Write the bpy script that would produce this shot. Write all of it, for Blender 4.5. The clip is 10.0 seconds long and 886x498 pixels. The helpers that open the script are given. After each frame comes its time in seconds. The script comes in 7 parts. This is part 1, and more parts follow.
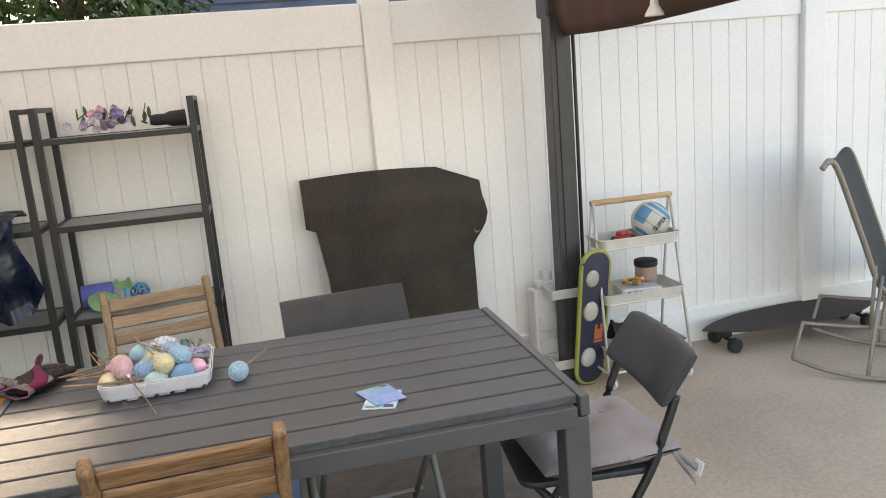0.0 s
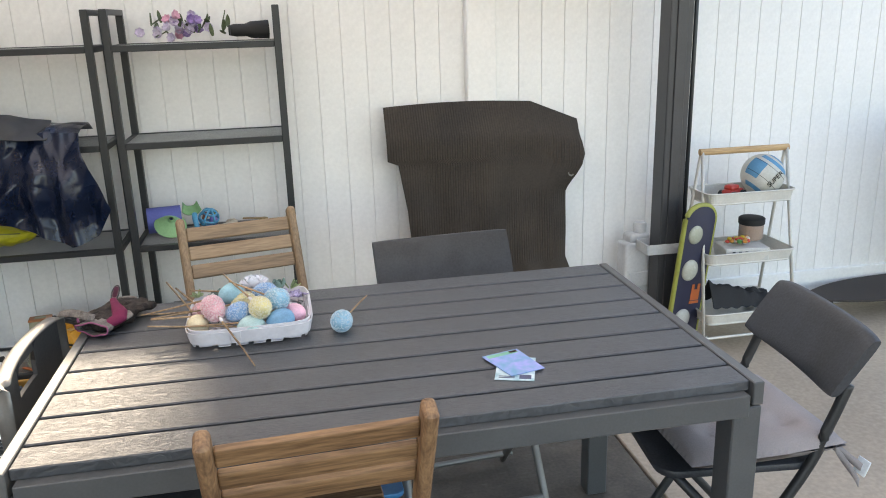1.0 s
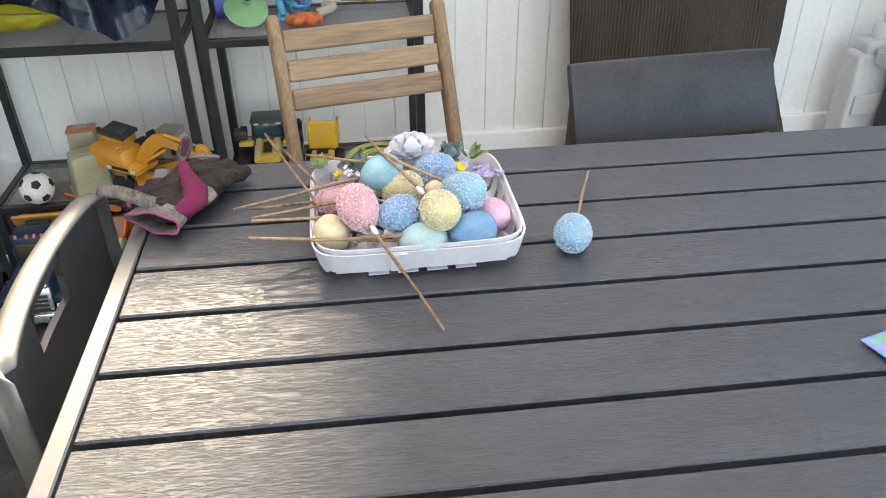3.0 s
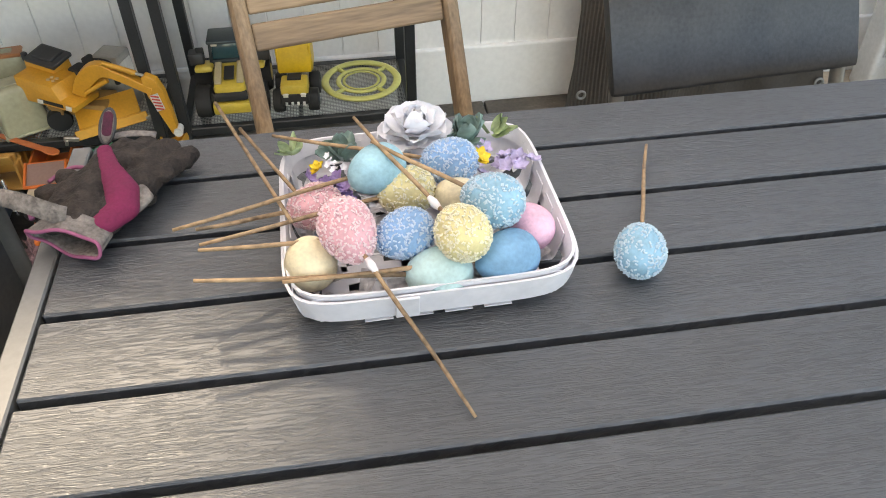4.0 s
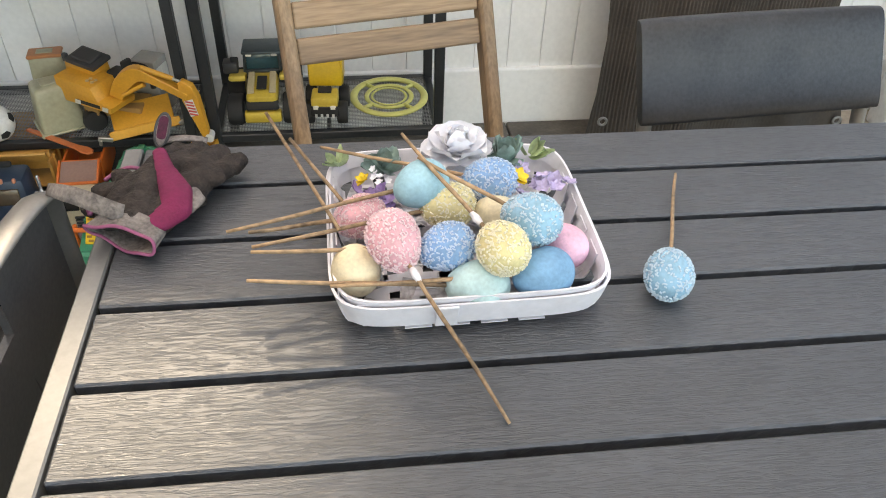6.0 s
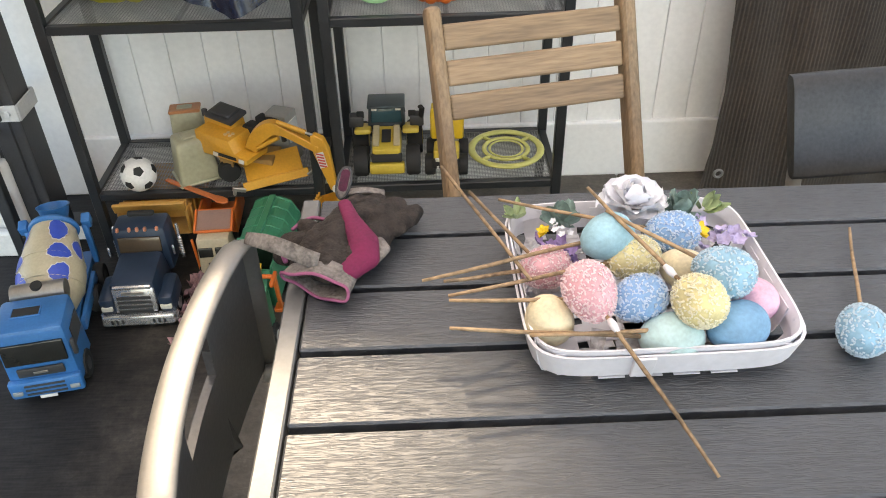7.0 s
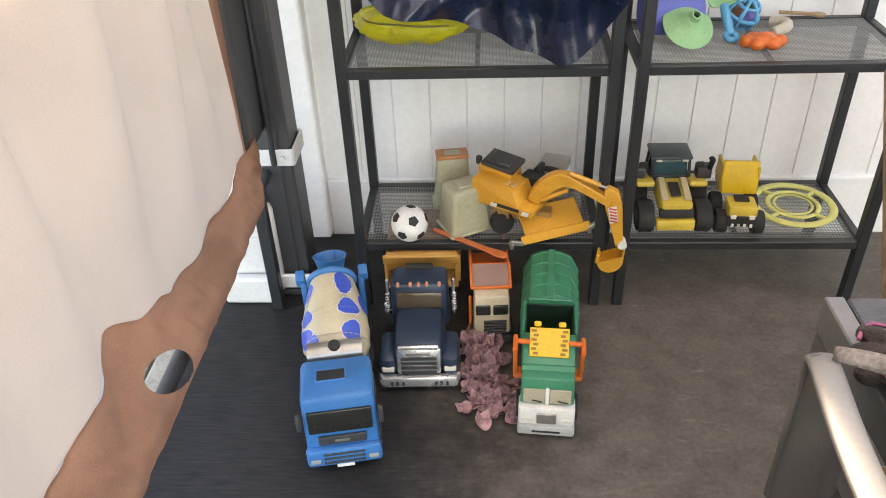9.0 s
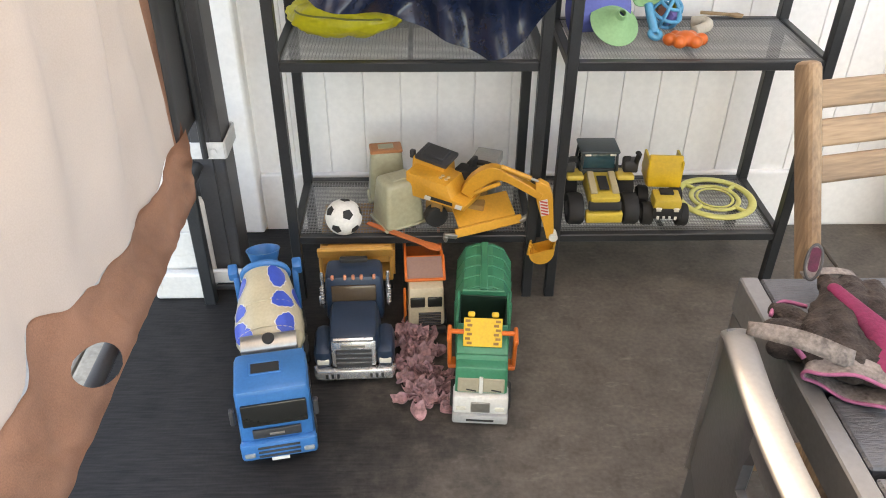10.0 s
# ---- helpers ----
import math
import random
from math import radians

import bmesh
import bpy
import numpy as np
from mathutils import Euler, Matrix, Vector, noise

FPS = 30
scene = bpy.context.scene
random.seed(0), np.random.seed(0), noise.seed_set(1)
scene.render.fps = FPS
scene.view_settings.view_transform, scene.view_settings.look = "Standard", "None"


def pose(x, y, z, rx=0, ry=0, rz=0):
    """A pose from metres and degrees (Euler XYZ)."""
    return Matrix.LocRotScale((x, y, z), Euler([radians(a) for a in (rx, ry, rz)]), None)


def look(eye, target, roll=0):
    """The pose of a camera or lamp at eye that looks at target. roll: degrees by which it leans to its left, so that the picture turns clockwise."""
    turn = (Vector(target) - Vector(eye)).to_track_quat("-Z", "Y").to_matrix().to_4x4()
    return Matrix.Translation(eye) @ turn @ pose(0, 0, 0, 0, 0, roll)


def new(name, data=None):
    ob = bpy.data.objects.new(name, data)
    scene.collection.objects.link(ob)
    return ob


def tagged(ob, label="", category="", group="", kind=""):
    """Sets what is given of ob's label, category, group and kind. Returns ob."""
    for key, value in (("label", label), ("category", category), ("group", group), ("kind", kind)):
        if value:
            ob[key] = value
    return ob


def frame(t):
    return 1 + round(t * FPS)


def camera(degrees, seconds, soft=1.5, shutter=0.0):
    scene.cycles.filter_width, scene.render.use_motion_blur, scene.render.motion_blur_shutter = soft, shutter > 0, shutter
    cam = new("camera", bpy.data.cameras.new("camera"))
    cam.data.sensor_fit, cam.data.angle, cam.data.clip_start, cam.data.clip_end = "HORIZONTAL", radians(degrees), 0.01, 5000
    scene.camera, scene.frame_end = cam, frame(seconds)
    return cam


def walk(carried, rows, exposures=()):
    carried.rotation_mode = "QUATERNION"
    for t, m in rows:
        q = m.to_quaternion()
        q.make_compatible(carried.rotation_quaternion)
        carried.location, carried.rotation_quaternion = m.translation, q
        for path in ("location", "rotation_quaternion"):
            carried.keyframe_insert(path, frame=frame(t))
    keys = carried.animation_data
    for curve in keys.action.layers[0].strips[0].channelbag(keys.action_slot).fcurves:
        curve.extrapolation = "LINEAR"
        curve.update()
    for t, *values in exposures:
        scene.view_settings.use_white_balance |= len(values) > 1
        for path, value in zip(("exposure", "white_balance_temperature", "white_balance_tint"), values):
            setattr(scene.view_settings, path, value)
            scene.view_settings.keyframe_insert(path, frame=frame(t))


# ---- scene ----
cam = camera(58.5, 10.0, soft=1.0)
PATH = [
    (0, (-0.16, -0.397, 1.474), (0.277, 1.51, 1.06), -4.8),
    (0.5, (-0.259, -0.223, 1.461), (0.197, 1.666, 0.986), -3.0),
    (1, (-0.351, -0.064, 1.446), (0.003, 1.821, 0.88), -1.7),
    (1.5, (-0.395, 0.162, 1.439), (-0.234, 2.041, 0.775), -1.3),
    (2, (-0.437, 0.359, 1.404), (-0.314, 2.181, 0.589), -1.0),
    (2.5, (-0.542, 0.561, 1.41), (-0.372, 2.305, 0.446), -1.2),
    (2.7, (-0.551, 0.653, 1.385), (-0.36, 2.365, 0.369), -0.6),
    (3.8, (-0.546, 1.127, 1.293), (-0.352, 2.634, -0.007), -1.0),
    (4, (-0.552, 1.141, 1.294), (-0.335, 2.62, -0.036), -0.5),
    (4.5, (-0.564, 1.149, 1.3), (-0.315, 2.605, -0.049), 0.4),
    (5, (-0.579, 1.147, 1.3), (-0.334, 2.612, -0.039), 1.0),
    (6.5, (-0.611, 1.104, 1.325), (-0.427, 2.644, 0.062), 2.3),
    (7, (-0.719, 1.106, 1.331), (-0.683, 2.705, 0.131), -1.2),
    (7.3, (-0.863, 1.097, 1.346), (-0.934, 2.746, 0.216), -2.8),
    (7.5, (-0.967, 1.107, 1.36), (-1.077, 2.766, 0.248), -4.1),
    (8, (-1.056, 1.133, 1.35), (-1.214, 2.816, 0.282), -4.2),
    (8.5, (-1.162, 1.281, 1.304), (-1.313, 2.95, 0.213), -3.3),
    (9, (-1.279, 1.278, 1.328), (-1.396, 2.911, 0.179), -2.5),
    (9.5, (-1.275, 1.262, 1.323), (-1.26, 2.894, 0.167), -0.5),
    (10, (-1.275, 1.254, 1.322), (-1.23, 2.889, 0.172), 0.4),
]
LIGHT = [(0, 1.95, 8700, 15), (1, 2.08, 7800, 12), (2.5, 2.34, 7550, 12), (4.0, 2.45, 8200, 11), (6.5, 2.45, 8300, 11), (7.5, 2.72, 8500, 16), (8.5, 2.92, 8500, 17), (10, 2.98, 8600, 17)]   # seconds, stops, kelvin, tint
walk(cam, [(t, look(eye, target, roll)) for t, eye, target, roll in PATH], LIGHT)

# ---- world, sun ----
SUN_EL, SUN_AZ = radians(34.9), radians(97.8)   # the azimuth is counted from +x towards +y
sun_dir = Vector((math.cos(SUN_AZ) * math.cos(SUN_EL), math.sin(SUN_AZ) * math.cos(SUN_EL), math.sin(SUN_EL)))
world = bpy.data.worlds.new("sky")
scene.world = world
world.use_nodes = True
wn = world.node_tree.nodes
sky = wn.new("ShaderNodeTexSky")
sky.sky_type, sky.sun_disc = "NISHITA", False
sky.sun_elevation, sky.sun_rotation = SUN_EL, radians(90) - SUN_AZ
world.node_tree.links.new(sky.outputs[0], wn["Background"].inputs[0])
wn["Background"].inputs[1].default_value = 0.15
lamp = bpy.data.lights.new("sun", "SUN")
lamp.energy, lamp.angle, lamp.color = 2.35, radians(3.0), (1.0, 0.93, 0.82)
sun = new("sun", lamp)
sun.matrix_world = look((0, 0, 12), Vector((0, 0, 12)) - sun_dir)


# ---- helpers for building ----
def thing(name, label, category, m=None, group="", kind=""):
    ob = new(name)
    ob.empty_display_size = 0.05
    if m is not None:
        ob.matrix_world = m
    return tagged(ob, label, category, group, kind)


def part(name, bm, material, parent=None, label="", smooth=False):
    me = bpy.data.meshes.new(name)
    bm.to_mesh(me)
    bm.free()
    me.materials.append(material)
    if smooth:
        me.shade_smooth()
        if smooth != "all":
            me.set_sharp_from_angle(angle=radians(40))
    ob = new(name, me)
    ob.parent = parent
    return tagged(ob, label)


def solo(name, bm, material, label, category, m=None, group="", kind="", smooth=False):
    ob = part(name, bm, material, None, label, smooth)
    if m is not None:
        ob.matrix_world = m
    return tagged(ob, "", category, group, kind)


def share(name, me, parent, m, label=""):
    ob = new(name, me)
    ob.parent = parent
    ob.matrix_local = m
    return tagged(ob, label)


def mesh_of(bm, name, material, smooth=False):
    me = bpy.data.meshes.new(name)
    bm.to_mesh(me)
    bm.free()
    me.materials.append(material)
    if smooth:
        me.shade_smooth()
        me.set_sharp_from_angle(angle=radians(40))
    return me


def B():
    return bmesh.new()


def bx(bm, c, s, r=(0, 0, 0), bev=0.003, seg=1, taper=None):
    """A box with softened edges: centre, size, turn in degrees; taper scales the top in x and y."""
    verts = bmesh.ops.create_cube(bm, size=1)["verts"]
    for v in verts:
        v.co = Vector((v.co.x * s[0], v.co.y * s[1], v.co.z * s[2]))
        if taper and v.co.z > 0:
            v.co.x *= taper[0]
            v.co.y *= taper[1]
    if bev:
        es = list({e for v in verts for e in v.link_edges})
        geo = bmesh.ops.bevel(bm, geom=es, offset=min(bev, 0.45 * min(s)), segments=seg, affect="EDGES", profile=0.5)
        verts = list({v for f in geo["faces"] for v in f.verts} | {v for v in verts if v.is_valid})
    bmesh.ops.transform(bm, matrix=pose(*c, *r), verts=verts)
    return verts


def cyl(bm, p0, p1, r0, r1=None, seg=16, cap=True):
    p0, p1 = Vector(p0), Vector(p1)
    d = p1 - p0
    m = Matrix.Translation((p0 + p1) / 2) @ d.to_track_quat("Z", "Y").to_matrix().to_4x4()
    return bmesh.ops.create_cone(bm, cap_ends=cap, segments=seg, radius1=r0, radius2=r0 if r1 is None else r1, depth=d.length, matrix=m)["verts"]


def ball(bm, c, r, s=(1, 1, 1), u=20, v=12, m=None):
    mm = (m or Matrix()) @ Matrix.Translation(c) @ Matrix.Diagonal((s[0], s[1], s[2], 1))
    return bmesh.ops.create_uvsphere(bm, u_segments=u, v_segments=v, radius=r, matrix=mm)["verts"]


def torus(bm, c, R, r, m=None, seg=36, sec=8, squash=1.0):
    mm = (m or Matrix()) @ Matrix.Translation(c)
    rings = []
    for i in range(seg):
        a = 2 * math.pi * i / seg
        rings.append([bm.verts.new(mm @ Vector(((R + r * math.cos(b)) * math.cos(a), (R + r * math.cos(b)) * math.sin(a), r * squash * math.sin(b)))) for b in [2 * math.pi * j / sec for j in range(sec)]])
    for i in range(seg):
        for j in range(sec):
            bm.faces.new((rings[i][j], rings[(i + 1) % seg][j], rings[(i + 1) % seg][(j + 1) % sec], rings[i][(j + 1) % sec]))


def spline(pts, n=8, closed=False):
    pts = [Vector(p) for p in pts]
    out, k = [], len(pts)
    for i in range(k if closed else k - 1):
        g = lambda j: pts[j % k] if closed else pts[max(0, min(k - 1, j))]
        a, b, c, d = g(i - 1), g(i), g(i + 1), g(i + 2)
        for s in range(n):
            t = s / n
            out.append(0.5 * (2 * b + (c - a) * t + (2 * a - 5 * b + 4 * c - d) * t * t + (3 * b - 3 * c + d - a) * t ** 3))
    return out if closed else out + [pts[-1]]


def tube(bm, pts, r, seg=8, closed=False, flat=1.0):
    """A round bar along points; r is one radius or one for each point."""
    pts = [Vector(p) for p in pts]
    n = len(pts)
    up, rings = Vector((0, 0, 1)), []
    for i, p in enumerate(pts):
        d = (pts[(i + 1) % n] - pts[i - 1]) if closed else (pts[min(i + 1, n - 1)] - pts[max(i - 1, 0)])
        d.normalize()
        u = up if abs(d.dot(up)) < 0.95 else Vector((1, 0, 0))
        sx = d.cross(u).normalized()
        sy = sx.cross(d).normalized()
        rr = r if isinstance(r, (int, float)) else r[i]
        rings.append([bm.verts.new(p + rr * (math.cos(a) * sx + flat * math.sin(a) * sy)) for a in [2 * math.pi * j / seg for j in range(seg)]])
    for i in range(n if closed else n - 1):
        for j in range(seg):
            bm.faces.new((rings[i][j], rings[i][(j + 1) % seg], rings[(i + 1) % n][(j + 1) % seg], rings[(i + 1) % n][j]))
    if not closed:
        bm.faces.new(rings[0][::-1])
        bm.faces.new(rings[-1])


def lathe(bm, prof, seg=24, m=None, cap=True):
    """A turned body from (radius, height) pairs round z."""
    m = m or Matrix()
    rings = [[bm.verts.new(m @ Vector((r * math.cos(2 * math.pi * i / seg), r * math.sin(2 * math.pi * i / seg), z))) for i in range(seg)] for r, z in prof]
    for a, b in zip(rings, rings[1:]):
        for i in range(seg):
            bm.faces.new((a[i], a[(i + 1) % seg], b[(i + 1) % seg], b[i]))
    if cap:
        bm.faces.new(rings[0][::-1])
        bm.faces.new(rings[-1])


def grid(bm, nu, nv, f, thick=0.0):
    """A sheet f(u, v) of u, v in 0..1, with a thickness along its normals."""
    vs = [[bm.verts.new(f(i / nu, j / nv)) for j in range(nv + 1)] for i in range(nu + 1)]
    fs = [bm.faces.new((vs[i][j], vs[i + 1][j], vs[i + 1][j + 1], vs[i][j + 1])) for i in range(nu) for j in range(nv)]
    if thick:
        bmesh.ops.recalc_face_normals(bm, faces=fs)
        bmesh.ops.solidify(bm, geom=fs, thickness=thick)
    return vs


def plate(bm, outline, t, m=None, bev=0.0):
    """A flat plate of an outline in x and y, t thick along z."""
    m = m or Matrix()
    lo = [bm.verts.new(m @ Vector((x, y, 0))) for x, y in outline]
    hi = [bm.verts.new(m @ Vector((x, y, t))) for x, y in outline]
    n = len(outline)
    fs = [bm.faces.new(lo[::-1]), bm.faces.new(hi)]
    fs += [bm.faces.new((lo[i], lo[(i + 1) % n], hi[(i + 1) % n], hi[i])) for i in range(n)]
    bmesh.ops.recalc_face_normals(bm, faces=fs)
    if bev:
        es = [e for f in fs[:2] for e in f.edges]
        bmesh.ops.bevel(bm, geom=es, offset=bev, segments=2, affect="EDGES", profile=0.5)


def rounded(w, h, r, n=5):
    pts = []
    for cx, cy, a0 in ((w / 2 - r, h / 2 - r, 0), (-w / 2 + r, h / 2 - r, 90), (-w / 2 + r, -h / 2 + r, 180), (w / 2 - r, -h / 2 + r, 270)):
        for i in range(n + 1):
            a = radians(a0 + 90 * i / n)
            pts.append((cx + r * math.cos(a), cy + r * math.sin(a)))
    return pts


# ---- materials ----
def mat(name, base, rough=0.5, metal=0.0, var=0.15, scale=6.0, fine=90.0, bump=0.08, tint=None, stretch=(1, 1, 1), rvar=0.1, island=0.0, spec=0.5):
    """A worn surface: large stains and fine grain in colour, gloss and relief."""
    m = bpy.data.materials.new(name)
    m.use_nodes = True
    nt, L = m.node_tree, m.node_tree.links
    bs = nt.nodes["Principled BSDF"]
    co = nt.nodes.new("ShaderNodeTexCoord")
    mp = nt.nodes.new("ShaderNodeMapping")
    mp.inputs["Scale"].default_value = stretch
    L.new(co.outputs["Object"], mp.inputs[0])
    big, small = nt.nodes.new("ShaderNodeTexNoise"), nt.nodes.new("ShaderNodeTexNoise")
    for nd, s, d in ((big, scale, 4), (small, fine, 3)):
        nd.inputs["Scale"].default_value, nd.inputs["Detail"].default_value = s, d
        L.new(mp.outputs[0], nd.inputs["Vector"])
    add = nt.nodes.new("ShaderNodeMath")
    add.operation = "MULTIPLY_ADD"
    L.new(big.outputs[0], add.inputs[0])
    add.inputs[1].default_value = 0.6
    sm = nt.nodes.new("ShaderNodeMath")
    sm.operation = "MULTIPLY"
    sm.inputs[1].default_value = 0.4
    L.new(small.outputs[0], sm.inputs[0])
    L.new(sm.outputs[0], add.inputs[2])
    ramp = nt.nodes.new("ShaderNodeValToRGB")
    ramp.color_ramp.elements[0].position, ramp.color_ramp.elements[1].position = 0.34, 0.66
    lo = tint or tuple(c * (1 - 1.6 * var) for c in base)
    ramp.color_ramp.elements[0].color = (*[max(0, c) for c in lo], 1)
    ramp.color_ramp.elements[1].color = (*[min(1, c * (1 + var)) for c in base], 1)
    L.new(add.outputs[0], ramp.inputs[0])
    out = ramp.outputs[0]
    if island:
        info = nt.nodes.new("ShaderNodeObjectInfo")
        mx = nt.nodes.new("ShaderNodeMix")
        mx.data_type, mx.blend_type = "RGBA", "MULTIPLY"
        mx.inputs[0].default_value = 1
        mr = nt.nodes.new("ShaderNodeMapRange")
        mr.inputs[3].default_value, mr.inputs[4].default_value = 1 - island, 1
        L.new(info.outputs["Random"], mr.inputs[0])
        L.new(out, mx.inputs[6])
        L.new(mr.outputs[0], mx.inputs[7])
        out = mx.outputs[2]
    L.new(out, bs.inputs["Base Color"])
    rr = nt.nodes.new("ShaderNodeMapRange")
    rr.inputs[3].default_value, rr.inputs[4].default_value = max(0.02, rough - rvar), min(1, rough + rvar)
    L.new(big.outputs[0], rr.inputs[0])
    L.new(rr.outputs[0], bs.inputs["Roughness"])
    bs.inputs["Metallic"].default_value = metal
    bs.inputs["Specular IOR Level"].default_value = spec
    if bump:
        bp = nt.nodes.new("ShaderNodeBump")
        bp.inputs["Strength"].default_value, bp.inputs["Distance"].default_value = bump, 0.004
        L.new(small.outputs[0], bp.inputs["Height"])
        L.new(bp.outputs[0], bs.inputs["Normal"])
    return m


def plank_mat():
    """Dark grey moulded planks with an embossed grain that runs along x."""
    m = mat("table_plank_grey", (0.052, 0.058, 0.068), 0.46, 0, 0.2, 5, 140, 0, rvar=0.06, spec=0.95, island=0.12, stretch=(0.5, 1, 1))
    nt, L = m.node_tree, m.node_tree.links
    co = nt.nodes.new("ShaderNodeTexCoord")
    info = nt.nodes.new("ShaderNodeObjectInfo")
    mp = nt.nodes.new("ShaderNodeMapping")
    mp.inputs["Scale"].default_value = (15, 150, 20)
    av = nt.nodes.new("ShaderNodeVectorMath")
    sc = nt.nodes.new("ShaderNodeVectorMath")
    sc.operation = "SCALE"
    sc.inputs[0].default_value = (7, 3, 5)
    L.new(info.outputs["Random"], sc.inputs["Scale"])
    L.new(co.outputs["Object"], av.inputs[0])
    L.new(sc.outputs[0], av.inputs[1])
    L.new(av.outputs[0], mp.inputs[0])
    nz = nt.nodes.new("ShaderNodeTexNoise")
    nz.inputs["Scale"].default_value, nz.inputs["Detail"].default_value, nz.inputs["Distortion"].default_value = 2.0, 3, 1.6
    L.new(mp.outputs[0], nz.inputs["Vector"])
    rp = nt.nodes.new("ShaderNodeValToRGB")
    rp.color_ramp.elements[0].position, rp.color_ramp.elements[1].position = 0.42, 0.56
    L.new(nz.outputs[0], rp.inputs[0])
    bp = nt.nodes.new("ShaderNodeBump")
    bp.inputs["Strength"].default_value, bp.inputs["Distance"].default_value = 0.42, 0.0012
    L.new(rp.outputs[0], bp.inputs["Height"])
    bs = nt.nodes["Principled BSDF"]
    src = bs.inputs["Base Color"].links[0].from_socket
    worn = nt.nodes.new("ShaderNodeMix")
    worn.data_type, worn.blend_type = "RGBA", "MULTIPLY"
    worn.inputs[0].default_value = 1.0
    tone = nt.nodes.new("ShaderNodeValToRGB")
    tone.color_ramp.elements[0].color, tone.color_ramp.elements[1].color = (0.7, 0.7, 0.7, 1), (1.1, 1.09, 1.07, 1)
    L.new(rp.outputs[0], tone.inputs[0])
    L.new(src, worn.inputs[6])
    L.new(tone.outputs[0], worn.inputs[7])
    L.new(worn.outputs[2], bs.inputs["Base Color"])
    L.new(bp.outputs[0], nt.nodes["Principled BSDF"].inputs["Normal"])
    return m


def wood_mat(name, base, dark, along="x"):
    s = {"x": (1.2, 14, 14), "z": (14, 14, 1.2), "y": (14, 1.2, 14)}[along]
    return mat(name, base, 0.55, 0, 0.2, 4, 16, 0.12, tint=dark, stretch=s, island=0.2)


def floor_mat():
    """Trowelled concrete: dark worn stain to the west, bare and paler to the east."""
    m = mat("stained_concrete", (0.125, 0.108, 0.090), 0.6, 0, 0.22, 14, 90, 0.25, rvar=0.2, spec=0.28)
    nt, L = m.node_tree, m.node_tree.links
    bs = nt.nodes["Principled BSDF"]
    pale = bs.inputs["Base Color"].links[0].from_socket
    co = nt.nodes.new("ShaderNodeTexCoord")
    sp = nt.nodes.new("ShaderNodeSeparateXYZ")
    L.new(co.outputs["Object"], sp.inputs[0])
    nz = nt.nodes.new("ShaderNodeTexNoise")
    nz.inputs["Scale"].default_value, nz.inputs["Detail"].default_value, nz.inputs["Roughness"].default_value = 5.5, 12, 0.74
    L.new(co.outputs["Object"], nz.inputs["Vector"])
    ad = nt.nodes.new("ShaderNodeMath")
    ad.operation = "MULTIPLY_ADD"
    ad.inputs[1].default_value = 1.15
    L.new(nz.outputs[0], ad.inputs[0])
    L.new(sp.outputs[0], ad.inputs[2])
    ramp = nt.nodes.new("ShaderNodeMapRange")
    ramp.inputs[1].default_value, ramp.inputs[2].default_value = -1.0, -0.35
    ramp.interpolation_type = "SMOOTHSTEP"
    L.new(ad.outputs[0], ramp.inputs[0])
    brush = nt.nodes.new("ShaderNodeTexNoise")
    brush.inputs["Scale"].default_value, brush.inputs["Detail"].default_value = 3, 6
    mp = nt.nodes.new("ShaderNodeMapping")
    mp.inputs["Scale"].default_value = (5, 60, 1)
    L.new(co.outputs["Object"], mp.inputs[0])
    L.new(mp.outputs[0], brush.inputs["Vector"])
    dk = nt.nodes.new("ShaderNodeValToRGB")
    dk.color_ramp.elements[0].position, dk.color_ramp.elements[1].position = 0.35, 0.75
    dk.color_ramp.elements[0].color, dk.color_ramp.elements[1].color = (0.0095, 0.009, 0.0093, 1), (0.027, 0.025, 0.0245, 1)
    L.new(brush.outputs[0], dk.inputs[0])
    mx = nt.nodes.new("ShaderNodeMix")
    mx.data_type = "RGBA"
    L.new(ramp.outputs[0], mx.inputs[0])
    L.new(dk.outputs[0], mx.inputs[6])
    L.new(pale, mx.inputs[7])
    scuff = nt.nodes.new("ShaderNodeTexNoise")
    scuff.inputs["Scale"].default_value, scuff.inputs["Detail"].default_value, scuff.inputs["Roughness"].default_value = 17, 12, 0.82
    mq = nt.nodes.new("ShaderNodeMapping")
    mq.inputs["Scale"].default_value = (0.8, 2.2, 1)
    L.new(co.outputs["Object"], mq.inputs[0])
    L.new(mq.outputs[0], scuff.inputs["Vector"])
    sr = nt.nodes.new("ShaderNodeMapRange")
    sr.inputs[1].default_value, sr.inputs[2].default_value, sr.inputs[4].default_value = 0.55, 0.72, 0.5
    L.new(scuff.outputs[0], sr.inputs[0])
    mk = nt.nodes.new("ShaderNodeMath")
    mk.operation = "MULTIPLY"
    L.new(sr.outputs[0], mk.inputs[0])
    L.new(ramp.outputs[0], mk.inputs[1])
    m2 = nt.nodes.new("ShaderNodeMix")
    m2.data_type = "RGBA"
    m2.inputs[7].default_value = (0.30, 0.27, 0.235, 1)
    L.new(mk.outputs[0], m2.inputs[0])
    L.new(mx.outputs[2], m2.inputs[6])
    L.new(m2.outputs[2], bs.inputs["Base Color"])
    return m


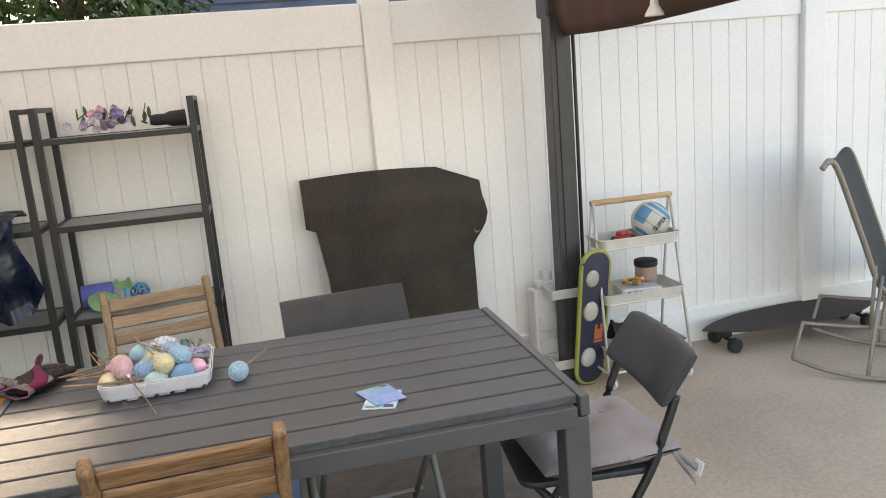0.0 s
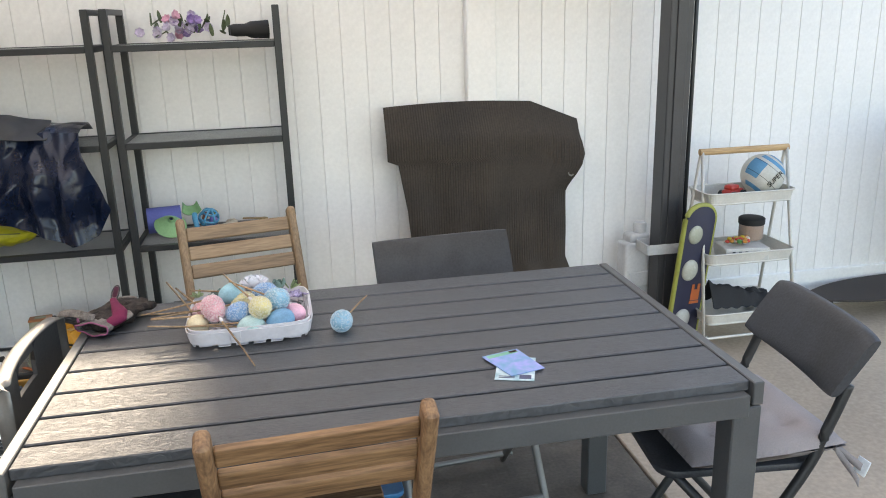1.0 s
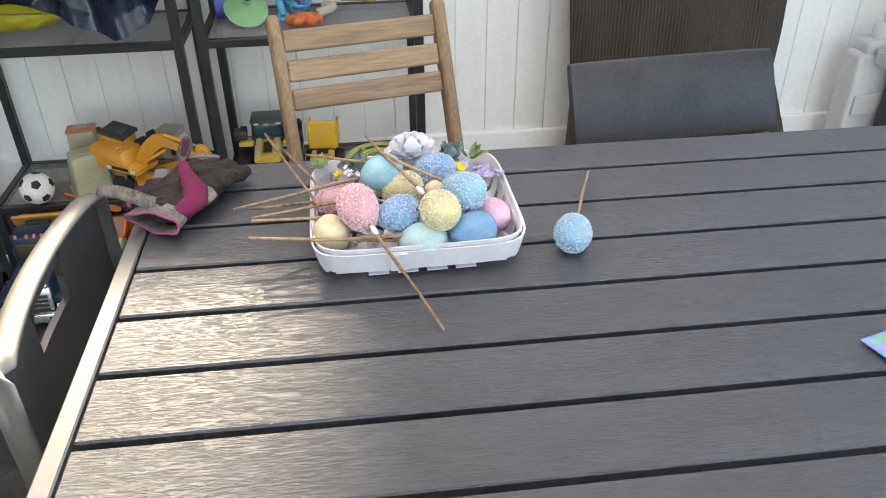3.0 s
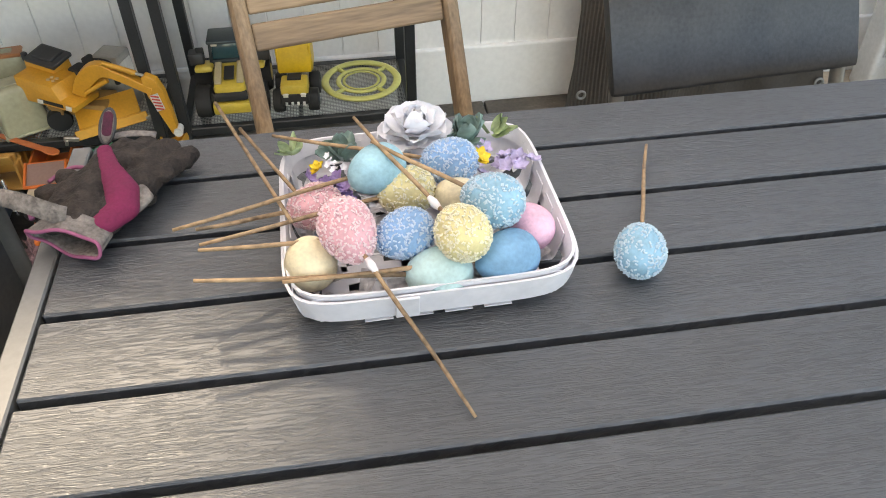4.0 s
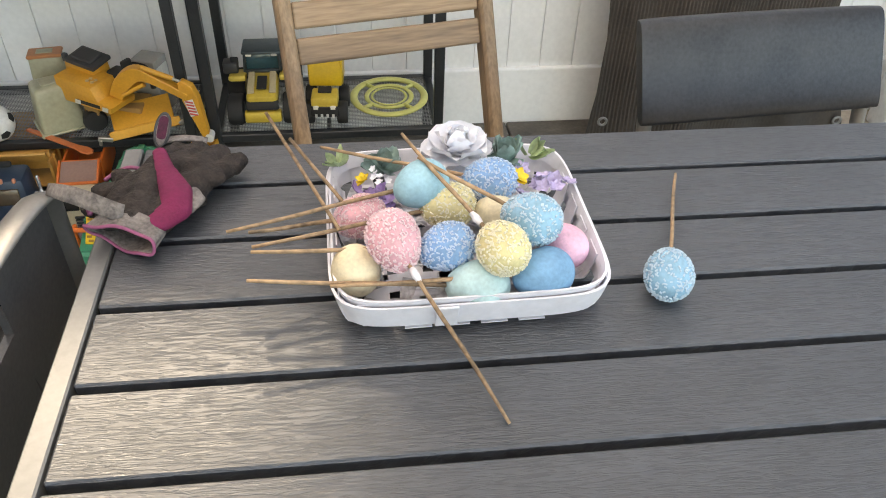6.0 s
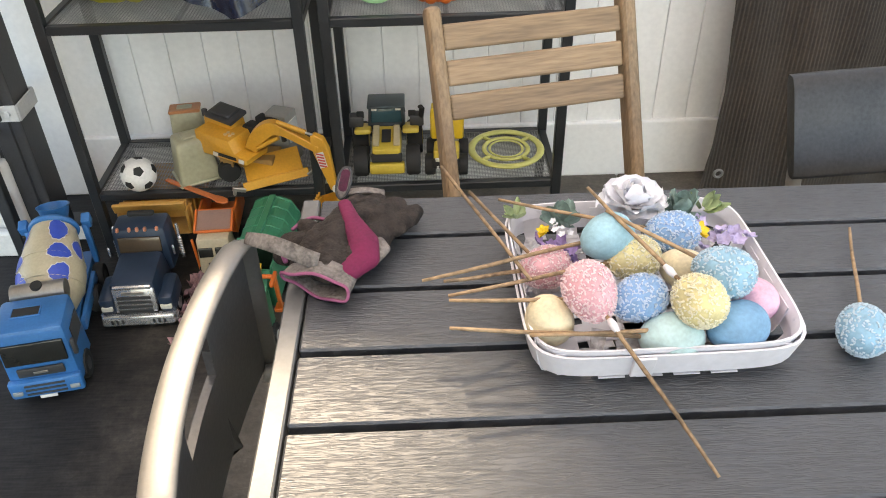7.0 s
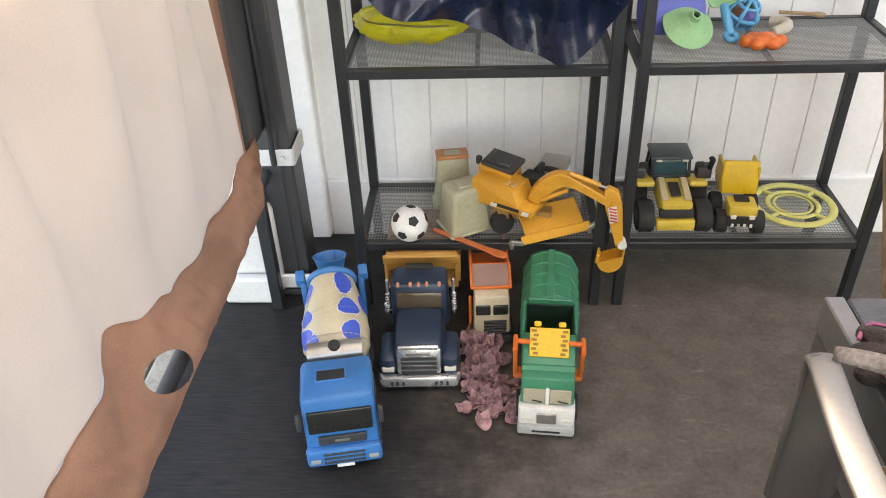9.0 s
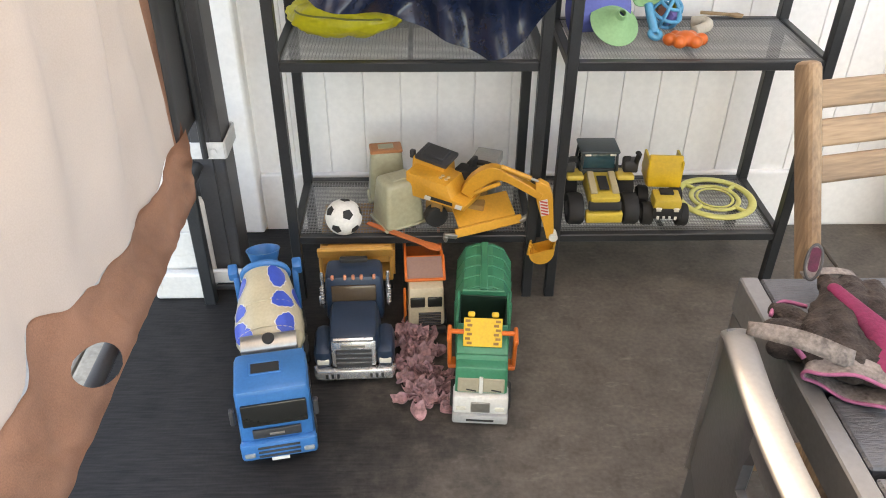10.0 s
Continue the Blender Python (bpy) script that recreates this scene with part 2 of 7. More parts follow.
def cloth_mat(name, base, light_through=0.4, var=0.06, **k):
    m = mat(name, base, 0.9, 0, var, 5, 400, 0.05, **k)
    nt, L = m.node_tree, m.node_tree.links
    bs, out = nt.nodes["Principled BSDF"], nt.nodes["Material Output"]
    col = bs.inputs["Base Color"].links[0].from_socket
    tr = nt.nodes.new("ShaderNodeBsdfTranslucent")
    L.new(col, tr.inputs[0])
    ms = nt.nodes.new("ShaderNodeMixShader")
    ms.inputs[0].default_value = light_through
    L.new(bs.outputs[0], ms.inputs[1])
    L.new(tr.outputs[0], ms.inputs[2])
    L.new(ms.outputs[0], out.inputs[0])
    return m


M_vinyl = mat("white_vinyl", (0.90, 0.885, 0.86), 0.42, 0, 0.05, 1.5, 70, 0.02, island=0.03)
M_conc = floor_mat()
M_conc_pale = mat("pale_concrete", (0.455, 0.365, 0.275), 0.75, 0, 0.16, 1.6, 55, 0.15)
M_kerb = mat("kerb_concrete", (0.42, 0.38, 0.31), 0.85, 0, 0.2, 9, 90, 0.25)
M_soil = mat("dry_ground", (0.25, 0.21, 0.15), 0.95, 0, 0.3, 0.8, 30, 0.4)
M_plank = plank_mat()
M_frame = mat("grey_powder_coat", (0.085, 0.088, 0.09), 0.38, 0.0, 0.1, 8, 200, 0.03)
# paler copy of the frame grey, with the silvery sunlight put into its colour
M_endrail_lit = mat("lit_grey_metal", (0.18, 0.18, 0.177), 0.5, 0.5, 0.1, 8, 150, 0.03)
M_black = mat("black_steel", (0.022, 0.024, 0.026), 0.42, 0.0, 0.2, 8, 220, 0.04)
M_wire = mat("dark_grey_wire", (0.34, 0.34, 0.33), 0.35, 0.4, 0.1, 8, 200, 0)
M_column = mat("dark_column", (0.045, 0.045, 0.048), 0.42, 0.0, 0.15, 6, 160, 0.03)
# canopy is out of view: paleness and translucency chosen to brighten what lies below
M_canopy = cloth_mat("light_passing_canopy", (0.88, 0.85, 0.82), 0.8)
M_rolled = cloth_mat("brown_side_cloth", (0.10, 0.05, 0.035), 0.15)
M_curtain = cloth_mat("pale_curtain", (0.50, 0.415, 0.355), 0.42)
M_hem = cloth_mat("brown_hem", (0.33, 0.165, 0.105), 0.35, var=0.2)
M_wood = wood_mat("acacia_wood", (0.35, 0.235, 0.14), (0.21, 0.135, 0.08), "x")
M_woodz = wood_mat("acacia_wood_upright", (0.33, 0.22, 0.13), (0.20, 0.13, 0.075), "z")
M_chair = mat("charcoal_plastic", (0.037, 0.041, 0.049), 0.5, 0, 0.3, 7, 160, 0.12, spec=0.5)
M_alu = mat("brushed_aluminium", (0.27, 0.26, 0.245), 0.55, 0.75, 0.06, 5, 200, 0.03)
M_cush = mat("grey_cushion_cloth", (0.29, 0.26, 0.26), 0.95, 0, 0.12, 6, 350, 0.25)
M_cover = mat("ribbed_brown_cover", (0.046, 0.035, 0.027), 0.8, 0, 0.3, 5, 120, 0.1)
M_white = mat("white_plastic", (0.72, 0.70, 0.66), 0.4, 0, 0.08, 6, 90, 0.03)
M_strap = mat("pale_strap", (0.55, 0.55, 0.54), 0.5, 0, 0.1, 6, 120, 0.04)
M_leaf = mat("tree_leaves", (0.10, 0.17, 0.045), 0.55, 0, 0.4, 2, 20, 0, island=0.3)
M_bark = mat("bark", (0.12, 0.09, 0.06), 0.9, 0, 0.3, 6, 40, 0.4)
M_shingle = mat("blue_grey_shingle", (0.10, 0.115, 0.14), 0.8, 0, 0.3, 4, 40, 0.3, stretch=(1, 6, 1))
M_stucco = mat("stucco", (0.5, 0.46, 0.4), 0.9, 0, 0.1, 3, 60, 0.2)

# ---- ground and slabs ----
bm = B()
bx(bm, (0, 0, -0.15), (600, 600, 0.2), bev=0)
solo("ground", bm, M_soil, "dry bare ground round the patio", "ground", kind="structure")
bm = B()
bx(bm, (-1.082, -0.9, -0.05), (1.936, 8.3, 0.1), bev=0.004)
bx(bm, (0.2895, -0.9, -0.05), (0.799, 8.3, 0.1), bev=0.004)
floor = solo("floor", bm, M_conc, "stained dark concrete patio slab, worn in patches", "floor", kind="structure")
bm = B()
bx(bm, (4.7, -0.9, -0.0515), (8.0, 8.3, 0.1), bev=0.004)
solo("pavement", bm, M_conc_pale, "pale beige concrete slab beside the patio", "pavement", kind="structure")
bm = B()
bx(bm, (-2.08, -0.9, -0.04), (0.055, 8.3, 0.1), bev=0.012, seg=2)
solo("trim", bm, M_kerb, "pale rough concrete edging of the patio", "kerb", kind="structure")

bm = B()
bx(bm, (-4.12, -0.9, -0.052), (4.0, 8.3, 0.1), bev=0.004)
solo("pavement", bm, mat("bleached_concrete", (0.40, 0.375, 0.335), 0.8, 0, 0.14, 2, 60, 0.15), "bleached pale concrete outside the curtain", "pavement", kind="structure")

# ---- fence ----
FY = 3.267
fence = tagged(new("wall_north"), "white vinyl privacy fence of tongue-and-groove boards", "fence", kind="structure")
bm = B()
bx(bm, (0.55, FY + 0.012, 0.93), (12.0, 0.012, 1.6), bev=0)
part("backing", bm, M_vinyl, fence)
bm = B()
bx(bm, (0, 0, 0), (0.0985, 0.018, 1.52), bev=0.0016)
board_me = mesh_of(bm, "board", M_vinyl)
POSTS = [-4.145, -1.88, 0.39, 2.66, 4.93]
for px in POSTS[:-1]:
    n = 21
    w = (2.27 - 0.14) / n
    for i in range(n):
        share("board", board_me, fence, pose(px + 0.135 + w * (i + 0.5), FY + 0.009, 0.92) @ Matrix.Diagonal((w / 0.1, 1, 1, 1)))
    bm = B()
    bx(bm, (px + 1.2, FY + 0.008, 1.75), (2.14, 0.045, 0.185), bev=0.006, seg=2)
    part("top_rail", bm, M_vinyl, fence)
    bm = B()
    bx(bm, (px + 1.2, FY + 0.008, 0.07), (2.14, 0.045, 0.225), bev=0.006, seg=2)
    part("bottom_rail", bm, M_vinyl, fence)
for px in POSTS:
    bm = B()
    bx(bm, (px + 0.065, FY + 0.02, 0.95), (0.128, 0.128, 1.9), bev=0.008, seg=2)
    post = part("post", bm, M_vinyl, fence)
    bm = B()
    bx(bm, (px + 0.065, FY + 0.02, 1.925), (0.145, 0.145, 0.05), bev=0.012, seg=2, taper=(0.75, 0.75))
    part("cap", bm, M_vinyl, post)

# ---- gazebo ----
gaz = thing("gazebo", "dark metal gazebo with an unseen, light-passing canopy", "gazebo")
CX0, CX1, CY0, CY1 = -1.815, 1.222, -0.75, 3.03
for cx, cy in ((CX0, CY1), (CX1, CY1), (CX0, CY0), (CX1, CY0)):
    bm = B()
    bx(bm, (cx, cy, 1.15), (0.1, 0.1, 2.3), bev=0.006, seg=2)
    bx(bm, (cx, cy - 0.052, 1.05), (0.045, 0.01, 2.08), bev=0.002)
    bx(bm, (cx, cy, 0.008), (0.16, 0.16, 0.016), bev=0.003)
    bx(bm, (cx, cy, 1.82), (0.13, 0.13, 0.22), bev=0.01)
    part("column", bm, M_column, gaz)
for a, b in (((CX0, CY1), (CX1, CY1)), ((CX0, CY0), (CX1, CY0)), ((CX0, CY0), (CX0, CY1)), ((CX1, CY0), (CX1, CY1))):
    bm = B()
    dx, dy = abs(a[0] - b[0]), abs(a[1] - b[1])
    bx(bm, ((a[0] + b[0]) / 2, (a[1] + b[1]) / 2, 2.26), (max(dx, 0.06), max(dy, 0.06), 0.08), bev=0.005)
    part("beam", bm, M_column, gaz)
# unseen roof, shaped to shade the table yet pass daylight through its cloth
bm = B()
gx, gy = (CX0 + CX1) / 2, (CY0 + CY1) / 2
c = [bm.verts.new(p) for p in ((CX0 - 0.15, CY0 - 0.15, 2.3), (CX1 + 0.15, CY0 - 0.15, 2.3), (CX1 + 0.15, CY1 - 0.02, 2.3), (CX0 - 0.15, CY1 - 0.02, 2.3), (gx, gy, 3.0))]
fs = [bm.faces.new((c[i], c[(i + 1) % 4], c[4])) for i in range(4)]
bmesh.ops.solidify(bm, geom=fs, thickness=0.01)
part("canopy", bm, M_canopy, gaz, "unseen canopy roof, made pale and translucent to let light in")

# rolled-up brown side curtain along the east beam
bm = B()
def roll(u, v):
    y = CY1 - 0.06 - 3.0 * u
    a = v * 2 * math.pi
    r = 0.10 + 0.012 * math.sin(40 * u) + 0.01 * math.sin(93 * u + 5 * v)
    return Vector((CX1 + 0.03 + 0.55 * r * math.cos(a), y, 1.83 + (0.21 + 0.01 * math.sin(9 * u)) * math.sin(a)))
grid(bm, 90, 14, roll)
rolled = solo("rolled_curtain", bm, M_rolled, "brown fabric side curtain gathered up under the gazebo beam", "curtain", smooth="all")

bm = B()
tube(bm, [(CX1 + 0.072, CY1 - 0.02, 0.02), (CX1 + 0.074, CY1 - 0.02, 1.2), (CX1 + 0.072, CY1 - 0.02, 2.2)], 0.009, 8)
solo("curtain_track", bm, M_black, "thin black curtain track standing beside a column", "track", smooth="all")

# hanging side curtain, west: pale cloth with a brown border
CUX = -1.81
def fold(y, z):
    k = max(0.0, min(1.0, (z - 0.42) / 0.5))
    return k * (0.026 * math.sin(11.0 * y + 0.8 * z) + 0.028 * math.sin(29 * y - 1.1 * z + 1 + 1.5 * noise.noise((y * 1.7, 2, 2)))) + (0.006 + 0.02 * k) * noise.noise((y * 2.2, z * 1.6, 3))
BORDER = [(3.0, 0.55), (2.775, 0.515), (2.62, 0.508), (2.463, 0.522), (2.302, 0.528), (2.2, 0.565), (2.09, 0.607), (2.0, 0.575), (1.92, 0.567), (1.6, 0.55), (1.2, 0.5), (-1, 0.53)]
def edge_z(y):
    for (ya, za), (yb, zb) in zip(BORDER, BORDER[1:]):
        if ya >= y >= yb:
            t = (ya - y) / (ya - yb)
            t = t * t * (3 - 2 * t)
            return za + (zb - za) * t + 0.008 * noise.noise((14 * y, 1, 7))
    return 0.53
curtain = thing("side_curtain", "pale cream gazebo curtain with a wide brown border", "curtain")
YN, YF, ZT, ZB = -0.5, 2.845, 2.05, 0.352
bm = B()
grid(bm, 160, 26, lambda u, v: (lambda y: Vector((CUX + fold(y, (edge_z(y) + (ZT - edge_z(y)) * v)), y, edge_z(y) + (ZT - edge_z(y)) * v)))(YN + (YF - 0.05 - YN) * u))
part("cloth", bm, M_curtain, curtain, "pale cream cloth", "all")
def gap_d(c):
    a, b = c.y - 2.212, c.z - 0.424
    return math.hypot((a * 0.78 - b * 0.63) / 0.098, (a * 0.63 + b * 0.78) / 0.036)
bm = B()
def hem(u, v):
    y = YN + (YF - YN) * u
    z = ZB + 0.004 * math.sin(5 * y) + (edge_z(y) + 0.006 - ZB) * v
    crease = min(1, 0.25 + 3 * v * (1 - v)) * max(0.0, min(1, gap_d(Vector((0, y, z))) - 1))
    return Vector((CUX + 0.004 + fold(y, z) + crease * (0.018 * noise.noise((y * 16 + 6 * z, z * 5, 4)) + 0.011 * noise.noise((y * 34 + 30 * z, z * 14, 9))), y, z))
grid(bm, 520, 26, hem)
def in_gap(f):
    c = f.calc_center_median()
    return gap_d(c) < 1
bmesh.ops.delete(bm, geom=[f for f in bm.faces if in_gap(f)], context="FACES")
for v in bm.verts:
    d = gap_d(v.co)
    if v.is_boundary and 0.75 < d < 1.3 and v.co.z > ZB + 0.008:
        v.co.y, v.co.z = 2.212 + (v.co.y - 2.212) / d, 0.424 + (v.co.z - 0.424) / d
part("bottom_border", bm, M_hem, curtain, "crumpled brown border", "all")
bm = B()
grid(bm, 4, 60, lambda u, v: Vector((CUX + 0.003 + fold(YF - 0.055, 0.5 + 1.5 * v) + 0.004 * u, YF - 0.06 + 0.06 * u + 0.012 * math.sin(7 * v), 0.45 + 1.6 * v)))
part("side_border", bm, M_hem, curtain, "brown side border", "all")
bm = B()
tube(bm, [(CX0 + 0.012, CY1 - 0.075, 0.4), (CX0 + 0.014, CY1 - 0.075, 2.05)], 0.008, 8)
part("zip_cord", bm, M_black, curtain)
# dark strip that fills the gap from the curtain's edge to the column
bm = B()
grid(bm, 4, 40, lambda u, v: Vector((CUX - 0.004 + 0.006 * math.sin(5 * v), 2.80 + 0.175 * u, 0.50 + 1.55 * v)), 0.003)
part("dark_strip", bm, M_column, curtain, "dark strip between the curtain and the column", "all")
bm = B()
cyl(bm, (CUX - 0.024, 1.2, 0.366), (CUX - 0.024, 2.98, 0.366), 0.015, seg=28)
bx(bm, (CUX - 0.03, 1.2, 0.19), (0.03, 0.03, 0.38))
bx(bm, (CUX - 0.03, 2.9, 0.19), (0.03, 0.03, 0.38))
solo("low_rail", bm, M_black, "dark grey metal tube rail behind the curtain", "rail", smooth=True)

# ---- weights at the columns ----
def weight(name, label, m, h=0.4, wt=None):
    t = thing(name, label, "container", m, "column weights")
    bm = B()
    bx(bm, (0, 0, h * 0.45), (0.14, 0.09, h * 0.9), bev=0.015, seg=3)
    bx(bm, (0.005, 0, h * 0.93), (0.10, 0.075, h * 0.09), bev=0.012, seg=3)
    part("body", bm, (wt or M_white), t, smooth=True)
    bm = B()
    lathe(bm, [(0.026, h * 0.97), (0.03, h * 0.97), (0.03, h * 1.05), (0.026, h * 1.065), (0.001, h * 1.065)], 18, pose(0.02, 0, 0))
    part("cap", bm, (wt or M_white), t, smooth=True)
    for z in (0.16, 0.28):
        bm = B()
        bx(bm, (0, -0.051, z), (0.11, 0.008, 0.07), bev=0.003)
        part("moulded_panel", bm, (wt or M_white), t)
weight("water_jug", "white plastic water jug strapped to a dark column", pose(1.135, 3.145, 0.0, 0, 0, 6), 0.5, mat("grey_jug_plastic", (0.58, 0.58, 0.58), 0.4, 0, 0.1, 6, 90, 0.03))
weight("water_tank", "white plastic weight box standing beside a dark column", pose(-1.905, 2.99, 0.0, 0, 0, 4), 0.31)
def clamp(name, cx, cy, z, side, reach=0.1):
    bm = B()
    for s in (-1, 1):
        bx(bm, (cx + side * reach / 2, cy + s * 0.056, z), (0.112 + reach, 0.006, 0.045), bev=0.002)
    bx(bm, (cx - side * 0.056, cy, z), (0.006, 0.112, 0.045), bev=0.002)
    bx(bm, (cx + side * (0.056 + reach), cy, z), (0.006, 0.112, 0.045), bev=0.002)
    cyl(bm, (cx - side * 0.03, cy - 0.059, z), (cx - side * 0.03, cy - 0.066, z), 0.008, seg=10)
    solo(name, bm, M_strap, "pale grey metal strap clamped round a dark column", "strap", group="column straps")
clamp("column_strap", CX1, CY1, 0.45, -1, 0.05)
clamp("column_strap", CX1, CY1, 0.1, -1, 0.05)
clamp("column_strap", CX0, CY1, 0.41, -1)

bm = B()
bx(bm, (-1.80, 2.955, 0.045), (0.24, 0.012, 0.042), bev=0.003)
bx(bm, (-1.915, 2.925, 0.042), (0.145, 0.03, 0.082), bev=0.008, seg=2)
bx(bm, (-1.975, 2.925, 0.055), (0.03, 0.034, 0.05), bev=0.006)
solo("strap_bar", bm, M_white, "white bar fixed across the foot of a dark column", "bar")

# ---- table ----
TX0, TX1, TY0, TY1, TZ = -0.889, 0.528, 1.212, 2.022, 0.735
PITCH = 0.1045
table = thing("patio_table", "dark grey slatted outdoor dining table on square legs", "table", pose((TX0 + TX1) / 2, (TY0 + TY1) / 2, 0))
LX, LY = (TX1 - TX0) / 2, (TY1 - TY0) / 2
bm = B()
bx(bm, (0, 0, 0), (TX1 - TX0 - 0.052, PITCH - 0.009, 0.022), bev=0.0025)
plank_me = mesh_of(bm, "plank", M_plank)
for k in range(8):
    y0 = min(2.036 - PITCH * k, TY1 + 0.003)
    y1 = max(2.036 - PITCH * (k + 1), TY0 + 0.01)
    share("plank", plank_me, table, pose(0, (y0 + y1) / 2 - (TY0 + TY1) / 2, TZ - 0.011) @ Matrix.Diagonal((1, (y0 - y1 - 0.009) / (PITCH - 0.009), 1, 1)))
for s in (-1, 1):
    bm = B()
    bx(bm, (s * (LX - 0.012), 0, TZ - 0.024), (0.023, 2 * LY, 0.05), bev=0.002)
    # west rail lies in the sun patch and takes the lit copy
    part("end_rail", bm, M_endrail_lit if s < 0 else M_frame, table, "grey metal end rail")
    bm = B()
    bx(bm, (0, s * (LY - 0.006), TZ - 0.045), (2 * LX - 0.07, 0.03, 0.048), bev=0.002)
    part("side_apron", bm, M_frame, table)
    bm = B()
    bx(bm, (0, s * 0.2, TZ - 0.04), (2 * LX - 0.07, 0.03, 0.03), bev=0.002)
    part("cross_bar", bm, M_frame, table)
for sx in (-1, 1):
    for sy in (-1, 1):
        bm = B()
        bx(bm, (sx * (LX - 0.034), sy * (LY - 0.03), (TZ - 0.05) / 2), (0.062, 0.062, TZ - 0.052), bev=0.003)
        part("leg", bm, M_frame, table)

# ---- shelf racks ----
def rack(name, x0, x1, label):
    t = thing(name, label, "shelf", pose((x0 + x1) / 2, 3.055, 0), "black shelf racks")
    hw, y0, y1, s = (x1 - x0) / 2, -0.1365, 0.146, 0.025
    for sx in (-1, 1):
        for y in (y0, y1):
            bm = B()
            bx(bm, (sx * (hw - s / 2), y, 0.75), (s, s, 1.5), bev=0.002)
            part("post", bm, M_black, t)
        bm = B()
        bx(bm, (sx * (hw - s / 2), 0.005, 1.49), (s, 0.27, 0.02), bev=0.002)
        part("top_bar", bm, M_black, t)
    for z in (0.2, 0.66, 1.04, 1.38):
        bm = B()
        for y in (y0, y1):
            bx(bm, (0, y, z - 0.013), (2 * hw - 2 * s, 0.02, 0.022), bev=0.002)
        for sx in (-1, 1):
            bx(bm, (sx * (hw - s / 2), 0.005, z - 0.013), (0.02, 0.26, 0.022), bev=0.002)
        bx(bm, (0, 0.005, z - 0.02), (0.012, 0.26, 0.008), bev=0)
        sh = part("shelf_frame", bm, M_black, t)
        bm = B()   # expanded mesh: crossed flat wires
        n = 74
        for i in range(n):
            x = -hw + s + (2 * hw - 2 * s) * (i + 0.5) / n
            bx(bm, (x, 0.005, z - 0.007), (0.0013, 0.256, 0.0015), bev=0)
        for j in range(40):
            y = y0 + (y1 - y0) * (j + 0.5) / 40
            bx(bm, (0, y, z - 0.0055), (2 * hw - 2 * s, 0.0013, 0.0015), bev=0)
        part("wire_mesh", bm, M_wire, sh)
    return t
rack("shelf_rack", -1.616, -0.994, "black steel shelf rack holding toys and a blue tarp")
rack("shelf_rack", -0.958, -0.357, "black steel shelf rack with mesh shelves, half empty, against the fence")


# ---- chairs ----
def wooden_chair(m, label, wx, wz):
    """A slatted folding chair; the back stands at local y = 0 and the seat runs towards -y."""
    t = thing("folding_chair", label, "chair", m, "wooden folding chairs")
    w = 0.36
    for sx in (-1, 1):
        bm = B()
        bx(bm, (sx * (w / 2 - 0.012), -0.055, 0.69), (0.026, 0.044, 0.41), (-24, 0, 0), bev=0.011, seg=3)
        part("back_post", bm, wz, t)
        bm = B()
        bx(bm, (sx * (w / 2 - 0.012), -0.275, 0.262), (0.024, 0.042, 0.57), (-30, 0, 0), bev=0.006, seg=2)
        part("front_leg", bm, wz, t)
        bm = B()
        bx(bm, (sx * (w / 2 - 0.045), -0.17, 0.215), (0.024, 0.042, 0.56), (38, 0, 0), bev=0.006, seg=2)
        part("rear_leg", bm, wz, t)
    for z in (0.832, 0.779, 0.728):
        bm = B()
        bx(bm, (0, 0.021 - (0.87 - z) * 0.445, z), (w - 0.05, 0.014, 0.042), (-24, 0, 0), bev=0.004, seg=2)
        part("back_slat", bm, wx, t)
    for k in range(7):
        bm = B()
        bx(bm, (0, -0.18 - 0.05 * k, 0.44), (w - 0.055, 0.042, 0.016), bev=0.003)
        part("seat_slat", bm, wx, t)
    bm = B()
    bx(bm, (0, -0.40, 0.06), (w - 0.05, 0.018, 0.035), bev=0.003)
    part("stretcher", bm, wx, t)
    return t
wooden_chair(pose(-0.532, 2.373, 0, 0, 0, 12), "light brown slatted wooden folding chair tucked at the table", M_wood, M_woodz)
wooden_chair(pose(-0.346, 1.028, 0, 0, 0, 180 + 3), "brown slatted wooden folding chair with a stained back", wood_mat("darker_acacia", (0.33, 0.185, 0.09), (0.13, 0.065, 0.03), "x"), wood_mat("darker_acacia_upright", (0.32, 0.185, 0.095), (0.14, 0.07, 0.035), "z"))


def chair_frame(t, w, tube_mat, top):
    for sx in (-1, 1):
        bm = B()
        tube(bm, spline([(sx * (w / 2 - 0.016), -0.005, top), (sx * (w / 2 - 0.014), -0.04, 0.54), (sx * (w / 2 - 0.012), -0.10, 0.40), (sx * (w / 2 - 0.01), -0.34, 0.012)], 6), 0.0125, 10)
        part("front_leg", bm, tube_mat, t, smooth="all")
        bm = B()
        tube(bm, [(sx * (w / 2 - 0.042), -0.38, 0.42), (sx * (w / 2 - 0.042), -0.03, 0.012)], 0.0115, 10)
        part("rear_leg", bm, tube_mat, t, smooth="all")
    for y, z in ((-0.325, 0.05), (-0.06, 0.05)):
        bm = B()
        cyl(bm, (-w / 2 + 0.02, y, z), (w / 2 - 0.02, y, z), 0.009, seg=10)
        part("stretcher", bm, tube_mat, t, smooth=True)
    bm = B()
    plate(bm, rounded(w - 0.03, 0.37, 0.05, 5), 0.02, pose(0, -0.24, 0.425), bev=0.006)
    part("seat", bm, M_chair, t, smooth=True)


